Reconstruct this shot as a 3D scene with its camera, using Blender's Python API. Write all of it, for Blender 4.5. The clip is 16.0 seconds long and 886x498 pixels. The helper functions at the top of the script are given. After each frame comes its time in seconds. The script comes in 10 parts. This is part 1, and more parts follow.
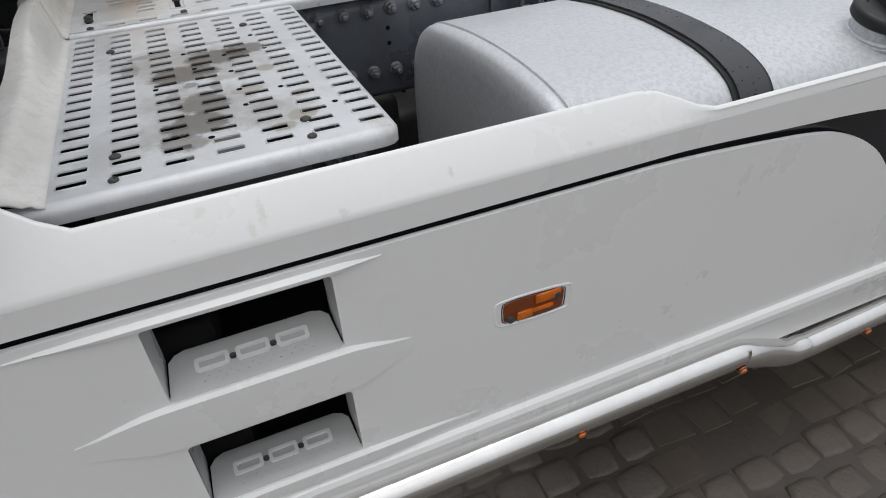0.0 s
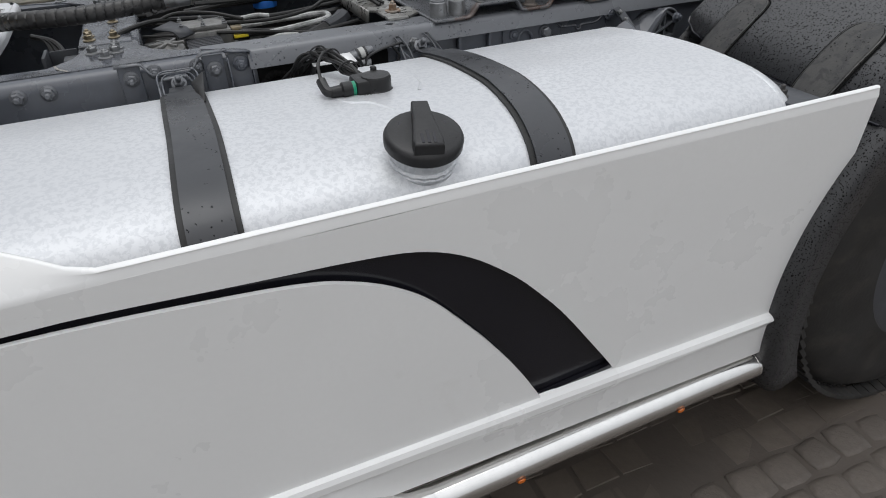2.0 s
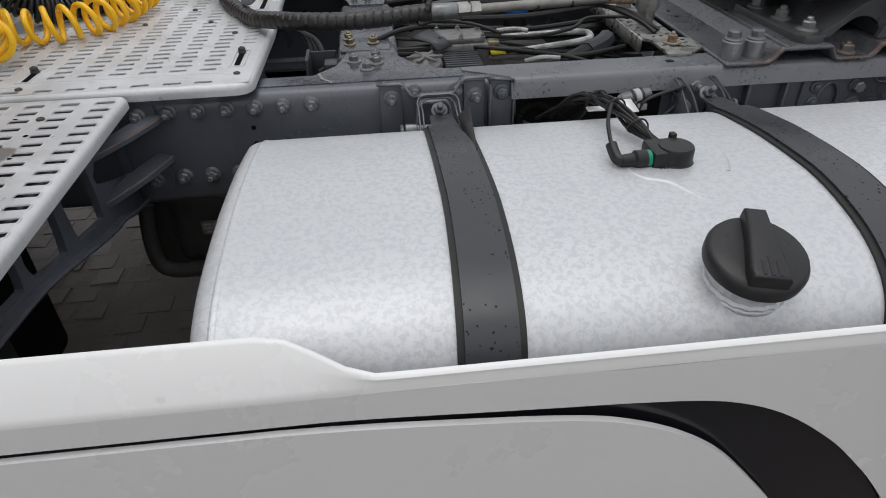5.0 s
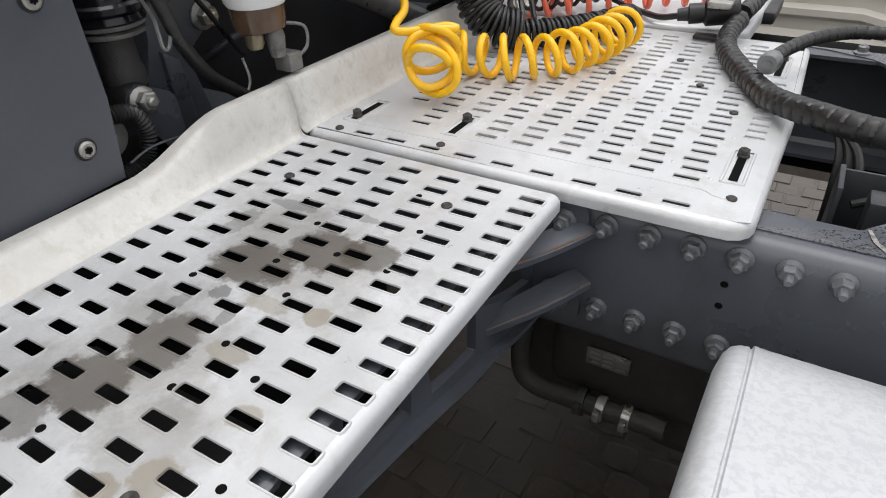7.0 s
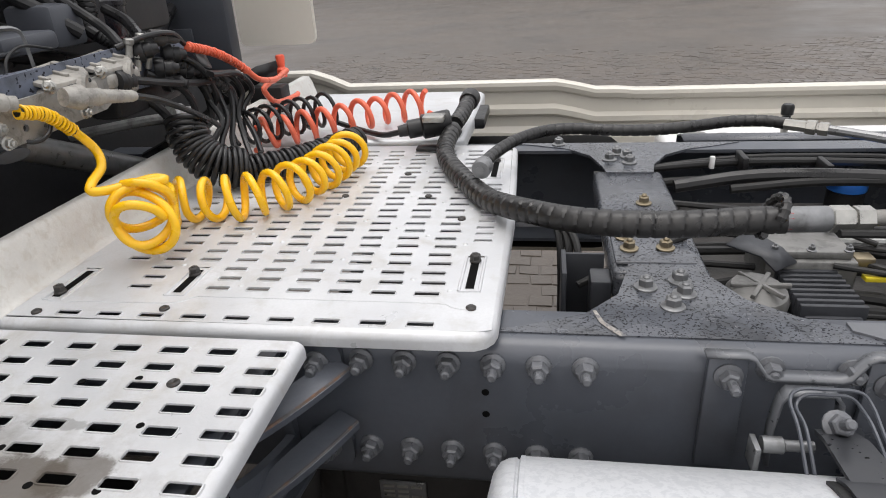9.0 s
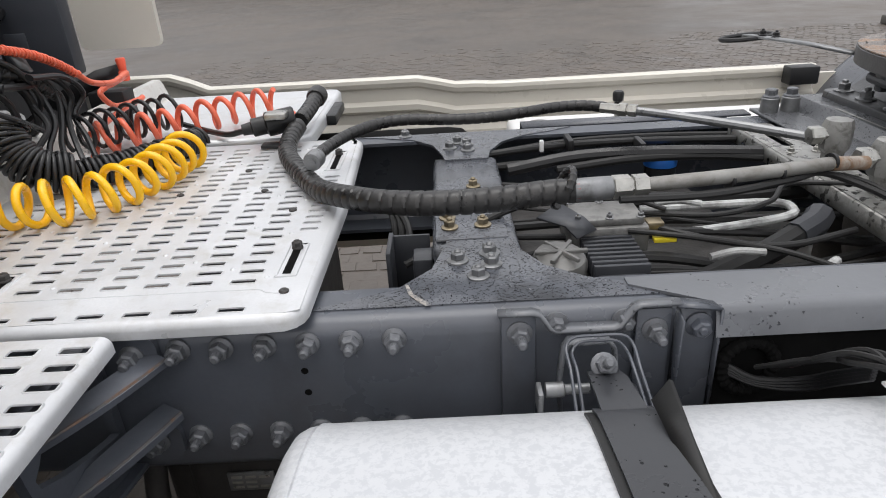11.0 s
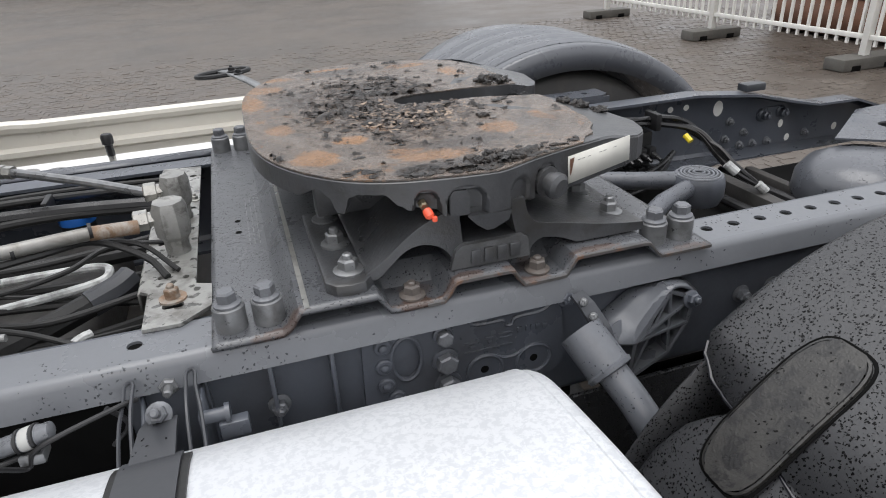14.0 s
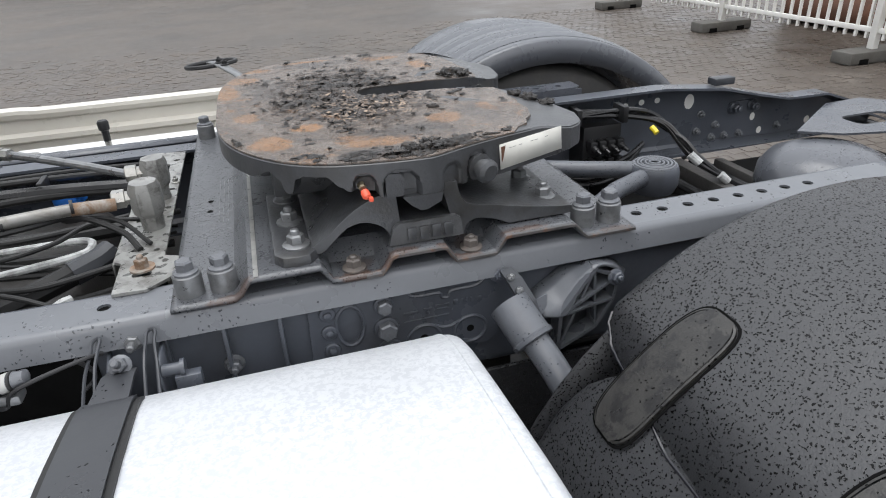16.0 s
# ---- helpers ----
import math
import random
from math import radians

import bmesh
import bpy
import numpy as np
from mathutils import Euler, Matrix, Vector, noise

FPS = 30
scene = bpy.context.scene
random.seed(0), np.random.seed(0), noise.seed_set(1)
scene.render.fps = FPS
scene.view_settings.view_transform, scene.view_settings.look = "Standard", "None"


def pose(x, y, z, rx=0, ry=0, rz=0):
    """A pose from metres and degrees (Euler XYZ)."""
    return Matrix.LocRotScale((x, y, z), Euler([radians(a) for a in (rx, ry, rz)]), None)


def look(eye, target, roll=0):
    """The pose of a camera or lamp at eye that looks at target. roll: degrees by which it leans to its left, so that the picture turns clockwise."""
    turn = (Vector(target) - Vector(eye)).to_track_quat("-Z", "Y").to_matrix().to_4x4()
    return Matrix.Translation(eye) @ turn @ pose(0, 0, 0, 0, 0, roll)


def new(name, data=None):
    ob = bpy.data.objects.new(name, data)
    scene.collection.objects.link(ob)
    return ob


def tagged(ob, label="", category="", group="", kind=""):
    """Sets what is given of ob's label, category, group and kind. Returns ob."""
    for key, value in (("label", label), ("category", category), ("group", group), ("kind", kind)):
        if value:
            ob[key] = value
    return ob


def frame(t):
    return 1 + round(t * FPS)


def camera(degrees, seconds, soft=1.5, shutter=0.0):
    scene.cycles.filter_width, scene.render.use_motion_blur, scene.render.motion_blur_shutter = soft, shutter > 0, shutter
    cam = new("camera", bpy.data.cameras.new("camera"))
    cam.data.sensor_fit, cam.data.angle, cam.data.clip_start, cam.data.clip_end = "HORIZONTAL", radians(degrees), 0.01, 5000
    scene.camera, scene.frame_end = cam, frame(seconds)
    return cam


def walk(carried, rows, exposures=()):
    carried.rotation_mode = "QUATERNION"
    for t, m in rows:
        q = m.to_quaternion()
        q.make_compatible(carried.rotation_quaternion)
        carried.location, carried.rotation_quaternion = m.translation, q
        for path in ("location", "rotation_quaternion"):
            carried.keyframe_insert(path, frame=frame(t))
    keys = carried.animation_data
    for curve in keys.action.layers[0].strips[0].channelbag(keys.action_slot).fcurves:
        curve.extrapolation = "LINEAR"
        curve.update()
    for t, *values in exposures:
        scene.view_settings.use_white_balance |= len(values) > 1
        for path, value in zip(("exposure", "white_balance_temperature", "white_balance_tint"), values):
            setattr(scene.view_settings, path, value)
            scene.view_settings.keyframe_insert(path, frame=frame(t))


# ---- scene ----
cam = camera(69.6, 16.0, soft=1.0)
PATH = [
    (0, (-0.689, -1.772, 1.317), (-0.113, -0.271, 0.127), -3.7),
    (0.1, (-0.634, -1.788, 1.3), (-0.067, -0.232, 0.179), -3.9),
    (0.5, (-0.518, -1.789, 1.304), (0.092, -0.235, 0.203), -3.7),
    (1, (-0.332, -1.798, 1.314), (0.285, -0.243, 0.22), -3.3),
    (1.5, (-0.104, -1.81, 1.295), (0.517, -0.262, 0.191), -3.2),
    (2, (0.081, -1.845, 1.321), (0.718, -0.294, 0.231), -2.4),
    (2.5, (0.119, -1.81, 1.345), (0.594, -0.216, 0.234), -1.7),
    (3, (0.115, -1.79, 1.367), (0.362, -0.166, 0.227), -2.2),
    (3.2, (0.115, -1.792, 1.377), (0.369, -0.169, 0.236), -2.5),
    (5.3, (-0.082, -1.542, 1.387), (0.033, 0.098, 0.249), -0.6),
    (5.5, (-0.11, -1.49, 1.373), (-0.129, 0.158, 0.24), -1.0),
    (6, (-0.106, -1.327, 1.373), (-0.46, 0.288, 0.248), -1.2),
    (6.5, (-0.136, -1.223, 1.356), (-0.813, 0.289, 0.236), -1.4),
    (7, (-0.24, -1.125, 1.359), (-1.103, 0.293, 0.245), -1.9),
    (7.5, (-0.271, -1.085, 1.362), (-1.18, 0.381, 0.35), -2.0),
    (8, (-0.252, -1.082, 1.374), (-1.162, 0.492, 0.542), -2.8),
    (8.5, (-0.247, -1.07, 1.375), (-0.875, 0.632, 0.533), -2.9),
    (9, (-0.203, -1.045, 1.37), (-0.511, 0.738, 0.517), -3.3),
    (9.2, (-0.171, -1.03, 1.369), (-0.34, 0.768, 0.51), -3.6),
    (11.3, (-0.063, -1.106, 1.356), (-0.022, 0.698, 0.493), -3.3),
    (11.5, (-0.045, -1.124, 1.358), (0.133, 0.668, 0.487), -3.6),
    (12, (0.081, -1.208, 1.358), (0.383, 0.566, 0.486), -3.9),
    (12.5, (0.241, -1.309, 1.355), (0.582, 0.455, 0.476), -3.6),
    (13, (0.412, -1.322, 1.344), (0.878, 0.409, 0.457), -3.7),
    (13.5, (0.586, -1.253, 1.379), (1.126, 0.51, 0.605), -3.3),
    (14, (0.75, -1.152, 1.409), (1.268, 0.557, 0.51), -3.0),
    (14.5, (0.835, -1.13, 1.462), (1.307, 0.577, 0.532), -2.3),
    (15, (0.859, -1.132, 1.461), (1.315, 0.58, 0.533), -2.4),
    (15.5, (0.852, -1.162, 1.455), (1.306, 0.551, 0.529), -2.5),
    (16, (0.832, -1.275, 1.43), (1.3, 0.436, 0.506), -2.9),
]
walk(cam, [(t, look(eye, target, roll)) for t, eye, target, roll in PATH],
     exposures=[(0.0, 0.04, 6350, 9), (2.0, 0.12, 6350, 9), (3.2, 0.1, 6350, 9), (5.5, -0.08, 6450, 10), (6.5, 0.32, 6500, 10), (7.0, 0.5, 6550, 10), (8.5, 0.64, 6600, 11), (9.2, 0.56, 6600, 11), (11.5, 0.52, 6450, 10), (12.5, 0.14, 6400, 9), (13.0, 0.02, 6400, 9), (13.5, 0.2, 6450, 10), (14.5, 1.0, 6350, 10), (15.4, 0.98, 6300, 9), (16.0, 0.78, 6300, 9)])

# ---------------------------------------------------------------- world and light
world = bpy.data.worlds.new("overcast_sky")
scene.world = world
world.use_nodes = True
wn, wl = world.node_tree.nodes, world.node_tree.links
sky = wn.new("ShaderNodeTexSky")
sky.sky_type = "NISHITA"
sky.sun_disc = False
sky.sun_elevation, sky.sun_rotation = radians(50), radians(200)
sky.air_density, sky.dust_density, sky.ozone_density = 1.0, 6.0, 0.6
# an even cloud cover, brightest overhead as overcast skies are
where = wn.new("ShaderNodeTexCoord")
split = wn.new("ShaderNodeSeparateXYZ")
wl.new(where.outputs["Generated"], split.inputs["Vector"])
rise = wn.new("ShaderNodeMapRange")
rise.inputs["From Min"].default_value, rise.inputs["From Max"].default_value = 0.0, 1.0
wl.new(split.outputs["Z"], rise.inputs["Value"])
cloud = wn.new("ShaderNodeMixRGB")
cloud.inputs["Color1"].default_value = (5.5, 5.55, 5.7, 1)
cloud.inputs["Color2"].default_value = (14.4, 14.5, 14.9, 1)
wl.new(rise.outputs["Result"], cloud.inputs["Fac"])
grey = wn.new("ShaderNodeMixRGB")
grey.inputs["Fac"].default_value = 0.88
wl.new(sky.outputs["Color"], grey.inputs["Color1"])
wl.new(cloud.outputs["Color"], grey.inputs["Color2"])
wl.new(grey.outputs["Color"], wn["Background"].inputs["Color"])
wn["Background"].inputs["Strength"].default_value = 0.085
sun = new("sun", bpy.data.lights.new("sun", "SUN"))
sun.data.energy, sun.data.angle, sun.data.color = 0.8, radians(40), (1.0, 0.975, 0.94)
sun.matrix_world = look((-0.3, 0.5, 7.0), (0, 0, 0))

# ---------------------------------------------------------------- materials


def mat(name, base, rough=0.5, metal=0.0, var=0.12, scale=6.0, fine=60.0, bump=0.15, spots=None, spot_scale=40.0, spot_cut=(0.55, 0.62),
        spec=0.5, coat=0.0, rough_var=0.15, bump_dist=0.002, random_val=0.0, stretch=None, grime=None, grime_scale=3.0, grime_cut=(0.55, 0.8), drops=None):
    """A procedural surface: base colour with variation at two scales, bump, optional spots and grime patches."""
    m = bpy.data.materials.new(name)
    m.use_nodes = True
    n, l = m.node_tree.nodes, m.node_tree.links
    b = n["Principled BSDF"]
    tc = n.new("ShaderNodeTexCoord")
    vec = tc.outputs["Object"]
    if stretch:
        mp = n.new("ShaderNodeMapping")
        mp.inputs["Scale"].default_value = stretch
        l.new(vec, mp.inputs["Vector"])
        vec = mp.outputs["Vector"]

    def noi(s, det=6.0, rg=0.6, dist=0.0):
        t = n.new("ShaderNodeTexNoise")
        t.inputs["Scale"].default_value, t.inputs["Detail"].default_value = s, det
        t.inputs["Roughness"].default_value, t.inputs["Distortion"].default_value = rg, dist
        l.new(vec, t.inputs["Vector"])
        return t.outputs["Fac"]

    def ramp(src, lo, hi, a=0.0, z=1.0):
        r = n.new("ShaderNodeMapRange")
        r.inputs["From Min"].default_value, r.inputs["From Max"].default_value = lo, hi
        r.inputs["To Min"].default_value, r.inputs["To Max"].default_value = a, z
        l.new(src, r.inputs["Value"])
        return r.outputs["Result"]

    def mix(fac, c1, c2):
        x = n.new("ShaderNodeMixRGB")
        for sock, v in (("Fac", fac), ("Color1", c1), ("Color2", c2)):
            if isinstance(v, (tuple, list)):
                x.inputs[sock].default_value = (*v, 1) if len(v) == 3 else v
            elif isinstance(v, (int, float)):
                x.inputs[sock].default_value = v
            else:
                l.new(v, x.inputs[sock])
        return x.outputs["Color"]

    big, small = noi(scale), noi(fine, 3.0)
    dark, light = tuple(c * (1 - var) for c in base), tuple(min(1, c * (1 + var)) for c in base)
    col = mix(ramp(big, 0.3, 0.7), dark, light)
    col = mix(ramp(small, 0.35, 0.75, 0.0, 0.5), col, tuple(c * (1 - var * 0.8) for c in base))
    if random_val:
        oi = n.new("ShaderNodeObjectInfo")
        col = mix(ramp(oi.outputs["Random"], 0, 1, 0.0, random_val), col, tuple(c * 0.35 for c in base))
    rsrc = ramp(big, 0.3, 0.7, max(0.03, rough - rough_var), min(1, rough + rough_var))
    if grime:
        g = ramp(noi(grime_scale, 8.0, 0.68, 0.4), *grime_cut)
        col = mix(g, col, grime)
    if spots:
        s = ramp(noi(spot_scale, 2.0, 0.5), *spot_cut)
        col = mix(s, col, spots)
        rr = n.new("ShaderNodeMixRGB")
        l.new(s, rr.inputs["Fac"])
        l.new(rsrc, rr.inputs["Color1"])
        rr.inputs["Color2"].default_value = (0.12, 0.12, 0.12, 1)
        rsrc = rr.outputs["Color"]
    bead = None
    if drops:
        per_m, size, share_, tone = drops
        v = n.new("ShaderNodeTexVoronoi")
        v.inputs["Scale"].default_value = per_m
        wob = n.new("ShaderNodeMixRGB")
        wob.blend_type = "ADD"
        wob.inputs["Fac"].default_value = 0.006
        wn2 = n.new("ShaderNodeTexNoise")
        wn2.inputs["Scale"].default_value = per_m * 1.3
        l.new(vec, wn2.inputs["Vector"])
        l.new(vec, wob.inputs["Color1"])
        l.new(wn2.outputs["Color"], wob.inputs["Color2"])
        l.new(wob.outputs["Color"], v.inputs["Vector"])
        sp = n.new("ShaderNodeSeparateXYZ")
        l.new(v.outputs["Color"], sp.inputs["Vector"])
        patchy = ramp(noi(per_m * 0.06, 3.0, 0.6), 0.36, 0.60, 0.15 if share_ < 0.7 else 1.0, 1.0)
        some = n.new("ShaderNodeMath")
        some.operation = "MULTIPLY"
        l.new(sp.outputs["X"], some.inputs[0])
        l.new(patchy, some.inputs[1])
        has = ramp(some.outputs[0], 0.85 * (0.999 - share_), 0.85 * (1.0 - share_))
        big_ = ramp(sp.outputs["Y"], 0.0, 1.0, size * 0.45, size)
        mul = n.new("ShaderNodeMath")
        mul.operation = "MULTIPLY"
        l.new(has, mul.inputs[0])
        l.new(big_, mul.inputs[1])
        rad = mul.outputs[0]
        lessr = n.new("ShaderNodeMath")
        lessr.operation = "SUBTRACT"
        l.new(rad, lessr.inputs[0])
        l.new(v.outputs["Distance"], lessr.inputs[1])
        bead = ramp(lessr.outputs[0], 0.0, 0.06)
        col = mix(bead, col, tuple(c * tone for c in base))
        rsrc = mix(bead, rsrc, (0.06, 0.06, 0.06))
    l.new(col, b.inputs["Base Color"])
    l.new(rsrc, b.inputs["Roughness"])
    b.inputs["Metallic"].default_value = metal
    b.inputs["Specular IOR Level"].default_value = spec
    if bead is not None:
        l.new(ramp(bead, 0.0, 1.0, spec, spec * 0.3), b.inputs["Specular IOR Level"])
    b.inputs["Coat Weight"].default_value = coat
    b.inputs["Coat Roughness"].default_value = 0.08
    if bump:
        bp = n.new("ShaderNodeBump")
        bp.inputs["Strength"].default_value, bp.inputs["Distance"].default_value = bump, bump_dist
        l.new(small, bp.inputs["Height"])
        l.new(bp.outputs["Normal"], b.inputs["Normal"])
        if bead is not None:
            b2 = n.new("ShaderNodeBump")
            b2.inputs["Strength"].default_value, b2.inputs["Distance"].default_value = 1.0, 0.0022
            l.new(bead, b2.inputs["Height"])
            l.new(bp.outputs["Normal"], b2.inputs["Normal"])
            l.new(b2.outputs["Normal"], b.inputs["Normal"])
    return m


WHITE = mat("white_paint", (0.77, 0.775, 0.77), 0.32, var=0.03, scale=2.5, fine=90, bump=0.03, coat=0.3, grime=(0.69, 0.685, 0.67), grime_scale=9, grime_cut=(0.62, 0.9))
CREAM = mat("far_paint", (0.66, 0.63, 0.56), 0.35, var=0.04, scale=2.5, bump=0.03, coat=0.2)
BLACKGLOSS = mat("black_gloss", (0.010, 0.010, 0.014), 0.18, var=0.1, bump=0.0, spec=0.4, coat=0.1, rough_var=0.04)
BLACK = mat("black_plastic", (0.017, 0.017, 0.018), 0.42, var=0.3, scale=12, fine=180, bump=0.2, spec=0.4)
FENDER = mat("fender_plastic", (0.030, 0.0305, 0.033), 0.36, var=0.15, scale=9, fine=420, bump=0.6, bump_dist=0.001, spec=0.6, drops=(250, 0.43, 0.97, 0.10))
# black plastic made paler and bluer: the sky's sheen is in its colour
SHEENGREY = mat("fender_far", (0.085, 0.09, 0.102), 0.28, var=0.1, scale=5, bump=0.1, spec=0.7, drops=(130, 0.3, 0.4, 0.5))
RUBBER = mat("rubber", (0.019, 0.019, 0.019), 0.5, var=0.3, scale=8, bump=0.25, spec=0.35)
FRAME = mat("frame_paint", (0.079, 0.087, 0.104), 0.34, var=0.18, scale=4, fine=120, bump=0.1, spec=0.6, grime=(0.052, 0.054, 0.060), grime_scale=5, grime_cut=(0.5, 0.75))
FRAMEWET = mat("frame_wet", (0.080, 0.086, 0.100), 0.28, var=0.12, scale=4, fine=120, bump=0.1, spec=0.65, grime=(0.058, 0.062, 0.072), grime_scale=6, grime_cut=(0.5, 0.75), drops=(230, 0.30, 0.72, 0.5))
GUSSETWET = mat("rain_beaded_paint", (0.092, 0.099, 0.115), 0.24, var=0.15, scale=7, fine=120, bump=0.1, spec=0.9, grime=(0.060, 0.064, 0.072), grime_scale=9, grime_cut=(0.5, 0.62), drops=(290, 0.44, 0.75, 0.25))
DARKSTEEL = mat("dark_steel", (0.045, 0.048, 0.055), 0.42, var=0.25, scale=10, bump=0.2)
TANK = mat("tank_aluminium", (0.60, 0.612, 0.63), 0.40, metal=0.25, var=0.05, scale=3, fine=150, bump=0.08, grime=(0.52, 0.534, 0.556), grime_scale=125, grime_cut=(0.47, 0.56), rough_var=0.14)
PLATE = mat("plate_aluminium", (0.61, 0.62, 0.635), 0.42, metal=0.25, var=0.10, scale=9, fine=260, bump=0.25, bump_dist=0.001, grime=(0.50, 0.495, 0.48), grime_scale=16, grime_cut=(0.50, 0.72))
LIPDIRT = mat("weathered_lip", (0.66, 0.65, 0.62), 0.55, metal=0.1, var=0.10, scale=14, fine=220, bump=0.35, bump_dist=0.001, spec=0.35, grime=(0.59, 0.565, 0.52), grime_scale=60, grime_cut=(0.48, 0.66))
CHROME = mat("polished_steel", (0.80, 0.79, 0.77), 0.14, metal=1.0, var=0.06, scale=14, bump=0.04, rough_var=0.06)
ZINC = mat("zinc", (0.42, 0.415, 0.39), 0.36, metal=0.75, var=0.25, scale=40, bump=0.25, grime=(0.2, 0.19, 0.175), grime_scale=35, grime_cut=(0.55, 0.75))
BRASS = mat("yellow_zinc", (0.28, 0.235, 0.16), 0.4, metal=0.7, var=0.2, scale=40)
GROUND = mat("wet_asphalt", (0.092, 0.076, 0.063), 0.45, var=0.15, scale=0.9, fine=35, bump=0.35, bump_dist=0.006, grime=(0.066, 0.057, 0.050), grime_scale=0.35, grime_cut=(0.45, 0.7), rough_var=0.15)
TREAD = mat("tread_plastic", (0.42, 0.425, 0.42), 0.45, var=0.06, scale=12, bump=0.08)
STRAP = mat("strap_steel", (0.036, 0.038, 0.043), 0.36, var=0.15, scale=9, fine=90, bump=0.06, drops=(170, 0.32, 0.4, 0.35))
RED = mat("red_plastic", (0.35, 0.02, 0.015), 0.3, var=0.1, bump=0.0)
GREEN = mat("green_rubber", (0.0, 0.25, 0.13), 0.4, var=0.1, bump=0.0)
AMBER = mat("amber_lens", (0.62, 0.14, 0.005), 0.14, var=0.3, scale=60, fine=220, bump=0.25, coat=0.5)
DARKAMBER = mat("dark_amber", (0.19, 0.040, 0.006), 0.16, var=0.25, scale=60, bump=0.15, coat=0.5)
BRASSDARK = mat("copper_ring", (0.20, 0.09, 0.05), 0.35, metal=0.6, var=0.2)
ZINCDARK = mat("dull_zinc", (0.24, 0.245, 0.25), 0.38, metal=0.6, var=0.25, scale=40, bump=0.2, grime=(0.11, 0.108, 0.105), grime_scale=30)
BOLTGREY = mat("bolt_paint", (0.14, 0.146, 0.158), 0.38, var=0.2, scale=60, fine=200, bump=0.25, metal=0.2, grime=(0.08, 0.078, 0.076), grime_scale=60)
BOLTDARK = mat("bolt_dark", (0.035, 0.032, 0.03), 0.5, var=0.3, scale=80, bump=0.2, grime=(0.12, 0.06, 0.03), grime_scale=60)
# near-black that puts the shade of holes, slots and grooves into colour
SHADEBLACK = mat("dark_hole", (0.004, 0.004, 0.004), 0.9, var=0.1, bump=0.0, spec=0.1)
GRIMY = mat("grimy_casting", (0.055, 0.052, 0.050), 0.6, var=0.4, scale=14, bump=0.4, bump_dist=0.004)
GREYALU = mat("cast_alloy", (0.215, 0.213, 0.205), 0.45, metal=0.3, var=0.25, scale=25, bump=0.3, grime=(0.10, 0.099, 0.095), grime_scale=24, grime_cut=(0.52, 0.7))
ALLOYPALE = mat("pale_alloy", (0.30, 0.298, 0.285), 0.42, metal=0.4, var=0.25, scale=25, bump=0.35, grime=(0.14, 0.137, 0.128), grime_scale=40, grime_cut=(0.5, 0.66))
YELLOW = mat("yellow_label", (0.75, 0.6, 0.03), 0.4, var=0.1, bump=0.0)
YELLOWHOSE = mat("yellow_hose", (0.94, 0.53, 0.006), 0.3, var=0.06, scale=14, bump=0.0, coat=0.2)
REDHOSE = mat("red_hose", (0.80, 0.16, 0.085), 0.35, var=0.12, scale=14, bump=0.0)
CABLE = mat("cable_black", (0.015, 0.015, 0.016), 0.35, var=0.4, scale=20, bump=0.0, spec=0.45, grime=(0.03, 0.029, 0.028), grime_scale=12)
HOSE = mat("wrapped_hose", (0.020, 0.0195, 0.0195), 0.36, var=0.4, scale=25, fine=140, bump=0.15, grime=(0.05, 0.049, 0.047), grime_scale=14, grime_cut=(0.5, 0.8))
PALEPIPE = mat("pale_pipe", (0.46, 0.47, 0.465), 0.4, var=0.2, scale=18, bump=0.2, grime=(0.24, 0.24, 0.235), grime_scale=26, grime_cut=(0.45, 0.6))
RUSTY = mat("rusty_steel", (0.20, 0.125, 0.075), 0.6, var=0.4, scale=40, bump=0.3, grime=(0.28, 0.255, 0.225), grime_scale=26, grime_cut=(0.42, 0.56))
GALV = mat("galvanised", (0.34, 0.34, 0.325), 0.42, metal=0.4, var=0.25, scale=30, bump=0.3, spots=(0.11, 0.11, 0.105), spot_scale=60, spot_cut=(0.56, 0.66), grime=(0.17, 0.165, 0.155), grime_scale=22, grime_cut=(0.46, 0.62))
EDGERUST = mat("edge_rust", (0.085, 0.080, 0.078), 0.55, var=0.35, scale=40, bump=0.3, grime=(0.165, 0.078, 0.040), grime_scale=22, grime_cut=(0.52, 0.66))
STRIPGREY = mat("strip_paint", (0.138, 0.145, 0.158), 0.32, var=0.1, scale=5, fine=120, bump=0.08, spec=0.6, grime=(0.12, 0.125, 0.135), grime_scale=7, drops=(210, 0.4, 0.16, 0.5))
PIPEGREY = mat("pipe_steel", (0.26, 0.255, 0.24), 0.4, metal=0.4, var=0.25, scale=20, bump=0.2, grime=(0.14, 0.125, 0.105), grime_scale=16, grime_cut=(0.5, 0.7))
SCRAPE = mat("scrape", (0.32, 0.30, 0.27), 0.6, var=0.4, scale=160, bump=0.2, grime=(0.13, 0.13, 0.14), grime_scale=120, grime_cut=(0.5, 0.56))
TYRE = mat("tyre_rubber", (0.020, 0.019, 0.018), 0.65, var=0.35, scale=10, fine=140, bump=0.4, grime=(0.05, 0.044, 0.038), grime_scale=12, grime_cut=(0.5, 0.8))
# matt near-black, dark as a hole, so that enclosed parts stay dark
MATTBLACK = mat("dusty_black", (0.009, 0.009, 0.009), 0.95, var=0.3, scale=9, bump=0.2, spec=0.08, rough_var=0.02)
TREADDARK = mat("tread_ring", (0.66, 0.665, 0.66), 0.5, var=0.08, scale=12, bump=0.08)
SOCKET = mat("socket_casting", (0.36, 0.345, 0.315), 0.5, metal=0.15, var=0.25, scale=25, fine=160, bump=0.35, grime=(0.20, 0.19, 0.17), grime_scale=40, grime_cut=(0.5, 0.66))
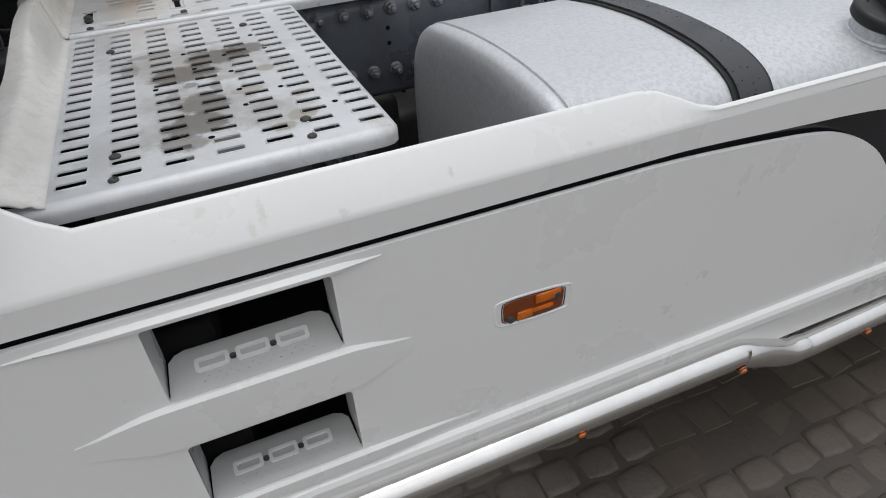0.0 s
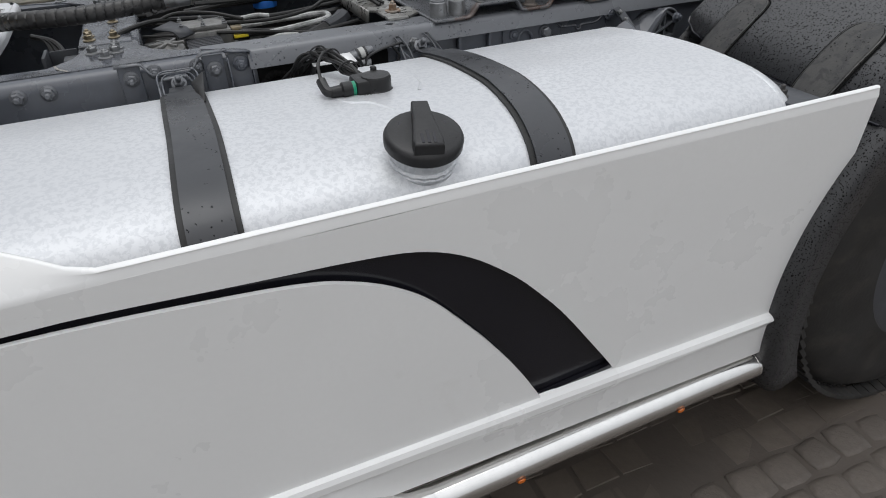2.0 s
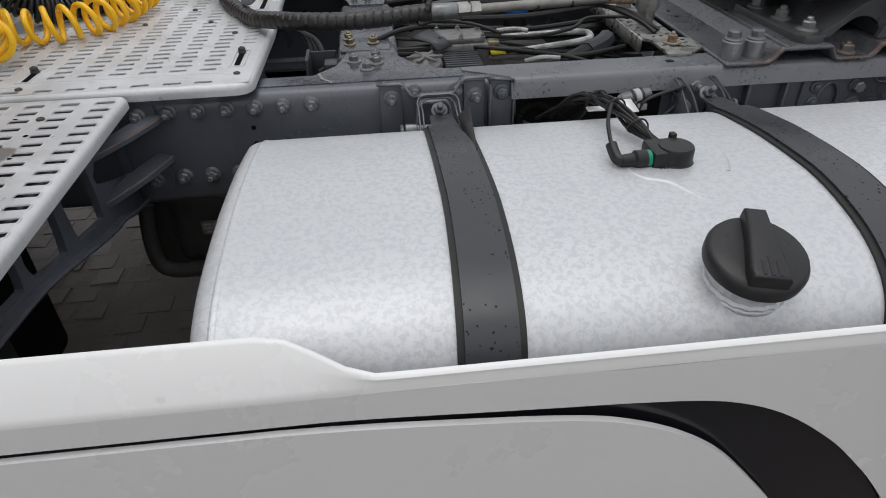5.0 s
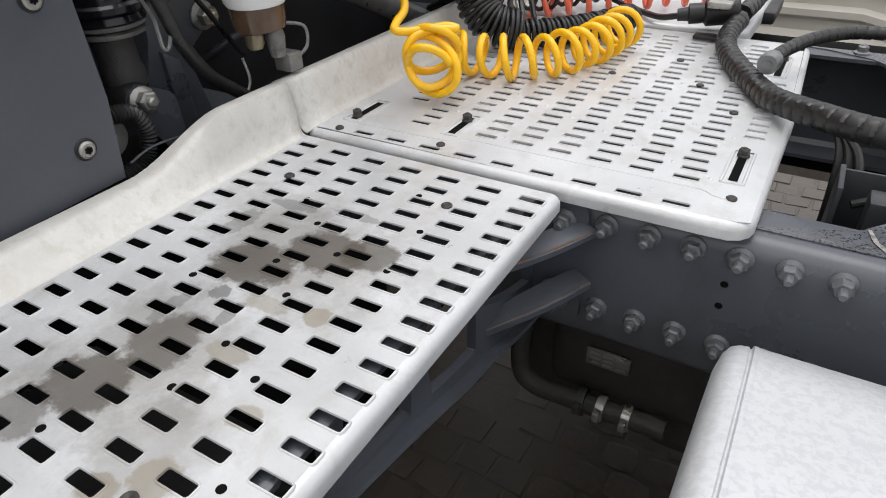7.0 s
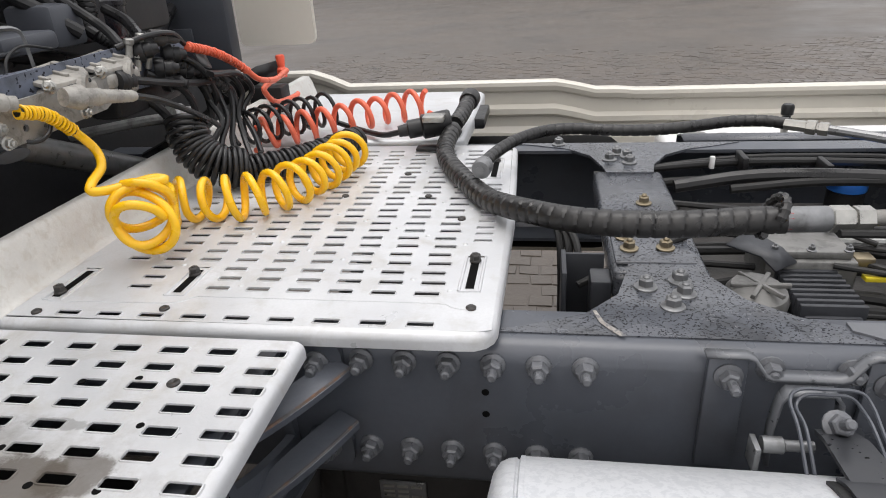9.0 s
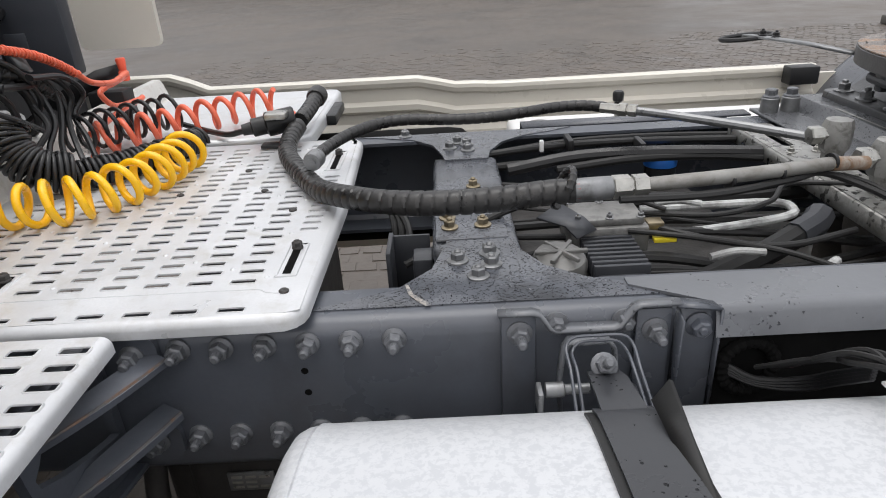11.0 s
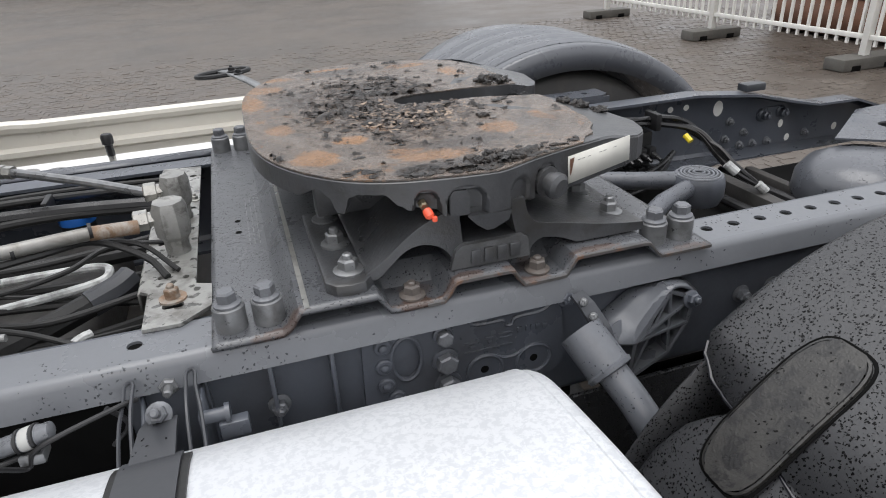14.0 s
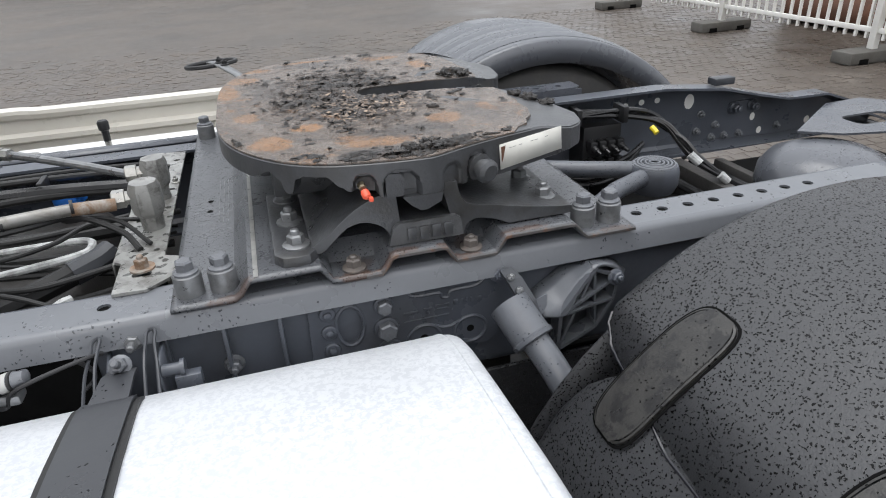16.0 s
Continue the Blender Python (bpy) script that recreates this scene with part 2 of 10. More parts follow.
SOCKBLUE = mat("speckled_plate", (0.15, 0.17, 0.22), 0.4, var=0.2, scale=12, bump=0.15, spots=(0.03, 0.032, 0.04), spot_scale=120, spot_cut=(0.60, 0.64), grime=(0.07, 0.078, 0.095), grime_scale=14, grime_cut=(0.5, 0.7))
# frame paint lightened, so sky light on the stay is in its colour
FRAMESKYLIT = mat("stay_paint", (0.115, 0.122, 0.136), 0.36, var=0.15, scale=8, fine=160, bump=0.12, spec=0.6, grime=(0.10, 0.104, 0.112), grime_scale=12, drops=(230, 0.36, 0.5, 0.4))
BLUE = mat("blue_plastic", (0.03, 0.20, 0.72), 0.35, var=0.1, bump=0.0)

MOUNT = mat("mount_steel", (0.086, 0.090, 0.098), 0.32, var=0.22, scale=9, fine=220, bump=0.3, spec=0.65, drops=(240, 0.34, 0.75, 0.45), grime=(0.11, 0.078, 0.06), grime_scale=8, grime_cut=(0.68, 0.82))
CASTIRON = mat("cast_iron", (0.050, 0.052, 0.056), 0.36, var=0.3, scale=8, fine=160, bump=0.5, bump_dist=0.0015, spec=0.75, grime=(0.034, 0.033, 0.032), grime_scale=14, grime_cut=(0.5, 0.66))
CASTGREY = mat("worn_cast", (0.085, 0.087, 0.090), 0.36, var=0.3, scale=14, fine=260, bump=0.6, bump_dist=0.0015, spec=0.6, grime=(0.05, 0.049, 0.047), grime_scale=18, grime_cut=(0.5, 0.68))
CASTROUGH = mat("rough_cast", (0.075, 0.075, 0.076), 0.5, var=0.4, scale=60, fine=330, bump=1.0, bump_dist=0.004)
GREASE = mat("grease", (0.022, 0.019, 0.017), 0.32, var=0.5, scale=60, fine=420, bump=1.0, bump_dist=0.003, spec=0.5, grime=(0.055, 0.043, 0.034), grime_scale=50, grime_cut=(0.52, 0.62))
LEAF = mat("leaf", (0.30, 0.225, 0.165), 0.55, var=0.5, scale=90, fine=200, bump=0.2, grime=(0.045, 0.034, 0.028), grime_scale=60, grime_cut=(0.45, 0.6))
LEAFDARK = mat("leaf_dark", (0.055, 0.042, 0.035), 0.5, var=0.5, scale=60, fine=200, bump=0.2)
BOLTRUST = mat("bolt_rust", (0.12, 0.105, 0.095), 0.45, var=0.3, scale=60, bump=0.2, grime=(0.125, 0.085, 0.058), grime_scale=50, grime_cut=(0.55, 0.75))
CORAL = mat("coral_plastic", (0.85, 0.12, 0.06), 0.35, var=0.06, bump=0.0)
LABEL = mat("label_white", (0.66, 0.65, 0.60), 0.4, var=0.08, scale=40, bump=0.0, grime=(0.35, 0.2, 0.13), grime_scale=40, grime_cut=(0.66, 0.75))
PAPER = mat("label_paper", (0.40, 0.40, 0.385), 0.5, var=0.1, bump=0.0)
FENDERPANEL = mat("fender_panel", (0.030, 0.0285, 0.026), 0.36, var=0.5, scale=26, fine=260, bump=0.4, grime=(0.010, 0.0095, 0.0095), grime_scale=34, grime_cut=(0.50, 0.56), drops=(190, 0.36, 0.35, 0.2))
CABGREY = mat("cab_plastic", (0.075, 0.081, 0.095), 0.42, var=0.14, scale=6, fine=200, bump=0.1, grime=(0.12, 0.115, 0.105), grime_scale=7, grime_cut=(0.62, 0.85))
CABDARK = mat("cab_dark", (0.026, 0.027, 0.031), 0.5, var=0.4, scale=5, bump=0.2)
BROWNBOWL = mat("amber_bowl", (0.10, 0.06, 0.035), 0.2, var=0.3, scale=20, bump=0.0, coat=0.4)
CREAMTANK = mat("far_tank_paint", (0.70, 0.70, 0.69), 0.35, var=0.05, scale=3, bump=0.03)
FENCEWHITE = mat("fence_white", (0.75, 0.74, 0.70), 0.45, var=0.08, scale=3, bump=0.0, grime=(0.45, 0.38, 0.3), grime_scale=6, grime_cut=(0.65, 0.85))
FOOT = mat("rubber_foot", (0.105, 0.10, 0.09), 0.8, var=0.3, scale=9, fine=60, bump=0.4)
BROWN = mat("rust_brown", (0.13, 0.06, 0.035), 0.7, var=0.4, scale=4, fine=30, bump=0.3)
WALLGREY = mat("wall_grey", (0.42, 0.44, 0.45), 0.6, var=0.06, scale=0.6, fine=8, bump=0.05)
GALVFAR = mat("barrier_zinc", (0.45, 0.47, 0.48), 0.45, metal=0.4, var=0.12, scale=2, bump=0.1)
PAVER = mat("paver", (0.125, 0.106, 0.090), 0.62, var=0.25, scale=14, fine=90, bump=0.5, bump_dist=0.004, random_val=0.25, grime=(0.075, 0.064, 0.055), grime_scale=9, grime_cut=(0.42, 0.7), rough_var=0.18)
PAVERFAR = mat("paver_far", (0.098, 0.082, 0.068), 0.42, var=0.3, scale=2.0, fine=40, bump=0.4, bump_dist=0.004, grime=(0.075, 0.064, 0.055), grime_scale=0.8, rough_var=0.18)


def stained(source, name, patches, tone, amp=1.8, scale=16, soft=0.5):
    """A copy of a material with irregular stains at given places of the object."""
    m = source.copy()
    m.name = name
    n, l = m.node_tree.nodes, m.node_tree.links
    b = n["Principled BSDF"]
    tc = n.new("ShaderNodeTexCoord")
    col = b.inputs["Base Color"].links[0].from_socket
    t = n.new("ShaderNodeTexNoise")
    t.inputs["Scale"].default_value, t.inputs["Detail"].default_value, t.inputs["Roughness"].default_value = scale, 9, 0.7
    l.new(tc.outputs["Object"], t.inputs["Vector"])
    for cx, cy, rx, ry, k in patches:
        mp = n.new("ShaderNodeMapping")
        mp.inputs["Location"].default_value = (-cx / rx, -cy / ry, 0)
        mp.inputs["Scale"].default_value = (1 / rx, 1 / ry, 0)
        l.new(tc.outputs["Object"], mp.inputs["Vector"])
        ln = n.new("ShaderNodeVectorMath")
        ln.operation = "LENGTH"
        l.new(mp.outputs["Vector"], ln.inputs[0])
        ad = n.new("ShaderNodeMath")
        ad.operation = "MULTIPLY_ADD"
        l.new(t.outputs["Fac"], ad.inputs[0])
        ad.inputs[1].default_value = amp
        l.new(ln.outputs["Value"], ad.inputs[2])
        r = n.new("ShaderNodeMapRange")
        r.inputs["From Min"].default_value, r.inputs["From Max"].default_value = 0.67 - soft / 2 + amp * 0.5, 0.67 + soft / 2 + amp * 0.5
        r.inputs["To Min"].default_value, r.inputs["To Max"].default_value = k, 0.0
        l.new(ad.outputs[0], r.inputs["Value"])
        x = n.new("ShaderNodeMixRGB")
        l.new(r.outputs["Result"], x.inputs["Fac"])
        l.new(col, x.inputs["Color1"])
        x.inputs["Color2"].default_value = (*tone, 1)
        col = x.outputs["Color"]
    l.new(col, b.inputs["Base Color"])
    return m


PLATEA = stained(PLATE, "stained_aluminium", ((-0.66, -0.72, 0.17, 0.12, 0.45), (-0.69, -0.91, 0.12, 0.13, 0.45), (-0.76, -0.66, 0.10, 0.06, 0.3), (-0.60, -0.97, 0.07, 0.07, 0.35), (-0.80, -0.98, 0.05, 0.08, 0.2)), (0.21, 0.195, 0.172), 1.6, 20, 0.5)
PLATEA = stained(PLATEA, "dried_oil_film", ((-0.70, -0.755, 0.075, 0.055, 0.8), (-0.645, -0.700, 0.075, 0.052, 0.8), (-0.60, -0.685, 0.05, 0.040, 0.75), (-0.70, -0.95, 0.06, 0.055, 0.75), (-0.685, -0.885, 0.05, 0.055, 0.7), (-0.72, -1.0, 0.045, 0.04, 0.6)), (0.088, 0.073, 0.057), 1.0, 34, 0.16)
PLATEA = stained(PLATEA, "tan_spots", ((-0.584, -0.792, 0.022, 0.020, 0.75), (-0.555, -0.915, 0.022, 0.018, 0.6), (-0.570, -0.986, 0.030, 0.026, 0.7), (-0.600, -1.013, 0.024, 0.02, 0.75), (-0.622, -0.868, 0.034, 0.020, 0.6), (-0.64, -0.80, 0.040, 0.016, 0.5)), (0.31, 0.275, 0.215), 0.9, 60, 0.14)
PLATEA = stained(PLATEA, "grey_smears", ((-0.695, -0.807, 0.016, 0.016, 0.75), (-0.775, -0.70, 0.020, 0.05, 0.5), (-0.745, -0.64, 0.05, 0.014, 0.55), (-0.66, -0.625, 0.05, 0.012, 0.5), (-0.72, -0.85, 0.014, 0.04, 0.5), (-0.66, -0.83, 0.012, 0.03, 0.6)), (0.17, 0.17, 0.165), 1.2, 70, 0.12)
WHITETOP = stained(WHITE, "scuffed_white_paint", ((-0.66, -1.160, 0.006, 0.010, 0.22), (-0.575, -1.172, 0.007, 0.004, 0.22), (-0.675, -1.168, 0.005, 0.006, 0.2), (-0.72, -1.150, 0.010, 0.004, 0.16), (-0.44, -1.165, 0.004, 0.004, 0.25), (-0.25, -1.170, 0.006, 0.003, 0.2)), (0.40, 0.33, 0.23), 3.0, 160)
MOUNT = stained(MOUNT, "edge_rust_patches", ((0.75, -0.438, 0.05, 0.016, 0.6), (0.93, -0.440, 0.05, 0.018, 0.7), (0.99, -0.438, 0.05, 0.014, 0.6), (1.09, -0.440, 0.05, 0.020, 0.75), (1.20, -0.435, 0.06, 0.014, 0.65), (1.36, -0.440, 0.04, 0.014, 0.5), (0.93, -0.405, 0.03, 0.03, 0.35), (1.11, -0.40, 0.03, 0.03, 0.4)), (0.075, 0.038, 0.022), 2.4, 46, 0.2)


def greasy_top(name):
    """Coupling plate: wet brown steel with scraped arcs, rust and smeared grease."""
    m = mat(name, (0.150, 0.116, 0.092), 0.3, var=0.3, scale=9, fine=170, bump=0.0, spec=0.9)
    n, l = m.node_tree.nodes, m.node_tree.links
    b = n["Principled BSDF"]
    tc = n.new("ShaderNodeTexCoord")

    def noi(vec, s, det, rg, dist=0.0):
        t = n.new("ShaderNodeTexNoise")
        t.inputs["Scale"].default_value, t.inputs["Detail"].default_value = s, det
        t.inputs["Roughness"].default_value, t.inputs["Distortion"].default_value = rg, dist
        l.new(vec, t.inputs["Vector"])
        return t.outputs["Fac"]

    def ramp(src, lo, hi, a=0.0, z=1.0):
        r = n.new("ShaderNodeMapRange")
        for k, v in (("From Min", lo), ("From Max", hi), ("To Min", a), ("To Max", z)):
            r.inputs[k].default_value = v
        l.new(src, r.inputs["Value"])
        return r.outputs["Result"]

    def lay(col, fac, tone):
        x = n.new("ShaderNodeMixRGB")
        l.new(fac, x.inputs["Fac"])
        l.new(col, x.inputs["Color1"])
        x.inputs["Color2"].default_value = (*tone, 1)
        return x.outputs["Color"]

    # arcs worn round the king pin: noise that runs quickly along the radius only
    mp = n.new("ShaderNodeMapping")
    mp.inputs["Location"].default_value, mp.inputs["Scale"].default_value = (-1.0, 0, 0), (1.0, 0.85, 0)
    l.new(tc.outputs["Object"], mp.inputs["Vector"])
    ln = n.new("ShaderNodeVectorMath")
    ln.operation = "LENGTH"
    l.new(mp.outputs["Vector"], ln.inputs[0])
    sp = n.new("ShaderNodeSeparateXYZ")
    l.new(tc.outputs["Object"], sp.inputs["Vector"])
    cb = n.new("ShaderNodeCombineXYZ")
    l.new(ramp(ln.outputs["Value"], 0.0, 1.0, 0.0, 60.0), cb.inputs["X"])
    l.new(ramp(sp.outputs["X"], 0.0, 1.0, 0.0, 7.0), cb.inputs["Y"])
    l.new(ramp(sp.outputs["Y"], 0.0, 1.0, 0.0, 7.0), cb.inputs["Z"])
    arcs = noi(cb.outputs["Vector"], 1.0, 6, 0.65)
    obj = tc.outputs["Object"]
    wide, mid, crisp = noi(obj, 7, 8, 0.72, 0.6), noi(obj, 30, 9, 0.75, 0.3), noi(obj, 130, 5, 0.7)
    col = b.inputs["Base Color"].links[0].from_socket
    col = lay(col, ramp(arcs, 0.50, 0.62, 0.0, 0.6), (0.225, 0.195, 0.172))
    col = lay(col, ramp(arcs, 0.46, 0.36, 0.0, 0.7), (0.085, 0.074, 0.066))
    col = lay(col, ramp(wide, 0.585, 0.625, 0.0, 0.75), (0.255, 0.130, 0.055))
    col = lay(col, ramp(mid, 0.575, 0.60, 0.0, 0.8), (0.052, 0.045, 0.040))
    col = lay(col, ramp(crisp, 0.66, 0.70, 0.0, 0.7), (0.34, 0.31, 0.28))
    l.new(col, b.inputs["Base Color"])
    l.new(ramp(mid, 0.42, 0.60, 0.10, 0.40), b.inputs["Roughness"])
    prev = None
    for src, d in ((wide, 0.010), (mid, 0.006), (crisp, 0.0022)):
        bp = n.new("ShaderNodeBump")
        bp.inputs["Strength"].default_value, bp.inputs["Distance"].default_value = 1.0, d
        l.new(src, bp.inputs["Height"])
        if prev:
            l.new(prev, bp.inputs["Normal"])
        prev = bp.outputs["Normal"]
    l.new(prev, b.inputs["Normal"])
    return m


FWTOP = stained(greasy_top("greasy_rust"), "rust_patches", ((0.77, 0.12, 0.03, 0.10, 0.75), (0.83, 0.32, 0.06, 0.03, 0.7), (0.84, -0.27, 0.05, 0.05, 0.8), (1.0, -0.33, 0.10, 0.03, 0.7), (0.80, 0.22, 0.05, 0.06, 0.6), (0.90, -0.21, 0.035, 0.03, 0.9), (1.13, -0.24, 0.04, 0.05, 0.6), (1.22, -0.20, 0.025, 0.05, 0.9), (1.12, 0.33, 0.07, 0.03, 0.8), (0.95, 0.37, 0.07, 0.02, 0.8), (1.20, 0.22, 0.04, 0.05, 0.7), (0.80, -0.10, 0.03, 0.05, 0.6)), (0.30, 0.150, 0.058), 2.0, 22, 0.25)
FWTOP = stained(FWTOP, "grease_smears", ((1.0, 0.02, 0.15, 0.25, 0.8), (1.05, -0.29, 0.09, 0.05, 0.7), (0.85, 0.10, 0.05, 0.14, 0.6), (1.20, -0.22, 0.05, 0.09, 0.5), (1.02, -0.38, 0.16, 0.03, 0.9), (1.0, 0.33, 0.2, 0.04, 0.5)), (0.045, 0.039, 0.036), 2.2, 30, 0.3)

# ---------------------------------------------------------------- mesh helpers


def finish(name, bm, material, angle=35):
    me = bpy.data.meshes.new(name)
    bmesh.ops.recalc_face_normals(bm, faces=bm.faces)
    bm.to_mesh(me)
    bm.free()
    me.materials.append(material)
    me.polygons.foreach_set("use_smooth", [True] * len(me.polygons))
    me.set_sharp_from_angle(angle=radians(angle))
    return new(name, me)


def thing(name, at, label, category, group="", kind=""):
    e = new(name)
    e.empty_display_size = 0.05
    e.location = at
    return tagged(e, label, category, group, kind)


def standing(o):
    """Where an object stands in the world."""
    return (standing(o.parent) @ o.matrix_parent_inverse if o.parent else Matrix()) @ o.matrix_basis


def attach(ob, parent):
    ob.parent = parent
    ob.matrix_parent_inverse = standing(parent).inverted()
    return ob


def part(name, bm, material, parent, label="", angle=35):
    ob = attach(finish(name, bm, material, angle), parent)
    if label:
        ob["label"] = label
    return ob


def solo(name, bm, material, label, category, group="", kind="", angle=35):
    return tagged(finish(name, bm, material, angle), label, category, group, kind)


def bev(bm, geom_edges, r, seg=2):
    if r > 0:
        bmesh.ops.bevel(bm, geom=geom_edges, offset=r, segments=seg, profile=0.5, affect="EDGES", clamp_overlap=True)


def box(bm, lo, hi, r=0.0, seg=2, m=None):
    lo, hi = Vector(lo), Vector(hi)
    t = Matrix.Translation((lo + hi) / 2) @ Matrix.Diagonal((*(hi - lo), 1))
    g = bmesh.ops.create_cube(bm, size=1, matrix=(m @ t) if m else t)
    bev(bm, list({e for v in g["verts"] for e in v.link_edges}), r, seg)
    return bm


def frame_of(d):
    d = Vector(d).normalized()
    a = Vector((0, 0, 1)) if abs(d.z) < 0.9 else Vector((1, 0, 0))
    u = d.cross(a).normalized()
    return d, u, d.cross(u)


def lathe(bm, origin, axis, profile, n=16, turn=0.0):
    """Rings of (radius, height) along the axis, closed at both ends."""
    d, u, w = frame_of(axis)
    o = Vector(origin)
    rings = []
    for r, h in profile:
        rings.append([bm.verts.new(o + d * h + (u * math.cos(turn + k * math.tau / n) + w * math.sin(turn + k * math.tau / n)) * max(r, 1e-4)) for k in range(n)])
    for a, b in zip(rings, rings[1:]):
        for k in range(n):
            bm.faces.new((a[k], a[(k + 1) % n], b[(k + 1) % n], b[k]))
    bm.faces.new(rings[0][::-1])
    bm.faces.new(rings[-1])
    return bm


def smooth_path(pts, sub=8):
    """Catmull-Rom through the points."""
    p = [Vector(q) for q in pts]
    p = [p[0] * 2 - p[1]] + p + [p[-1] * 2 - p[-2]]
    out = []
    for i in range(1, len(p) - 2):
        for k in range(sub):
            t = k / sub
            out.append(0.5 * (2 * p[i] + (p[i + 1] - p[i - 1]) * t + (2 * p[i - 1] - 5 * p[i] + 4 * p[i + 1] - p[i + 2]) * t * t + (3 * p[i] - p[i - 1] - 3 * p[i + 1] + p[i + 2]) * t ** 3))
    return out + [p[-2]]


def tube(bm, pts, r, n=8, radius=None):
    """A round bar along the points; radius(i, count) may vary it."""
    p = [Vector(q) for q in pts]
    d, u, w = frame_of(p[1] - p[0])
    rings = []
    for i, q in enumerate(p):
        t = (p[min(i + 1, len(p) - 1)] - p[max(i - 1, 0)]).normalized()
        u = (u - t * u.dot(t)).normalized()
        w = t.cross(u)
        rr = r if radius is None else radius(i, len(p))
        rings.append([bm.verts.new(q + (u * math.cos(k * math.tau / n) + w * math.sin(k * math.tau / n)) * rr) for k in range(n)])
    for a, b in zip(rings, rings[1:]):
        for k in range(n):
            bm.faces.new((a[k], a[(k + 1) % n], b[(k + 1) % n], b[k]))
    bm.faces.new(rings[0][::-1])
    bm.faces.new(rings[-1])
    return bm


def prism(bm, pts, to3, depth, r=0.0, seg=2):
    """A flat outline, laid into space by to3(a, b), pushed along depth."""
    vs = [bm.verts.new(Vector(to3(*p))) for p in pts]
    f = bm.faces.new(vs)
    g = bmesh.ops.extrude_face_region(bm, geom=[f])
    top = [v for v in g["geom"] if isinstance(v, bmesh.types.BMVert)]
    bmesh.ops.translate(bm, verts=top, vec=Vector(depth))
    if r:
        bev(bm, [e for e in {e for v in top for e in v.link_edges} if all(x in top for x in e.verts)], r, seg)
    return bm


def holed(bm, outer, holes, to3, depth):
    """A sheet with holes through it, of the thickness given by the vector depth."""
    b2 = bmesh.new()
    for loop in [outer, *holes]:
        vs = [b2.verts.new((*p, 0)) for p in loop]
        for a, c in zip(vs, vs[1:] + vs[:1]):
            b2.edges.new((a, c))
    bmesh.ops.triangle_fill(b2, use_beauty=True, use_dissolve=False, edges=list(b2.edges), normal=(0, 0, 1))
    b2.verts.index_update()
    co = [v.co.copy() for v in b2.verts]
    dv = Vector(depth)
    lo = [bm.verts.new(Vector(to3(c.x, c.y))) for c in co]
    hi = [bm.verts.new(Vector(to3(c.x, c.y)) + dv) for c in co]
    for f in b2.faces:
        i = [v.index for v in f.verts]
        bm.faces.new([hi[k] for k in i])
        bm.faces.new([lo[k] for k in reversed(i)])
    for e in b2.edges:
        if len(e.link_faces) == 1:
            a, c = e.verts[0].index, e.verts[1].index
            bm.faces.new((lo[a], lo[c], hi[c], hi[a]))
    b2.free()
    return bm


def slotted(bm, x0, x1, y0, y1, slots, z, t, edge=None):
    """A sheet cut by rectangular slots, cell by cell, with real thickness; edge(x, y) may shape its rim."""
    xs = sorted({x0, x1} | {round(v, 5) for s in slots for v in (s[0], s[2]) if x0 < v < x1})
    ys = sorted({y0, y1} | {round(v, 5) for s in slots for v in (s[1], s[3]) if y0 < v < y1})
    full = [[not any(s[0] - 1e-6 < (xa + xb) / 2 < s[2] + 1e-6 and s[1] - 1e-6 < (ya + yb) / 2 < s[3] + 1e-6 for s in slots) for ya, yb in zip(ys, ys[1:])] for xa, xb in zip(xs, xs[1:])]
    made = {}

    def vert(i, j, k):
        if (i, j, k) not in made:
            px, py = edge(xs[i], ys[j]) if edge else (xs[i], ys[j])
            made[i, j, k] = bm.verts.new((px, py, z - t * k))
        return made[i, j, k]

    for i in range(len(xs) - 1):
        for j in range(len(ys) - 1):
            if not full[i][j]:
                continue
            for k in (0, 1):
                q = [vert(i, j, k), vert(i + 1, j, k), vert(i + 1, j + 1, k), vert(i, j + 1, k)]
                bm.faces.new(q if k == 0 else q[::-1])
            for di, dj, a, b in ((-1, 0, (i, j), (i, j + 1)), (1, 0, (i + 1, j), (i + 1, j + 1)), (0, -1, (i, j), (i + 1, j)), (0, 1, (i, j + 1), (i + 1, j + 1))):
                u, w = i + di, j + dj
                if not (0 <= u < len(xs) - 1 and 0 <= w < len(ys) - 1 and full[u][w]):
                    bm.faces.new((vert(*a, 0), vert(*b, 0), vert(*b, 1), vert(*a, 1)))
    return bm


def loft(bm, sections, closed=False, caps=False):
    """A skin through rows of points."""
    rows = [[bm.verts.new(Vector(q)) for q in s] for s in sections]
    n = len(rows[0])
    for a, b in zip(rows, rows[1:]):
        for k in range(n if closed else n - 1):
            bm.faces.new((a[k], a[(k + 1) % n], b[(k + 1) % n], b[k]))
    if caps:
        bm.faces.new(rows[0][::-1])
        bm.faces.new(rows[-1])
    return bm


def rounded(a0, b0, a1, b1, r, n=4):
    """A rounded rectangle, counter-clockwise."""
    out = []
    for ca, cb, s in ((a1 - r, b0 + r, -90), (a1 - r, b1 - r, 0), (a0 + r, b1 - r, 90), (a0 + r, b0 + r, 180)):
        for k in range(n + 1):
            t = radians(s + 90 * k / n)
            out.append((ca + r * math.cos(t), cb + r * math.sin(t)))
    return out


def thick(ob, t, offset=-1.0):
    s = ob.modifiers.new("thickness", "SOLIDIFY")
    s.thickness, s.offset = t, offset
    return ob


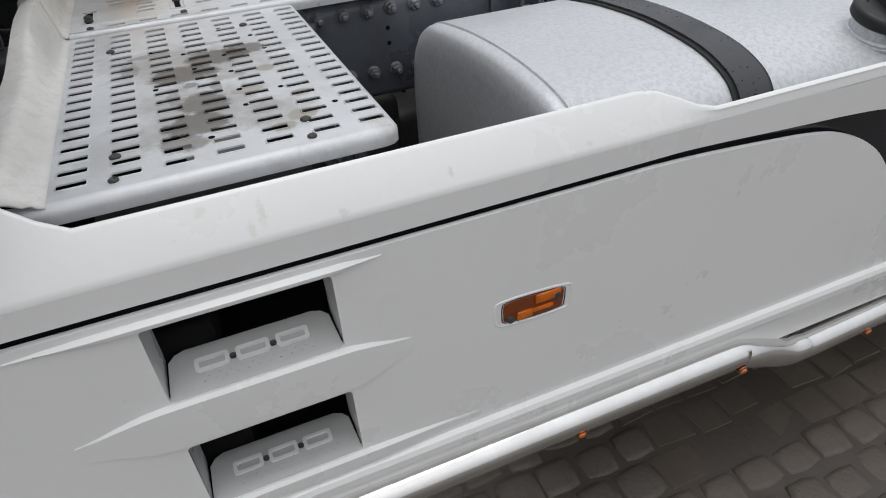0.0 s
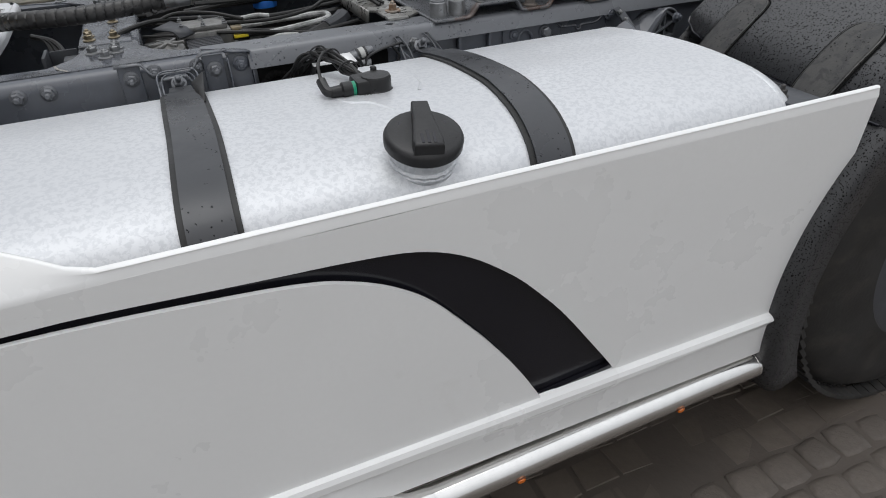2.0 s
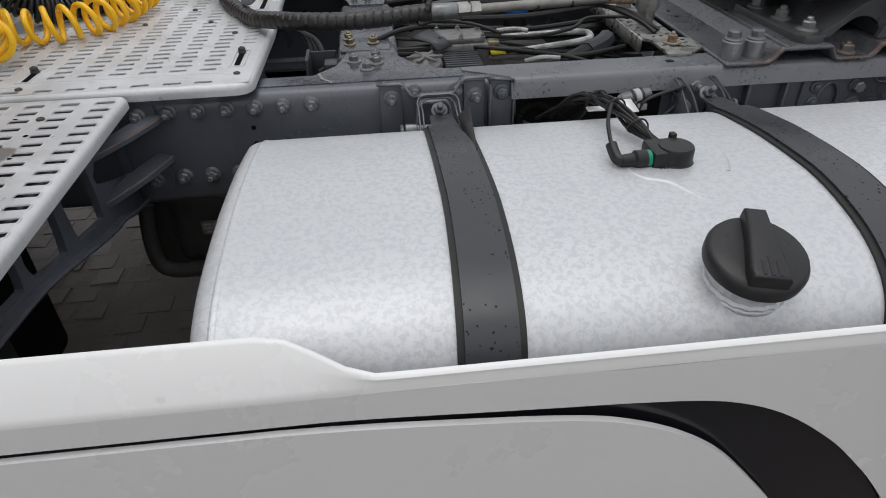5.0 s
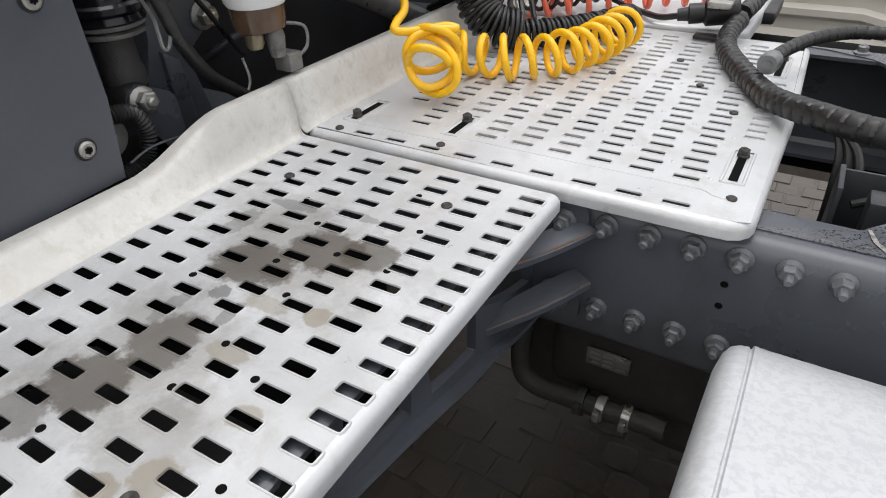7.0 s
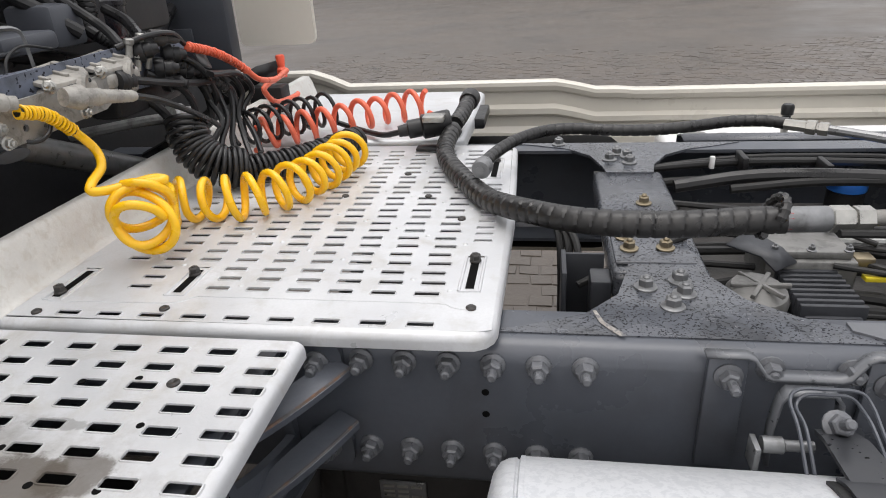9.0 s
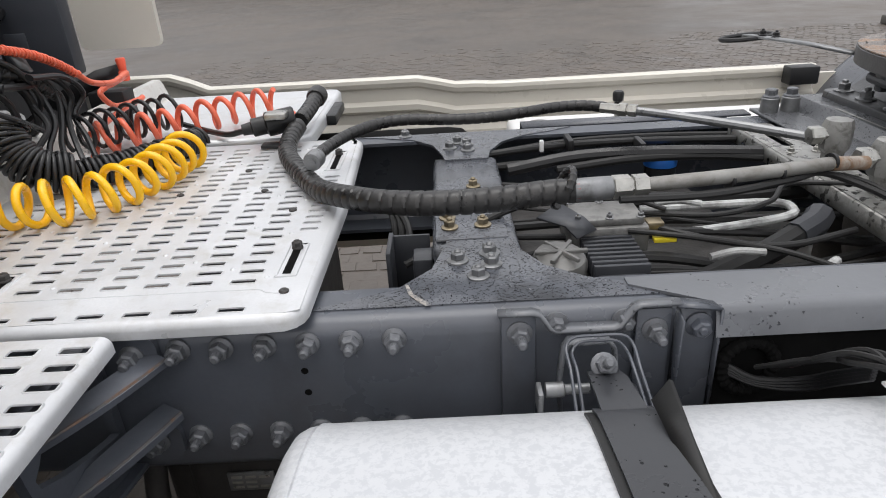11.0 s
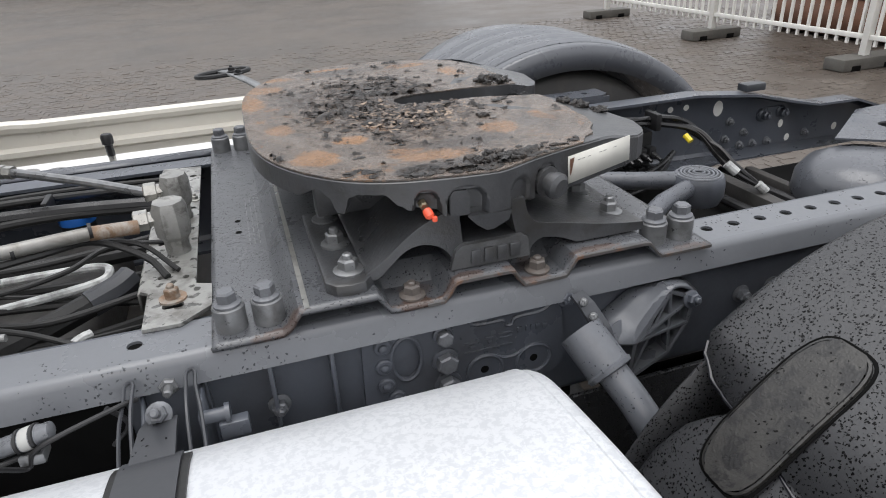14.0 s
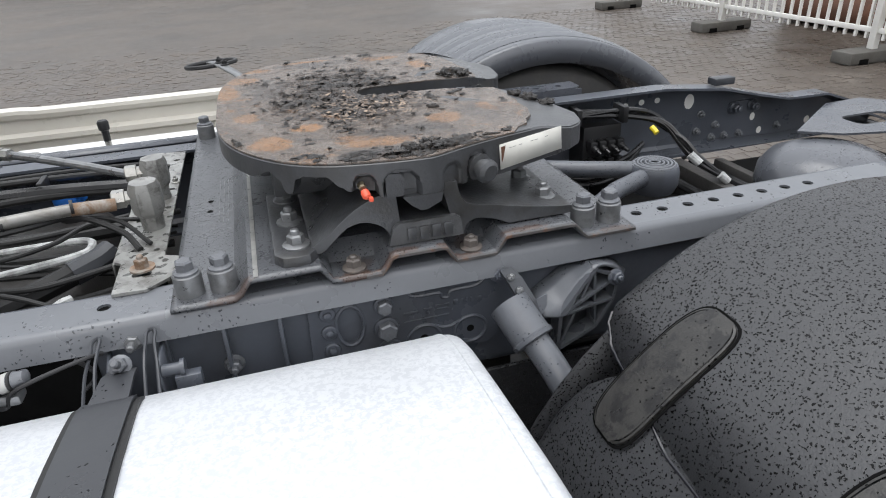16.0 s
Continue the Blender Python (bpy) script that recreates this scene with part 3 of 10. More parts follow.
def hexbolt(bm, at, d, size=0.011, stud=0.0, turn=0.3, flange=1.5):
    """A flanged hexagon nut or head of that half width, with a stud if given."""
    lathe(bm, at, d, [(size * flange, 0), (size * flange, size * 0.25), (size * 1.05, size * 0.5)], 14)
    lathe(bm, Vector(at) + Vector(d).normalized() * size * 0.45, d, [(size * 1.08, 0), (size * 1.08, size * 0.95), (size * 0.85, size * 1.15)], 6, turn)
    if stud:
        lathe(bm, Vector(at) + Vector(d).normalized() * size * 1.4, d, [(size * 0.55, 0), (size * 0.55, stud), (size * 0.35, stud + 0.002)], 10)
    return bm


XZ = lambda y: (lambda a, b: (a, y, b))
XY = lambda z: (lambda a, b: (a, b, z))
YZ = lambda x: (lambda a, b: (x, a, b))
MESHES = {}


def share(key, build, material, angle=35):
    """A mesh that alike pieces share."""
    if key not in MESHES:
        bm = bmesh.new()
        build(bm)
        ob = finish(key, bm, material, angle)
        MESHES[key] = ob.data
        bpy.data.objects.remove(ob)
    return MESHES[key]


def aim(at, d):
    d, u, w = frame_of(d)
    m = Matrix((u, w, d)).transposed().to_4x4()
    m.translation = Vector(at)
    return m


def piece(name, data, parent, m, label=""):
    ob = new(name, data)
    attach(ob, parent)
    ob.matrix_basis = m
    if label:
        ob["label"] = label
    return ob


def bolts(parent, places, d, size=0.011, stud=0.012, material=None, name="bolt", flange=1.5, label=""):
    material = material or DARKSTEEL
    data = share(f"{material.name}_{size}_{stud}_{flange}", lambda bm: hexbolt(bm, (0, 0, 0), (0, 0, 1), size, stud, 0.3, flange), material, 30)
    for i, p in enumerate(places):
        piece(name, data, parent, aim(p, d) @ pose(0, 0, 0, 0, 0, 23 * i), label)


def coil(bm, path, radius, turns, r, n=7, per=18, phase=0.0, squash=1.0):
    """A spiral hose round a path."""
    p = smooth_path(path, 24)
    ln = [0.0]
    for a, b in zip(p, p[1:]):
        ln.append(ln[-1] + (b - a).length)
    d, u, w = frame_of(p[1] - p[0])
    out, j = [], 0
    total = int(turns * per)
    for k in range(total + 1):
        s = ln[-1] * k / total
        while j < len(p) - 2 and ln[j + 1] < s:
            j += 1
        f = (s - ln[j]) / max(1e-9, ln[j + 1] - ln[j])
        c = p[j].lerp(p[j + 1], f)
        t = (p[j + 1] - p[j]).normalized()
        u = (u - t * u.dot(t)).normalized()
        w = t.cross(u)
        a = phase + math.tau * turns * k / total
        rr = radius * (1 + 0.06 * math.sin(a * 0.37 + phase))
        out.append(c + u * math.cos(a) * rr + w * math.sin(a) * rr * squash)
    tube(bm, out, r, n)
    return out


def wrapped(bm, path, r, step=0.02, depth=0.0018, n=14):
    """A hose in a spiral wrap: flat laps, each with a thin step down to the next."""
    p = smooth_path(path, 10)
    cum = [0.0]
    for a, b in zip(p, p[1:]):
        cum.append(cum[-1] + (b - a).length)
    per = 7
    cnt = int(cum[-1] / step) * per
    ln, j = cum[-1] / cnt, 0
    d, u, w = frame_of(p[1] - p[0])
    rings = []
    for k in range(cnt + 1):
        s = ln * k
        while j < len(p) - 2 and cum[j + 1] < s:
            j += 1
        c = p[j].lerp(p[j + 1], (s - cum[j]) / max(1e-9, cum[j + 1] - cum[j]))
        t = (p[min(j + 2, len(p) - 1)] - p[max(j - 1, 0)]).normalized()
        u = (u - t * u.dot(t)).normalized()
        w = t.cross(u)
        ring = []
        for i in range(n):
            a = math.tau * i / n
            f = (s / step + i / n) % 1.0
            rr = r - depth * 0.25 * f - (depth * 0.9 if f > 0.86 else 0.0)
            ring.append(bm.verts.new(c + (u * math.cos(a) + w * math.sin(a)) * rr))
        rings.append(ring)
    for a, b in zip(rings, rings[1:]):
        for k in range(n):
            bm.faces.new((a[k], a[(k + 1) % n], b[(k + 1) % n], b[k]))
    bm.faces.new(rings[0][::-1])
    bm.faces.new(rings[-1])
    return bm


def rim(bm, path, r=0.012, drop=0.01, z=0.0, n=4):
    """A rolled edge along a path in plan; outward is to the right of the way."""
    sec = []
    for i, q in enumerate(path):
        a, b = Vector(path[max(i - 1, 0)]), Vector(path[min(i + 1, len(path) - 1)])
        t = (b - a).normalized()
        o = Vector((t.y, -t.x))
        row = []
        for k in range(n + 1):
            t2 = radians(90 * k / n)
            row.append((q[0] + o.x * r * math.sin(t2), q[1] + o.y * r * math.sin(t2), z - r * (1 - math.cos(t2))))
        row.append((row[-1][0], row[-1][1], z - r - drop))
        row.append((row[-1][0] - o.x * 0.004, row[-1][1] - o.y * 0.004, z - r - drop))
        sec.append(row)
    return loft(bm, sec)


ball = bmesh.new()
bmesh.ops.create_icosphere(ball, subdivisions=2, radius=1)
ball.verts.index_update()
BALL = ([v.co.copy() for v in ball.verts], [[v.index for v in f.verts] for f in ball.faces])
ball.free()


def lump(bm, c, s, seed):
    """A clod with an uneven surface."""
    vs = []
    for co in BALL[0]:
        k = 1 + 0.75 * noise.noise(co * 1.7 + Vector((seed, seed * 0.7, 0))) + 0.3 * noise.noise(co * 5 + Vector((seed, 0, 0)))
        vs.append(bm.verts.new(Vector(c) + Vector((co.x * s[0], co.y * s[1], co.z * s[2])) * k))
    for f in BALL[1]:
        bm.faces.new([vs[i] for i in f])
    return bm


def slot_rims(bm, boxes, z, corner=0.003, lip=0.0018, drop=0.005):
    """Pressed edges round the slots of a plate."""
    for a0, b0, a1, b1 in boxes:
        rows = []
        for g, dz in ((lip * 1.5, -0.0004), (lip, 0.0011), (lip * 0.3, 0.0012), (0.0, 0.0), (0.0, -drop)):
            rows.append([(x, y, z + dz) for x, y in rounded(a0 - g, b0 - g, a1 + g, b1 + g, corner + g, 2)])
        loft(bm, rows, closed=True)
    return bm


def reshape(ob, move):
    """Bends a thing and its parts: move(point) gives each point's new place."""
    for o in (ob, *ob.children_recursive):
        if o.type != "MESH":
            continue
        if o.matrix_basis == Matrix():
            for v in o.data.vertices:
                v.co = move(v.co)
        else:
            o.matrix_basis.translation = move(o.matrix_basis.translation.copy())


def lerp_list(v, table):
    for (a, p), (b, q) in zip(table, table[1:]):
        if v <= b:
            t = max(0.0, min(1.0, (v - a) / (b - a)))
            t = t * t * (3 - 2 * t)
            return p + (q - p) * t
    return table[-1][1]


# ---------------------------------------------------------------- ground
bm = bmesh.new()
box(bm, (-300, -300, -0.5), (300, 300, -0.0055))
ground = solo("ground", bm, GROUND, "wet dark yard, worn and stained, with puddles", "ground", kind="structure")

# ---------------------------------------------------------------- near side fairing
FY = -1.176
LOWZ = 0.49
ARC_OUT = [(-0.1, 0.8625), (0.00, 0.862), (0.12, 0.861), (0.22, 0.860), (0.319, 0.853), (0.395, 0.825), (0.467, 0.771), (0.52, 0.716), (0.565, 0.662), (0.63, 0.571), (0.675, 0.506)]
ARC_IN = [(0.527, 0.495), (0.485, 0.570), (0.443, 0.634), (0.405, 0.685), (0.339, 0.762), (0.281, 0.804), (0.22, 0.829), (0.16, 0.841), (0.05, 0.847), (-0.15, 0.851)]
flat = lambda pts, sub: [(v.x, v.y) for v in smooth_path([(a, b, 0) for a, b in pts], sub)]
ARC_OUT, ARC_IN = flat(ARC_OUT, 5), flat(ARC_IN, 5)
fairing = thing("side_fairing", (0.0, FY, 0.385), "white painted plastic truck side fairing with black stripe", "side fairing")
bm = bmesh.new()
S = lambda x, a, b: 0.0 if x < a else 1.0 if x > b else (lambda t: t * t * (3 - 2 * t))((x - a) / (b - a))


def sag(bm):
    """The fairing's lines fall a little towards the rear."""
    for v in bm.verts:
        rise = 0.026 - 0.014 * S(v.co.x, -0.15, 0.2) - 0.012 * S(v.co.x, 0.1, 0.45)
        v.co.z += rise * max(0.0, min(1.0, (v.co.z - 0.49) / 0.37))
    return bm


TOP = [(-1.35, 0.896)] + [(-1.35 + 0.1 * i, 0.896) for i in range(1, 13)] + [(0.0, 0.903), (0.1, 0.908), (0.2, 0.911), (0.3, 0.916), (0.45, 0.922), (0.7, 0.922), (1.0, 0.922)]
upper = [(-1.35, 0.863)] + ARC_OUT + [(0.678, 0.499), (0.70, 0.493), (1.120, LOWZ + 0.002), (1.128, 0.53), (1.145, 0.70), (1.165, 0.922)] + TOP[::-1]
sag(holed(bm, upper, [], XZ(FY + 0.006), (0, -0.006, 0)))
sec = []
for i in range(90):
    x = -1.35 + (1.1665 + 1.35) * i / 89
    k = S(x, -0.155, -0.045)
    f = 1 - S(x, -0.90, -0.845)
    inn = -1.140 - 0.030 * k + 0.022 * f
    up = 0.974 - 0.034 * k + 0.030 * f
    sec.append([(x, FY, 0.9215), (x, FY + 0.0005, 0.926), (x, FY + 0.003 - 0.001 * k, 0.931), (x, FY * 0.5 + inn * 0.5, 0.5 * up + 0.5 * 0.932), (x, inn - 0.004, up - 0.003), (x, inn - 0.001, up), (x, inn + 0.003, up), (x, inn + 0.006, up - 0.004), (x, inn + 0.007, up - 0.04)])
loft(bm, sec)
part("upper_panel", bm, WHITETOP, fairing, angle=50)
bm = bmesh.new()
holed(bm, [(-1.35, 0.845), (-0.1, 0.842), (0.15, 0.82), (0.3, 0.76), (0.45, 0.53), (0.5, 0.488), (0.69, 0.488), (0.64, 0.66), (0.5, 0.82), (0.35, 0.88), (-1.35, 0.87)], [], XZ(FY + 0.018), (0, -0.004, 0))
holed(bm, [(0.531, 0.4935), (0.675, 0.5055), (0.677, 0.4965)], [], XZ(FY + 0.012), (0, -0.009, 0))
sag(bm)
part("stripe", bm, BLACKGLOSS, fairing, "recessed glossy black stripe")
STEPS = [(-0.818, 0.722, -0.603, 0.832), (-0.822, 0.526, -0.606, 0.645)]
LAMP = [(-0.383, 0.669), (-0.374, 0.662), (-0.285, 0.659), (-0.270, 0.664), (-0.269, 0.701), (-0.278, 0.709), (-0.365, 0.7115), (-0.384, 0.706)]
bm = bmesh.new()
main = [(-1.35, LOWZ), (0.525, LOWZ)] + ARC_IN + [(-1.35, 0.853)]
holed(bm, main, [rounded(*s, 0.006) for s in STEPS] + [LAMP], XZ(FY + 0.006), (0, -0.008, 0))
sag(bm)
part("main_panel", bm, WHITE, fairing)
# ledges between and beside the steps, fading out at their ends
for zl, zh, zend_l, zend_h, x0, x1 in ((0.651, 0.7215, 0.672, 0.706, -0.93, -0.515), (0.497, 0.5255, 0.502, 0.52, -0.93, -0.42), (0.8325, 0.845, 0.838, 0.842, -0.97, -0.54)):
    bm = bmesh.new()
    sec = []
    for i in range(17):
        x = x0 + (x1 - x0) * i / 16
        k = S(x, x0, -0.83) * (1 - S(x, -0.605, x1))
        lo, hi = zend_l + (zl - zend_l) * k, zend_h + (zh - zend_h) * k
        p = 0.0025 + 0.007 * k
        sec.append([(x, FY, lo), (x, FY - p * 0.9, lo + 0.003), (x, FY - p, (lo + hi) / 2), (x, FY - p, hi - 0.004), (x, FY - p * 0.4, hi - 0.0005), (x, FY + 0.002, hi)])
    sag(loft(bm, sec))
    part("step_ledge", bm, WHITE, fairing, angle=25)
bm = bmesh.new()
sec = []
for x in (-1.35, 0.1, 0.55, 0.75, 0.95, 1.121):
    k = 0.012 * S(x, 0.55, 1.0)
    sec.append([(x, FY + 0.004, LOWZ + 0.006), (x, FY - 0.010, LOWZ), (x, FY - 0.014, LOWZ - 0.008), (x, FY - 0.014, LOWZ - 0.022 + k), (x, FY - 0.004, 0.452 + k), (x, FY - 0.003, 0.444 + k), (x, FY + 0.002, 0.380), (x, FY + 0.008, 0.372), (x, FY + 0.04, 0.370)])
loft(bm, sec)
part("sill", bm, WHITE, fairing, angle=25)
for s in STEPS:
    x0, z0, x1, z1 = s
    bm = bmesh.new()
    for xa, xb in ((x0 - 0.004, x0), (x1, x1 + 0.004)):
        box(bm, (xa, FY + 0.002, z0), (xb, FY + 0.075, z1))
    box(bm, (x0, FY + 0.002, z1), (x1, FY + 0.03, z1 + 0.004))
    step = part("step_pocket", sag(bm), WHITE, fairing, "step pocket with grey tread")
    bm = bmesh.new()
    w = x1 - x0
    rows = []
    for t, dz, ins in ((0.0, 0.0, 0.0), (0.006, 0.004, 0.001), (0.055, 0.012, 0.004), (0.066, 0.0125, 0.012), (0.073, 0.011, 0.024), (0.078, 0.004, 0.036), (0.078, -0.02, 0.036)):
        rows.append([(x0 + 0.001 + ins + (w - 0.002 - 2 * ins) * i / 14, FY - 0.001 + t, z0 + dz) for i in range(15)])
    loft(bm, rows)
    part("tread", sag(bm), TREAD, step, "grey plastic step tread with pressed slots", angle=30)
    for i in range(3):
        cx = x0 + w * (0.26 + 0.235 * i)
        bm = bmesh.new()
        for g, h, m2 in ((0.0, 0.0125, 0),):
            ro, ri = rounded(cx - 0.021, FY + 0.026, cx + 0.021, FY + 0.046, 0.004, 3), rounded(cx - 0.016, FY + 0.030, cx + 0.016, FY + 0.042, 0.003, 3)
            z = lambda y: z0 + 0.004 + 0.008 * (y - FY - 0.006) / 0.049
            loft(bm, [[(a, b, z(b) - 0.002) for a, b in ro], [(a, b, z(b) + 0.0035) for a, b in ro], [(a, b, z(b) + 0.0035) for a, b in ri], [(a, b, z(b) - 0.0012) for a, b in ri]], closed=True, caps=True)
        part("pressed_slot", sag(bm), TREADDARK, step)
    for i in range(2):
        bm = bmesh.new()
        cx = x0 + w * (0.378 + 0.235 * i)
        lathe(bm, (cx, FY + 0.036, z0 + 0.0088), (0, -0.16, 1), [(0.0045, 0), (0.0045, 0.0018), (0.0025, 0.0012)], 12)
        part("screw", sag(bm), DARKSTEEL, step)
    bm = bmesh.new()
    for i in range(11):
        for j in range(2):
            lathe(bm, (x0 + w * (0.2 + 0.062 * i) + 0.006 * j, FY + 0.012 + 0.007 * j, z0 + 0.0045 + 0.001 * j), (0, -0.16, 1), [(0.0014, 0), (0.0008, 0.0018)], 6)
    part("grip_studs", sag(bm), TREAD, step)["kind"] = "stuff"
    bm = bmesh.new()
    box(bm, (x0 - 0.03, FY + 0.30, z0 - 0.06), (x1 + 0.03, FY + 0.305, z1 + 0.03))
    part("back_panel", sag(bm), BLACK, step, "black plastic behind the step")
    for xa in (x0 - 0.034, x1 + 0.03):
        bm = bmesh.new()
        box(bm, (xa, FY + 0.08, z0 - 0.06), (xa + 0.004, FY + 0.30, z1 + 0.03))
        part("side_panel", sag(bm), BLACK, step)
    for za in (z0 - 0.06, z1 + 0.03):
        bm = bmesh.new()
        box(bm, (x0 - 0.03, FY + 0.08, za), (x1 + 0.03, FY + 0.30, za + 0.004))
        part("inner_panel", sag(bm), BLACK, step)
bm = bmesh.new()
box(bm, (-0.812, FY + 0.085, 0.575), (-0.782, FY + 0.10, 0.605), 0.003)
part("reflector", sag(bm), RED, fairing, "small red reflector behind the step")
# side marker lamp in its pocket
lamp = thing("side_marker_lamp", (-0.328, FY, 0.66), "amber side marker lamp set in a white pocket", "marker lamp")
bm = bmesh.new()
ctr = (-0.327, 0.686)
gro = lambda k, dx=0.0: [(ctr[0] + (a - ctr[0]) * k + dx, ctr[1] + (b - ctr[1]) * k) for a, b in LAMP]
loft(bm, [[(a, FY - 0.002, b) for a, b in gro(1.0)], [(a, FY + 0.008, b) for a, b in gro(0.98)], [(a, FY + 0.009, b) for a, b in gro(0.6)]], closed=True, caps=True)
part("pocket", sag(bm), WHITE, lamp)
bm = bmesh.new()
lens = flat([(-0.378, 0.678), (-0.372, 0.671), (-0.33, 0.6665), (-0.284, 0.6675), (-0.277, 0.673), (-0.276, 0.695), (-0.283, 0.7025), (-0.33, 0.7065), (-0.37, 0.7065), (-0.378, 0.700), (-0.378, 0.678)], 2)[:-1]
lk = lambda k: [(ctr[0] + (a - ctr[0]) * k, ctr[1] + 0.001 + (b - ctr[1] - 0.001) * k) for a, b in lens]
loft(bm, [[(a, FY + 0.008, b) for a, b in lk(1.0)], [(a, FY - 0.001, b) for a, b in lk(1.0)], [(a, FY - 0.003, b) for a, b in lk(0.94)]], closed=True, caps=True)
part("housing", sag(bm), DARKAMBER, lamp)
bm = bmesh.new()
loft(bm, [[(a, FY + 0.004, b) for a, b in lk(1.03)], [(a, FY - 0.0025, b) for a, b in lk(1.025)], [(a, FY - 0.0025, b) for a, b in lk(0.99)], [(a, FY + 0.004, b) for a, b in lk(0.98)]], closed=True)
part("lamp_frame", sag(bm), BLACKGLOSS, lamp, "thin black lamp frame")
# lit parts of the lens, painted as blocks of brighter amber
for a0, a1, b0, b1 in ((-0.355, -0.330, 0.671, 0.684), (-0.326, -0.284, 0.690, 0.7045), (-0.330, -0.296, 0.676, 0.683)):
    bm = bmesh.new()
    box(bm, (a0, FY - 0.0065, b0), (a1, FY - 0.002, b1), 0.002)
    part("lens_block", sag(bm), AMBER, lamp, "amber lens")
for cx, cz in ((-0.366, 0.677), (-0.29, 0.694)):
    bm = bmesh.new()
    lathe(bm, (cx, FY - 0.003, cz), (0, -1, 0), [(0.005, 0), (0.005, 0.005), (0.003, 0.0055)], 12)
    part("screw", sag(bm), DARKSTEEL, lamp)
bm = bmesh.new()
loft(bm, [[(a, FY + 0.001, b) for a, b in lk(1.30)], [(a, FY - 0.0030, b) for a, b in lk(1.24)], [(a, FY - 0.0034, b) for a, b in lk(1.19)], [(a, FY + 0.003, b) for a, b in lk(1.07)]], closed=True)
part("pocket_rim", sag(bm), WHITE, lamp, angle=60)

# chrome side bar with small amber lamps
bar = thing("side_bar", (0.0, -1.185, 0.30), "polished stainless steel tube with small amber lamps", "side bar")
bm = bmesh.new()
BARP = [(-1.4, -1.183, 0.408), (-0.5, -1.183, 0.408), (0.06, -1.185, 0.408), (0.12, -1.186, 0.403), (0.16, -1.187, 0.390), (0.25, -1.183, 0.348), (0.30, -1.18, 0.339), (0.36, -1.178, 0.336), (0.7, -1.168, 0.336), (1.07, -1.16, 0.335)]
tube(bm, smooth_path(BARP, 6), 0.030, 20)
part("tube", bm, CHROME, bar, angle=60)
bm = bmesh.new()
lathe(bm, (1.068, -1.16, 0.335), (1, 0, 0), [(0.031, 0), (0.031, 0.006), (0.026, 0.010)], 20)
part("end_cap", bm, CHROME, bar)
for x, y, z in ((-0.6, -1.183, 0.408), (-0.241, -1.183, 0.408), (0.110, -1.187, 0.404), (0.480, -1.174, 0.336), (0.855, -1.164, 0.336)):
    bm = bmesh.new()
    d = Vector((0, -0.94, -0.34))
    lathe(bm, Vector((x, y, z)) + d * 0.028, d, [(0.0105, 0), (0.0105, 0.003), (0.009, 0.0045)], 14)
    lm = part("lamp", bm, BRASSDARK, bar, "small amber lamp in a copper ring")
    bm = bmesh.new()
    lathe(bm, Vector((x, y, z)) + d * 0.031, d, [(0.008, 0), (0.0075, 0.004), (0.004, 0.006)], 14)
    attach(tagged(finish("lens", bm, AMBER), "orange lens"), lm)

# ---------------------------------------------------------------- fuel tank
tank = thing("fuel_tank", (0.39, -0.86, 0.36), "silvery aluminium fuel tank with wet blotchy surface", "fuel tank")
T0, T1 = -0.252, 1.046
SECTION = [(-1.14, 0.60), (-1.14, 0.80), (-1.132, 0.868), (-1.11, 0.915), (-1.07, 0.940), (-1.0, 0.9555), (-0.88, 0.962), (-0.76, 0.957), (-0.68, 0.948), (-0.61, 0.936), (-0.56, 0.911), (-0.52, 0.868), (-0.50, 0.80), (-0.495, 0.70), (-0.495, 0.45), (-0.52, 0.38), (-0.60, 0.36), (-1.02, 0.36), (-1.11, 0.385), (-1.138, 0.45)]
ring = [(v.x, v.y) for v in smooth_path([(*q, 0) for q in SECTION + SECTION[:1]], 5)[:-1]]
cy, cz = -0.8175, 0.661
top_of_tank = lambda y: lerp_list(y, SECTION[4:10])
tk = lambda x, ins: [(x, cy + (y - cy) * (1 - ins / 0.3225), cz + (z - cz) * (1 - ins / 0.301)) for y, z in ring]
bm = bmesh.new()
loft(bm, [tk(T0 + 0.036, 0.0), tk(T1 - 0.036, 0.0)], closed=True)
part("shell", bm, TANK, tank, angle=40)
for base, s in ((T0, 1), (T1, -1)):
    bm = bmesh.new()
    prof = [(0, 0.05), (0.001, 0.030), (0.005, 0.014), (0.011, 0.006), (0.019, 0.0025), (0.027, 0.0015), (0.0285, 0.003), (0.030, 0.003), (0.0315, -0.0006), (0.0355, -0.0006), (0.037, 0.0004)]
    loft(bm, [tk(base + s * dx, ins) for dx, ins in prof], closed=True)
    bm.faces.new([bm.verts.new(v) for v in tk(base, 0.05)])
    part("end_cap", bm, TANK, tank, "pressed tank end with a weld seam", angle=40)


def over_tank(x, w, lift, slant=0.0):
    """Points of a band laid over the tank, following its section."""
    k = SECTION.index((-0.56, 0.911))
    dense = [(-1.14, 0.5)] + [(v.x, v.y) for v in smooth_path([(*q, 0) for q in SECTION[:k] + [(-0.585, 0.925)]], 5)]
    out = []
    for i, (y, z) in enumerate(dense):
        a, b = dense[max(i - 1, 0)], dense[min(i + 1, len(dense) - 1)]
        t = Vector((b[0] - a[0], b[1] - a[1])).normalized()
        nrm = (-t.y, t.x)
        xc = x + slant * max(0.0, -0.88 - y) ** 1.5
        out.append([(xc - w / 2, y + nrm[0] * lift, z + nrm[1] * lift), (xc + w / 2, y + nrm[0] * lift, z + nrm[1] * lift)])
    return out


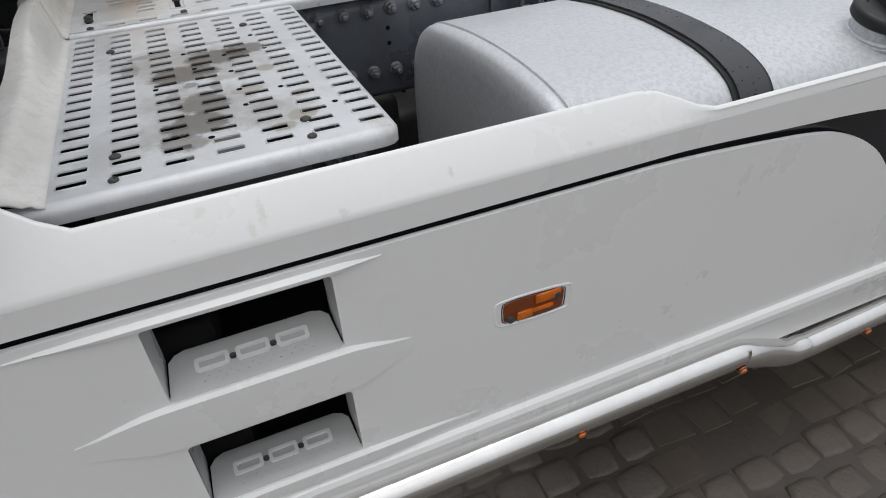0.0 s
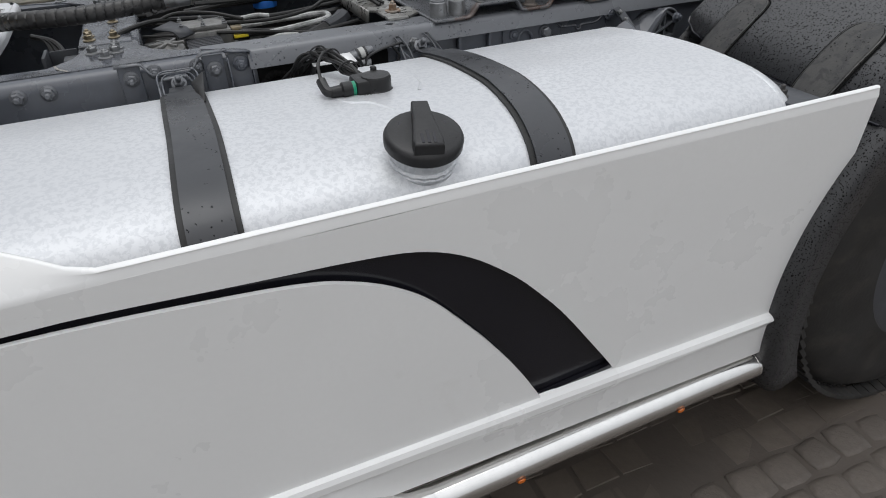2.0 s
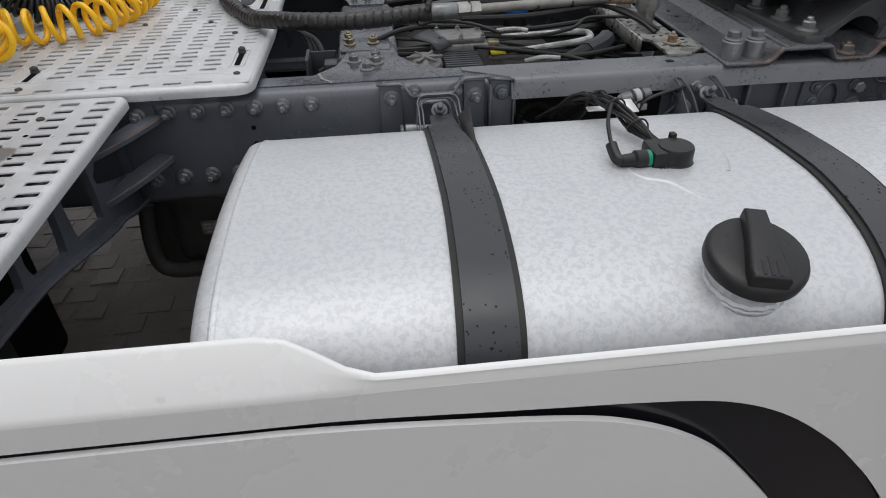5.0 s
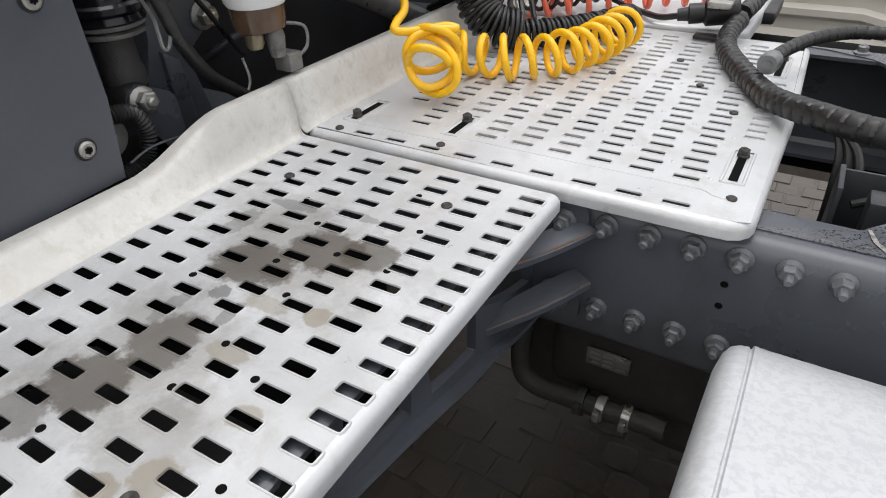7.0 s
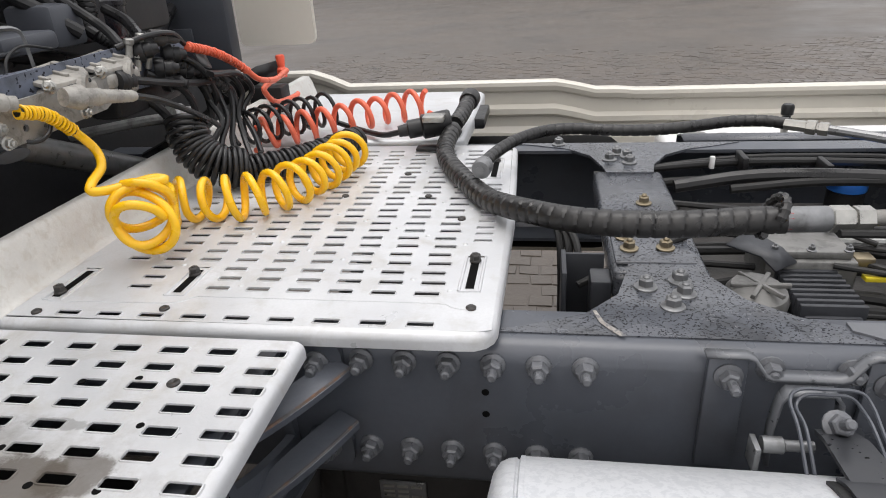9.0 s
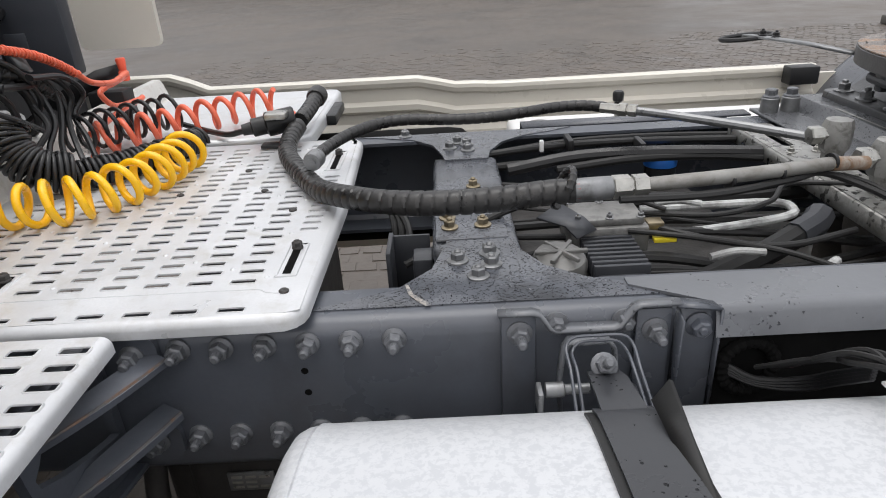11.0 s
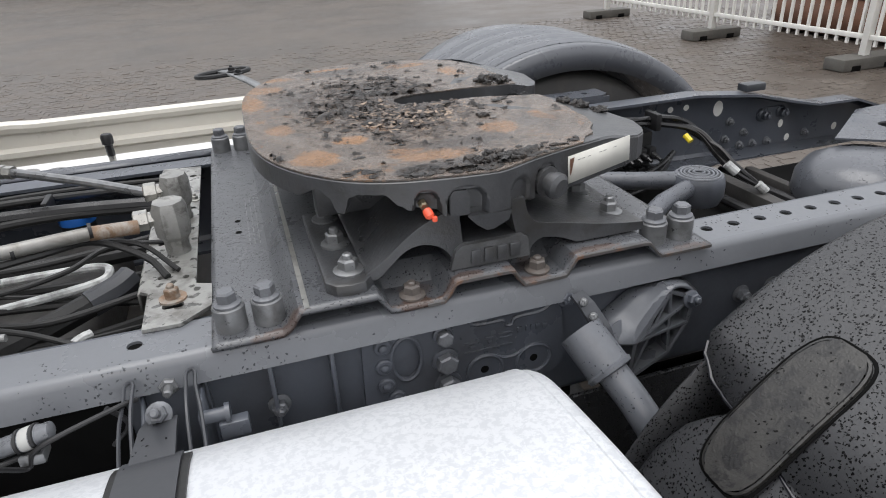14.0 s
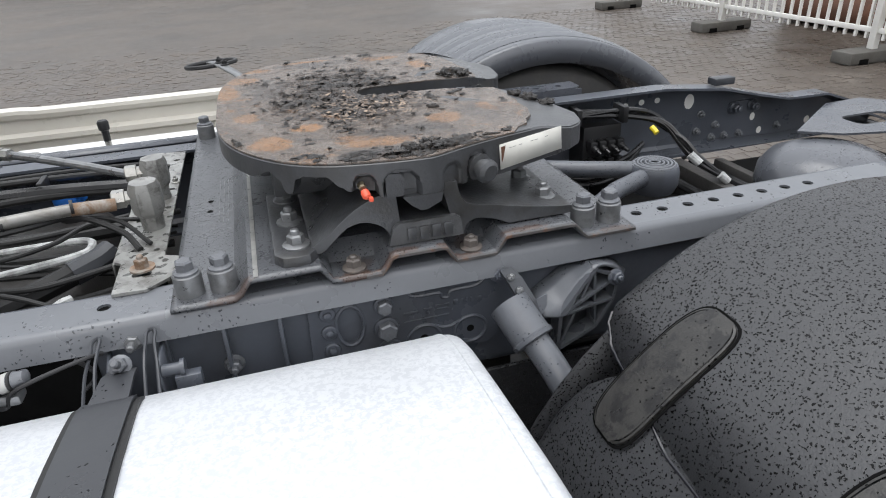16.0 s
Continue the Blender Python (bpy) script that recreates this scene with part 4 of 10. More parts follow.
for x, slant, nm in ((0.085, -0.09, 1), (0.597, -0.3, 2)):
    strap = thing("tank_strap", (x, -0.6, 0.95), "dark grey steel tank strap over a black rubber liner", "tank strap", group="tank straps")
    for pn, w, l0, l1, m in (("rubber_liner", 0.076, 0.0002, 0.0042, RUBBER), ("steel_band", 0.060, 0.0045, 0.0078, STRAP)):
        lo, hi = over_tank(x, w, l0, slant), over_tank(x, w, l1, slant)
        bm = bmesh.new()
        loft(bm, [[a[0], a[1], b[1], b[0]] for a, b in zip(lo, hi)], closed=True, caps=True)
        part(pn, bm, m, strap)
    if nm == 1:
        bm = bmesh.new()
        loft(bm, [[(0.106, -0.60, 0.9545), (0.127, -0.585, 0.966), (0.130, -0.587, 0.966)], [(0.108, -0.66, 0.952), (0.121, -0.66, 0.962), (0.124, -0.66, 0.962)], [(0.108, -0.74, 0.958), (0.115, -0.74, 0.963), (0.118, -0.74, 0.962)]])
        thick(part("loose_liner_edge", bm, RUBBER, strap, "rubber liner standing off the strap"), 0.003)
    # end of the band at the rail
    bm = bmesh.new()
    loft(bm, [[(x - 0.023, -0.600, 0.934), (x + 0.023, -0.600, 0.934), (x + 0.023, -0.598, 0.938), (x - 0.023, -0.598, 0.938)], [(x - 0.020, -0.53, 0.925), (x + 0.020, -0.53, 0.925), (x + 0.020, -0.528, 0.929), (x - 0.020, -0.528, 0.929)], [(x - 0.018, -0.505, 0.915), (x + 0.018, -0.505, 0.915), (x + 0.018, -0.503, 0.919), (x - 0.018, -0.503, 0.919)]], closed=True, caps=True)
    part("band_end", bm, STRAP, strap)
    bolts(strap, [(x, -0.507, 0.928)], (0, -0.75, 0.66), 0.010, 0.016, BOLTGREY)
    for side_, off in ((-1, 0.0), (1, 0.0)) if nm == 2 else ():
        bm = bmesh.new()
        a, b = x + side_ * 0.030, x + side_ * 0.040
        tube(bm, smooth_path([(a, -0.555, 0.90), (a, -0.51, 0.930), (a, -0.475, 0.938), (a, -0.455, 0.940), ((a + b) / 2, -0.448, 0.940), (b, -0.455, 0.939), (b, -0.475, 0.934), (b + side_ * 0.004, -0.51, 0.922), (b + side_ * 0.006, -0.555, 0.895)], 5), 0.0024, 6)
        part("spring_wire", bm, DARKSTEEL, strap)
    for off in (0.0, 0.007) if nm == 1 else ():
        bm = bmesh.new()
        wd, up = 0.031 + off, 0.931 + off
        tube(bm, smooth_path([(x - wd, -0.555, 0.90), (x - wd, -0.515, 0.928), (x - wd, -0.485, up), (x - wd + 0.010, -0.476, up + 0.008), (x, -0.474, up + 0.008), (x + wd - 0.010, -0.476, up + 0.008), (x + wd, -0.485, up), (x + wd, -0.515, 0.928), (x + wd + 0.006, -0.555, 0.90)], 5), 0.0019, 6)
        part("spring_wire", bm, FRAME, strap)

# the rear end spreads a little towards the outer side
reshape(tank, lambda c: Vector((c.x + 0.010 * S(-c.y, 0.70, 1.12) * S(c.x, 0.6, 1.04), c.y, c.z)))
# shallow pressed ridges in the tank skin round the sender
for pts in ([(0.315, -0.80, 0.9525), (0.325, -0.86, 0.9525), (0.36, -0.885, 0.9525), (0.385, -0.93, 0.9525)], [(0.475, -0.79, 0.9525), (0.468, -0.83, 0.9525), (0.452, -0.865, 0.9525)]):
    bm = bmesh.new()
    tube(bm, [Vector((p.x, p.y, top_of_tank(p.y) - 0.0044)) for p in smooth_path(pts, 8)], 0.0062, 8)
    part("pressed_ridge", bm, TANK, tank, "shallow ridge in the tank skin")

# filler neck and cap
cap = thing("filler_cap", (0.372, -1.07, 0.937), "black plastic filler cap on a bare metal neck", "filler cap")
ax = Vector((0.0, -0.26, 0.9656))
nb = Vector((0.374, -1.070, 0.940))
bm = bmesh.new()
lathe(bm, nb - ax * 0.012, ax, [(0.048, 0), (0.049, 0.006), (0.0445, 0.010), (0.044, 0.034), (0.045, 0.036)], 32)
part("neck", bm, TANK, cap, "bare metal neck with weld bead")
bm = bmesh.new()
tube(bm, [nb - ax * 0.001 + (Vector((1, 0, 0)) * math.cos(a) + ax.cross(Vector((1, 0, 0))) * math.sin(a)) * (0.0445 + 0.0012 * math.sin(a * 19)) for a in [k * math.tau / 60 for k in range(61)]], 0.0042, 6)
part("weld_bead", bm, TANK, cap)
bm = bmesh.new()
lathe(bm, nb + ax * 0.022, ax, [(0.053, 0), (0.0555, 0.003), (0.056, 0.014), (0.0535, 0.019), (0.049, 0.0215), (0.030, 0.0225), (0.0, 0.0225)], 40)
part("lid", bm, BLACK, cap)
bm = bmesh.new()
m = aim(nb + ax * 0.043, ax) @ pose(0, 0, 0, 0, 0, 76)
prism(bm, [(-0.012, -0.052), (0.012, -0.052), (0.015, -0.01), (0.021, 0.035), (0.020, 0.050), (-0.020, 0.050), (-0.021, 0.035), (-0.015, -0.01)], lambda a, b: m @ Vector((a, b, 0.0)), m.to_3x3() @ Vector((0, 0, 0.017)), 0.005, 3)
part("grip", bm, BLACK, cap, "raised grip across the lid")
for k in range(3):
    bm = bmesh.new()
    box(bm, (-0.010 + 0.008 * k, 0.026 if k != 1 else 0.020, 0.0155), (-0.006 + 0.008 * k, 0.046, 0.0175), 0.0, 2, m)
    part("lock_slit", bm, BLACKGLOSS, cap)
for sx in (-1, 1):
    for k in range(4):
        bm = bmesh.new()
        box(bm, (sx * 0.030 - 0.0035, -0.022 + 0.010 * k, -0.0002), (sx * 0.030 + 0.0035, -0.016 + 0.010 * k, 0.0012), 0.0, 2, m)
        part("marking", bm, BLACKGLOSS, cap)

# tank sender with plug and cable bundle
sender = thing("tank_sender", (0.39, -0.82, 0.953), "black tank level sender with plug and cables", "level sender")
bm = bmesh.new()
lathe(bm, (0.391, -0.822, 0.954), (0, 0, 1), [(0.029, 0), (0.029, 0.006), (0.026, 0.009), (0.026, 0.028), (0.024, 0.032), (0.0, 0.033)], 28)
part("cap", bm, BLACK, sender)
bm = bmesh.new()
box(bm, (0.352, -0.842, 0.953), (0.392, -0.79, 0.984), 0.006)
box(bm, (0.392, -0.80, 0.980), (0.402, -0.788, 0.992), 0.003)
part("base", bm, BLACK, sender)
for k in range(6):
    bm = bmesh.new()
    box(bm, (0.362 + 0.005 * k, -0.846, 0.953), (0.3645 + 0.005 * k, -0.838, 0.962), 0.0)
    part("fin", bm, BLACK, sender)
bm = bmesh.new()
lathe(bm, (0.352, -0.827, 0.970), (-1, 0, 0), [(0.0125, 0), (0.0125, 0.006)], 18)
part("seal_ring", bm, GREEN, sender, "green sealing ring")
bm = bmesh.new()
lathe(bm, (0.346, -0.827, 0.970), (-1, -0.05, 0), [(0.013, 0), (0.0135, 0.004), (0.0135, 0.016), (0.010, 0.019), (0.009, 0.036)], 14)
tube(bm, smooth_path([(0.314, -0.829, 0.970), (0.305, -0.826, 0.972), (0.303, -0.815, 0.977), (0.302, -0.803, 0.984)], 5), 0.0085, 10)
part("plug", bm, BLACK, sender)
bm = bmesh.new()
tube(bm, smooth_path([(0.302, -0.803, 0.984), (0.31, -0.76, 0.998), (0.335, -0.70, 1.0), (0.352, -0.665, 0.985)], 8), 0.003, 6)
part("plug_cable", bm, RUBBER, sender)
rnd = random.Random(5)
for k in range(9):
    o = [rnd.uniform(-0.009, 0.009) for _ in range(6)]
    bm = bmesh.new()
    tube(bm, smooth_path([(0.376 + o[0] * 0.6, -0.79, 0.972 + abs(o[1]) * 0.5), (0.366 + o[2], -0.72, 0.976 + o[3]), (0.352 + o[4], -0.65, 0.982 + o[5]), (0.343 + o[1], -0.595, 0.973 + o[0]), (0.335 + o[3] * 1.5, -0.55, 0.955 + o[2]), (0.325 + o[5] * 2, -0.51, 0.925), (0.30 + o[1] * 3, -0.46, 0.88)], 6), 0.0032, 6)
    part("cable", bm, RUBBER, sender)
for c in ((0.356, -0.665, 0.983), (0.345, -0.61, 0.977), (0.368, -0.735, 0.977)):
    bm = bmesh.new()
    tube(bm, [Vector(c) + Vector((math.cos(a) * 0.0165, 0.004 * math.sin(a * 2), math.sin(a) * 0.012)) for a in [k * math.tau / 20 for k in range(21)]], 0.0016, 6)
    part("cable_tie", bm, BLACK, sender)
valve2 = thing("cable_connector", (0.445, -0.50, 0.93), "grey inline pump with a white label hung on cables", "connector")
ax2 = (0.97, 0.0, 0.20)
at2 = lambda d: Vector((0.427, -0.50, 0.926)) + Vector(ax2).normalized() * d
bm = bmesh.new()
lathe(bm, at2(0.0), ax2, [(0.006, -0.008), (0.012, 0.0), (0.0135, 0.004), (0.0135, 0.024), (0.0155, 0.026), (0.0155, 0.052), (0.013, 0.055), (0.012, 0.070), (0.007, 0.073)], 16)
body2_ = part("barrel", bm, BOLTGREY, valve2)
for d in (0.026, 0.047):
    bm = bmesh.new()
    lathe(bm, at2(d), ax2, [(0.0150, 0), (0.0170, 0.001), (0.0170, 0.005), (0.0150, 0.006)], 16)
    attach(finish("clamp_band", bm, BLACK), body2_)
bm = bmesh.new()
lathe(bm, at2(0.033), ax2, [(0.0157, 0), (0.0161, 0.001), (0.0161, 0.012), (0.0157, 0.013)], 16)
attach(tagged(finish("label", bm, PAPER), "pale paper label"), body2_)
bm = bmesh.new()
box(bm, (0.452, -0.520, 0.900), (0.486, -0.492, 0.920), 0.005)
part("bracket", bm, ZINCDARK, valve2)
bm = bmesh.new()
lathe(bm, at2(-0.020), ax2, [(0.0075, 0), (0.0075, 0.009), (0.005, 0.010)], 6)
part("hex_nut", bm, ZINC, valve2)
bm = bmesh.new()
lathe(bm, (0.392, -0.50, 0.919), (0.3, -0.9, 0.2), [(0.004, 0), (0.009, 0.001), (0.009, 0.009), (0.004, 0.010)], 14)
part("brass_nut", bm, BRASS, valve2, "dull brass banjo")
bm = bmesh.new()
tube(bm, smooth_path([(0.402, -0.498, 0.921), (0.412, -0.499, 0.923), (0.425, -0.50, 0.926)], 4), 0.0045, 8)
part("stub_pipe", bm, BLACK, valve2)
for pts in ([(0.60, -0.47, 0.931), (0.576, -0.488, 0.941), (0.509, -0.512, 0.938), (0.475, -0.518, 0.925), (0.462, -0.52, 0.90), (0.44, -0.545, 0.94)], [(0.56, -0.478, 0.935), (0.580, -0.478, 0.905), (0.578, -0.478, 0.885), (0.555, -0.48, 0.862)], [(0.40, -0.53, 0.92), (0.43, -0.515, 0.912), (0.48, -0.512, 0.922)]):
    bm = bmesh.new()
    tube(bm, smooth_path(pts, 6), 0.0038, 8)
    part("cable", bm, BLACK, valve2)
reshape(valve2, lambda c: Vector((0.45 + (c.x - 0.45) * 0.8, c.y, 0.926 + (c.z - 0.926) * 0.72)))
tag = thing("paper_tag", (0.40, -0.59, 0.944), "small white plastic tag tucked under cables", "tag")
bm = bmesh.new()
loft(bm, [[(0.390, -0.625, 0.952), (0.418, -0.620, 0.952)], [(0.389, -0.605, 0.957), (0.416, -0.600, 0.957)], [(0.388, -0.590, 0.962), (0.414, -0.585, 0.961)]])
thick(part("sheet", bm, WHITE, tag), 0.001)
bm = bmesh.new()
box(bm, (0.335, -0.60, 0.948), (0.40, -0.585, 0.951), 0.0)
part("strip", bm, WHITE, tag)

# ---------------------------------------------------------------- chassis rails
RAILTOP = [(-2.4, 0.0), (1.95, 0.0), (2.15, -0.022), (2.385, -0.078), (2.53, -0.080), (2.8, -0.20)]


def rail_body(s):
    bm = bmesh.new()
    prof = [(0.345, 0.944), (0.405, 0.944), (0.4135, 0.940), (0.419, 0.932), (0.419, 0.748), (0.41, 0.738), (0.345, 0.738), (0.345, 0.73), (0.41, 0.73)]
    for k in range(1, 5):
        t = radians(-90 + 90 * k / 4)
        prof.append((0.409 + 0.018 * math.cos(t), 0.748 + 0.018 * math.sin(t)))
    for k in range(6):
        t = radians(90 * k / 5)
        prof.append((0.401 + 0.026 * math.cos(t), 0.925 + 0.026 * math.sin(t)))
    prof.append((0.345, 0.951))
    secs = []
    for x in (-2.4, -1.5, -0.5, 0.2, 0.6, 1.1, 1.7, 1.95, 2.05, 2.15, 2.28, 2.385, 2.46, 2.53, 2.62, 2.7, 2.8):
        d = lerp_list(x, RAILTOP)
        secs.append([(x, s * a, b + d * max(0.0, min(1.0, (b - 0.73) / 0.1))) for a, b in prof])
    return loft(bm, secs, closed=True, caps=True)


rails = []
UB = [-0.152 - 0.0532 * k for k in range(7)]
for s in (-1, 1):
    rail = thing("chassis_rail", (0.5, s * 0.40, 0.73), "grey painted steel chassis rail, wet on top", "chassis rail", group="chassis rails")
    rails.append(rail)
    part("beam", rail_body(s), FRAME, rail)
    if s < 0:
        bolts(rail, [(x, -0.4272, 0.925) for x in UB], (0, -1, 0.05), 0.0110, 0.013, BOLTGREY, flange=1.4)
        bolts(rail, [(x, -0.4272, 0.792) for x in UB], (0, -1, 0.05), 0.0110, 0.013, BOLTGREY, flange=1.4)
        bolts(rail, [(0.045, -0.427, 0.937), (0.128, -0.427, 0.937)], (0, -1, 0), 0.010, 0.004, BOLTGREY)
        bolts(rail, [(0.72, -0.428, 0.842), (1.47, -0.428, 0.842), (1.53, -0.428, 0.845), (1.62, -0.428, 0.86)], (0, -1, 0), 0.0105, 0.008, BOLTGREY)
        # thin discs on the web, black for the shade of empty holes
        for x, z in ((-0.268, 0.884), (-0.268, 0.851)):
            bm = bmesh.new()
            lathe(bm, (x, -0.4274, z), (0, -1, 0), [(0.0048, 0), (0.0046, 0.0004)], 14)
            part("bolt_hole", bm, SHADEBLACK, rail, "flat black disc painted as the shade in an empty bolt hole")
        # cast bracket plate on the web
        bm = bmesh.new()
        holed(bm, [(0.835, 0.80), (0.88, 0.795), (0.97, 0.79), (1.125, 0.785), (1.142, 0.800), (1.146, 0.83), (1.135, 0.916), (1.0, 0.918), (0.935, 0.922), (0.875, 0.915), (0.838, 0.912)], [[(0.899 + 0.020 * math.cos(a), 0.870 + 0.034 * math.sin(a)) for a in [k * math.tau / 18 for k in range(18)]]], XZ(-0.4275), (0, -0.006, 0))
        cb = part("web_casting", bm, FRAME, rail, "ribbed grey casting on the rail web")
        for c, rr in (((0.866, 0.899), 0.013), ((0.866, 0.866), 0.013), ((0.867, 0.833), 0.013), ((0.880, 0.808), 0.013), ((0.953, 0.897), 0.016), ((0.955, 0.853), 0.021), ((0.957, 0.811), 0.021)):
            bm = bmesh.new()
            lathe(bm, (c[0], -0.433, c[1]), (0, -1, 0), [(rr, 0), (rr * 0.96, 0.004), (rr * 0.8, 0.0055), (rr * 0.72, 0.0055)], 20)
            boss = attach(finish("boss", bm, FRAME), cb)
            bm = bmesh.new()
            if rr > 0.014:
                lathe(bm, (c[0], -0.438, c[1]), (0, -1, 0), [(rr * 0.78, 0), (rr * 0.78, 0.011), (rr * 0.64, 0.0135)], 6, 0.3)
            else:
                lathe(bm, (c[0], -0.438, c[1]), (0, -1, 0), [(rr * 0.55, 0), (rr * 0.48, 0.004), (rr * 0.2, 0.006)], 14)
            attach(finish("rivet", bm, FRAME), boss) if rr < 0.014 else attach(finish("bolt", bm, BOLTGREY), boss)
        bm = bmesh.new()
        tube(bm, [(0.899 + 0.022 * math.cos(a), -0.4335, 0.870 + 0.036 * math.sin(a)) for a in [k * math.tau / 28 for k in range(29)]], 0.0035, 6)
        attach(finish("oval_ring", bm, FRAME), cb)
        # two pressed rings joined by a saddle, each with a hole
        for c in ((1.015, 0.819), (1.094, 0.819)):
            bm = bmesh.new()
            tube(bm, [(c[0] + 0.027 * math.cos(a), -0.4335, c[1] + 0.025 * math.sin(a)) for a in [k * math.tau / 28 for k in range(29)]], 0.0035, 6)
            attach(finish("oval_ring", bm, FRAME), cb)
            bm = bmesh.new()
            lathe(bm, (c[0], -0.4336, c[1]), (0, -1, 0), [(0.0065, 0), (0.006, 0.0005)], 14)
            attach(finish("casting_hole", bm, SHADEBLACK), cb)
        bm = bmesh.new()
        tube(bm, smooth_path([(1.033, -0.4335, 0.840), (1.046, -0.4335, 0.833), (1.062, -0.4335, 0.833), (1.076, -0.4335, 0.840)], 5), 0.003, 6)
        attach(finish("cast_rib", bm, FRAME), cb)
        for lo, w, z, h in ((0.984, 0.024, 0.870, 0.004), (0.992, 0.008, 0.862, 0.005), (1.016, 0.014, 0.872, 0.004), (1.020, 0.006, 0.863, 0.006), (1.036, 0.024, 0.875, 0.003), (1.038, 0.020, 0.868, 0.003), (0.984, 0.074, 0.855, 0.0025), (1.066, 0.008, 0.872, 0.009), (1.079, 0.004, 0.872, 0.009), (1.087, 0.004, 0.872, 0.009), (1.095, 0.007, 0.871, 0.009), (1.106, 0.008, 0.870, 0.009)):
            bm = bmesh.new()
            box(bm, (lo, -0.4358, z), (lo + w, -0.433, z + h), 0.0008)
            attach(finish("cast_mark", bm, FRAME), cb)
        bm = bmesh.new()
        tube(bm, smooth_path([(0.987, -0.4335, 0.913), (0.998, -0.4335, 0.903), (1.014, -0.4335, 0.900), (1.043, -0.4335, 0.899), (1.048, -0.4335, 0.890), (1.058, -0.4335, 0.889), (1.064, -0.4335, 0.899), (1.10, -0.4335, 0.900), (1.115, -0.4335, 0.906), (1.122, -0.4335, 0.915)], 5), 0.0032, 6)
        attach(finish("cast_rib", bm, FRAME), cb)
    else:
        bolts(rail, [(x, 0.418, 0.90) for x in (0.19, 0.247, 0.304, 0.361, 0.418, 0.475)], (0, -1, 0), 0.013, 0.004, FRAME)
        bolts(rail, [(x, 0.418, z) for x, z in ((2.128, 0.833), (2.186, 0.792), (2.119, 0.778), (2.177, 0.752), (2.225, 0.752), (2.279, 0.752), (1.78, 0.84), (2.42, 0.76))], (0, -1, 0), 0.009, 0.006, BOLTGREY)
        # thin white patches painted for lit bodywork seen through holes
        for x, z, r, r2 in ((2.079, 0.880, 0.017, 0.024), (1.866, 0.892, 0.009, 0.009), (1.917, 0.897, 0.009, 0.009), (1.968, 0.897, 0.009, 0.009), (2.323, 0.802, 0.009, 0.013), (2.357, 0.752, 0.009, 0.012), (2.537, 0.764, 0.010, 0.013)):
            bm = bmesh.new()
            holed(bm, [(x + r * math.cos(a), z + r2 * math.sin(a)) for a in [k * math.tau / 16 for k in range(16)]], [], XZ(0.4183), (0, -0.0006, 0))
            part("daylight_hole", bm, FENCEWHITE, rail, "flat white patch painted as a hole with lit pale bodywork behind")
        bm = bmesh.new()
        holed(bm, rounded(2.225, 0.822, 2.335, 0.862, 0.018, 5), [], XZ(0.4185), (0, -0.006, 0))
        part("web_plate", bm, FRAME, rail, "oval bolted plate on the web")
        bolts(rail, [(2.246, 0.412, 0.842), (2.31, 0.412, 0.843)], (0, -1, 0), 0.014, 0.008, FRAME, flange=1.4)
        bm = bmesh.new()
        box(bm, (2.12, 0.36, 0.935), (2.19, 0.40, 0.957), 0.004)
        part("cable_clip", bm, DARKSTEEL, rail)

# reinforcement strip on top of the near rail, with a row of holes
strip = thing("rail_strip", (0.9, -0.42, 0.952), "long grey angle strip bolted on a chassis rail", "angle strip")
bm = bmesh.new()
hx = [0.607 - 0.045] + [1.415 + 0.0505 * k for k in range(8)]
circ = lambda cx, cy, r, n=16: [(cx + r * math.cos(k * math.tau / n), cy + r * math.sin(k * math.tau / n)) for k in range(n)]
holed(bm, [(0.145, -0.376), (0.232, -0.428), (1.95, -0.428), (1.95, -0.358), (0.145, -0.358)], [circ(x, -0.392, 0.0095) for x in hx], XY(0.952), (0, 0, 0.004))
secs = []
for x in (0.232, 0.6, 1.2, 1.95):
    secs.append([(x, -0.428, 0.956), (x, -0.434, 0.9545), (x, -0.4385, 0.951), (x, -0.442, 0.945), (x, -0.450, 0.918)])
loft(bm, secs)
part("angle", bm, STRIPGREY, strip)
# black discs close the drilled holes from below with painted shade
for x in hx:
    bm = bmesh.new()
    holed(bm, circ(x, -0.392, 0.0105), [], XY(0.9515), (0, 0, 0.0006))
    part("hole", bm, SHADEBLACK, strip, "black disc painted as the shade in a drilled hole")

# scrape of bare paint on the rail shoulder
scr = thing("paint_scrape", (-0.12, -0.37, 0.952), "pale scrape in the paint of a chassis rail", "scrape")
bm = bmesh.new()
loft(bm, [[(-0.140, -0.345, 0.9542), (-0.136, -0.345, 0.9542)], [(-0.134, -0.372, 0.9542), (-0.128, -0.371, 0.9542)], [(-0.122, -0.390, 0.9542), (-0.114, -0.388, 0.9542)], [(-0.112, -0.402, 0.9542), (-0.104, -0.401, 0.9542)]])
part("mark", bm, SCRAPE, scr)

# strap brackets on the near rail
hang = thing("strap_bracket", (0.08, -0.43, 0.83), "folded grey steel bracket bolted on a chassis rail", "bracket", group="strap brackets")
for x0, x1, z0, z1 in ((-0.022, 0.020, 0.80, 0.955), (0.140, 0.182, 0.80, 0.955), (0.190, 0.236, 0.79, 0.954)):
    bm = bmesh.new()
    box(bm, (x0, -0.437, z0), (x1, -0.428, z1), 0.002)
    part("pad", bm, FRAME, hang)
HAT = [(-0.026, 0.958), (0.016, 0.958), (0.024, 0.955), (0.036, 0.938), (0.044, 0.934), (0.112, 0.934), (0.120, 0.937), (0.136, 0.958), (0.144, 0.962), (0.19, 0.962)]
bm = bmesh.new()
loft(bm, [[(x, -0.428, z) for x, z in HAT], [(x, -0.447 if 0.03 < x < 0.125 else -0.443, z) for x, z in HAT]])
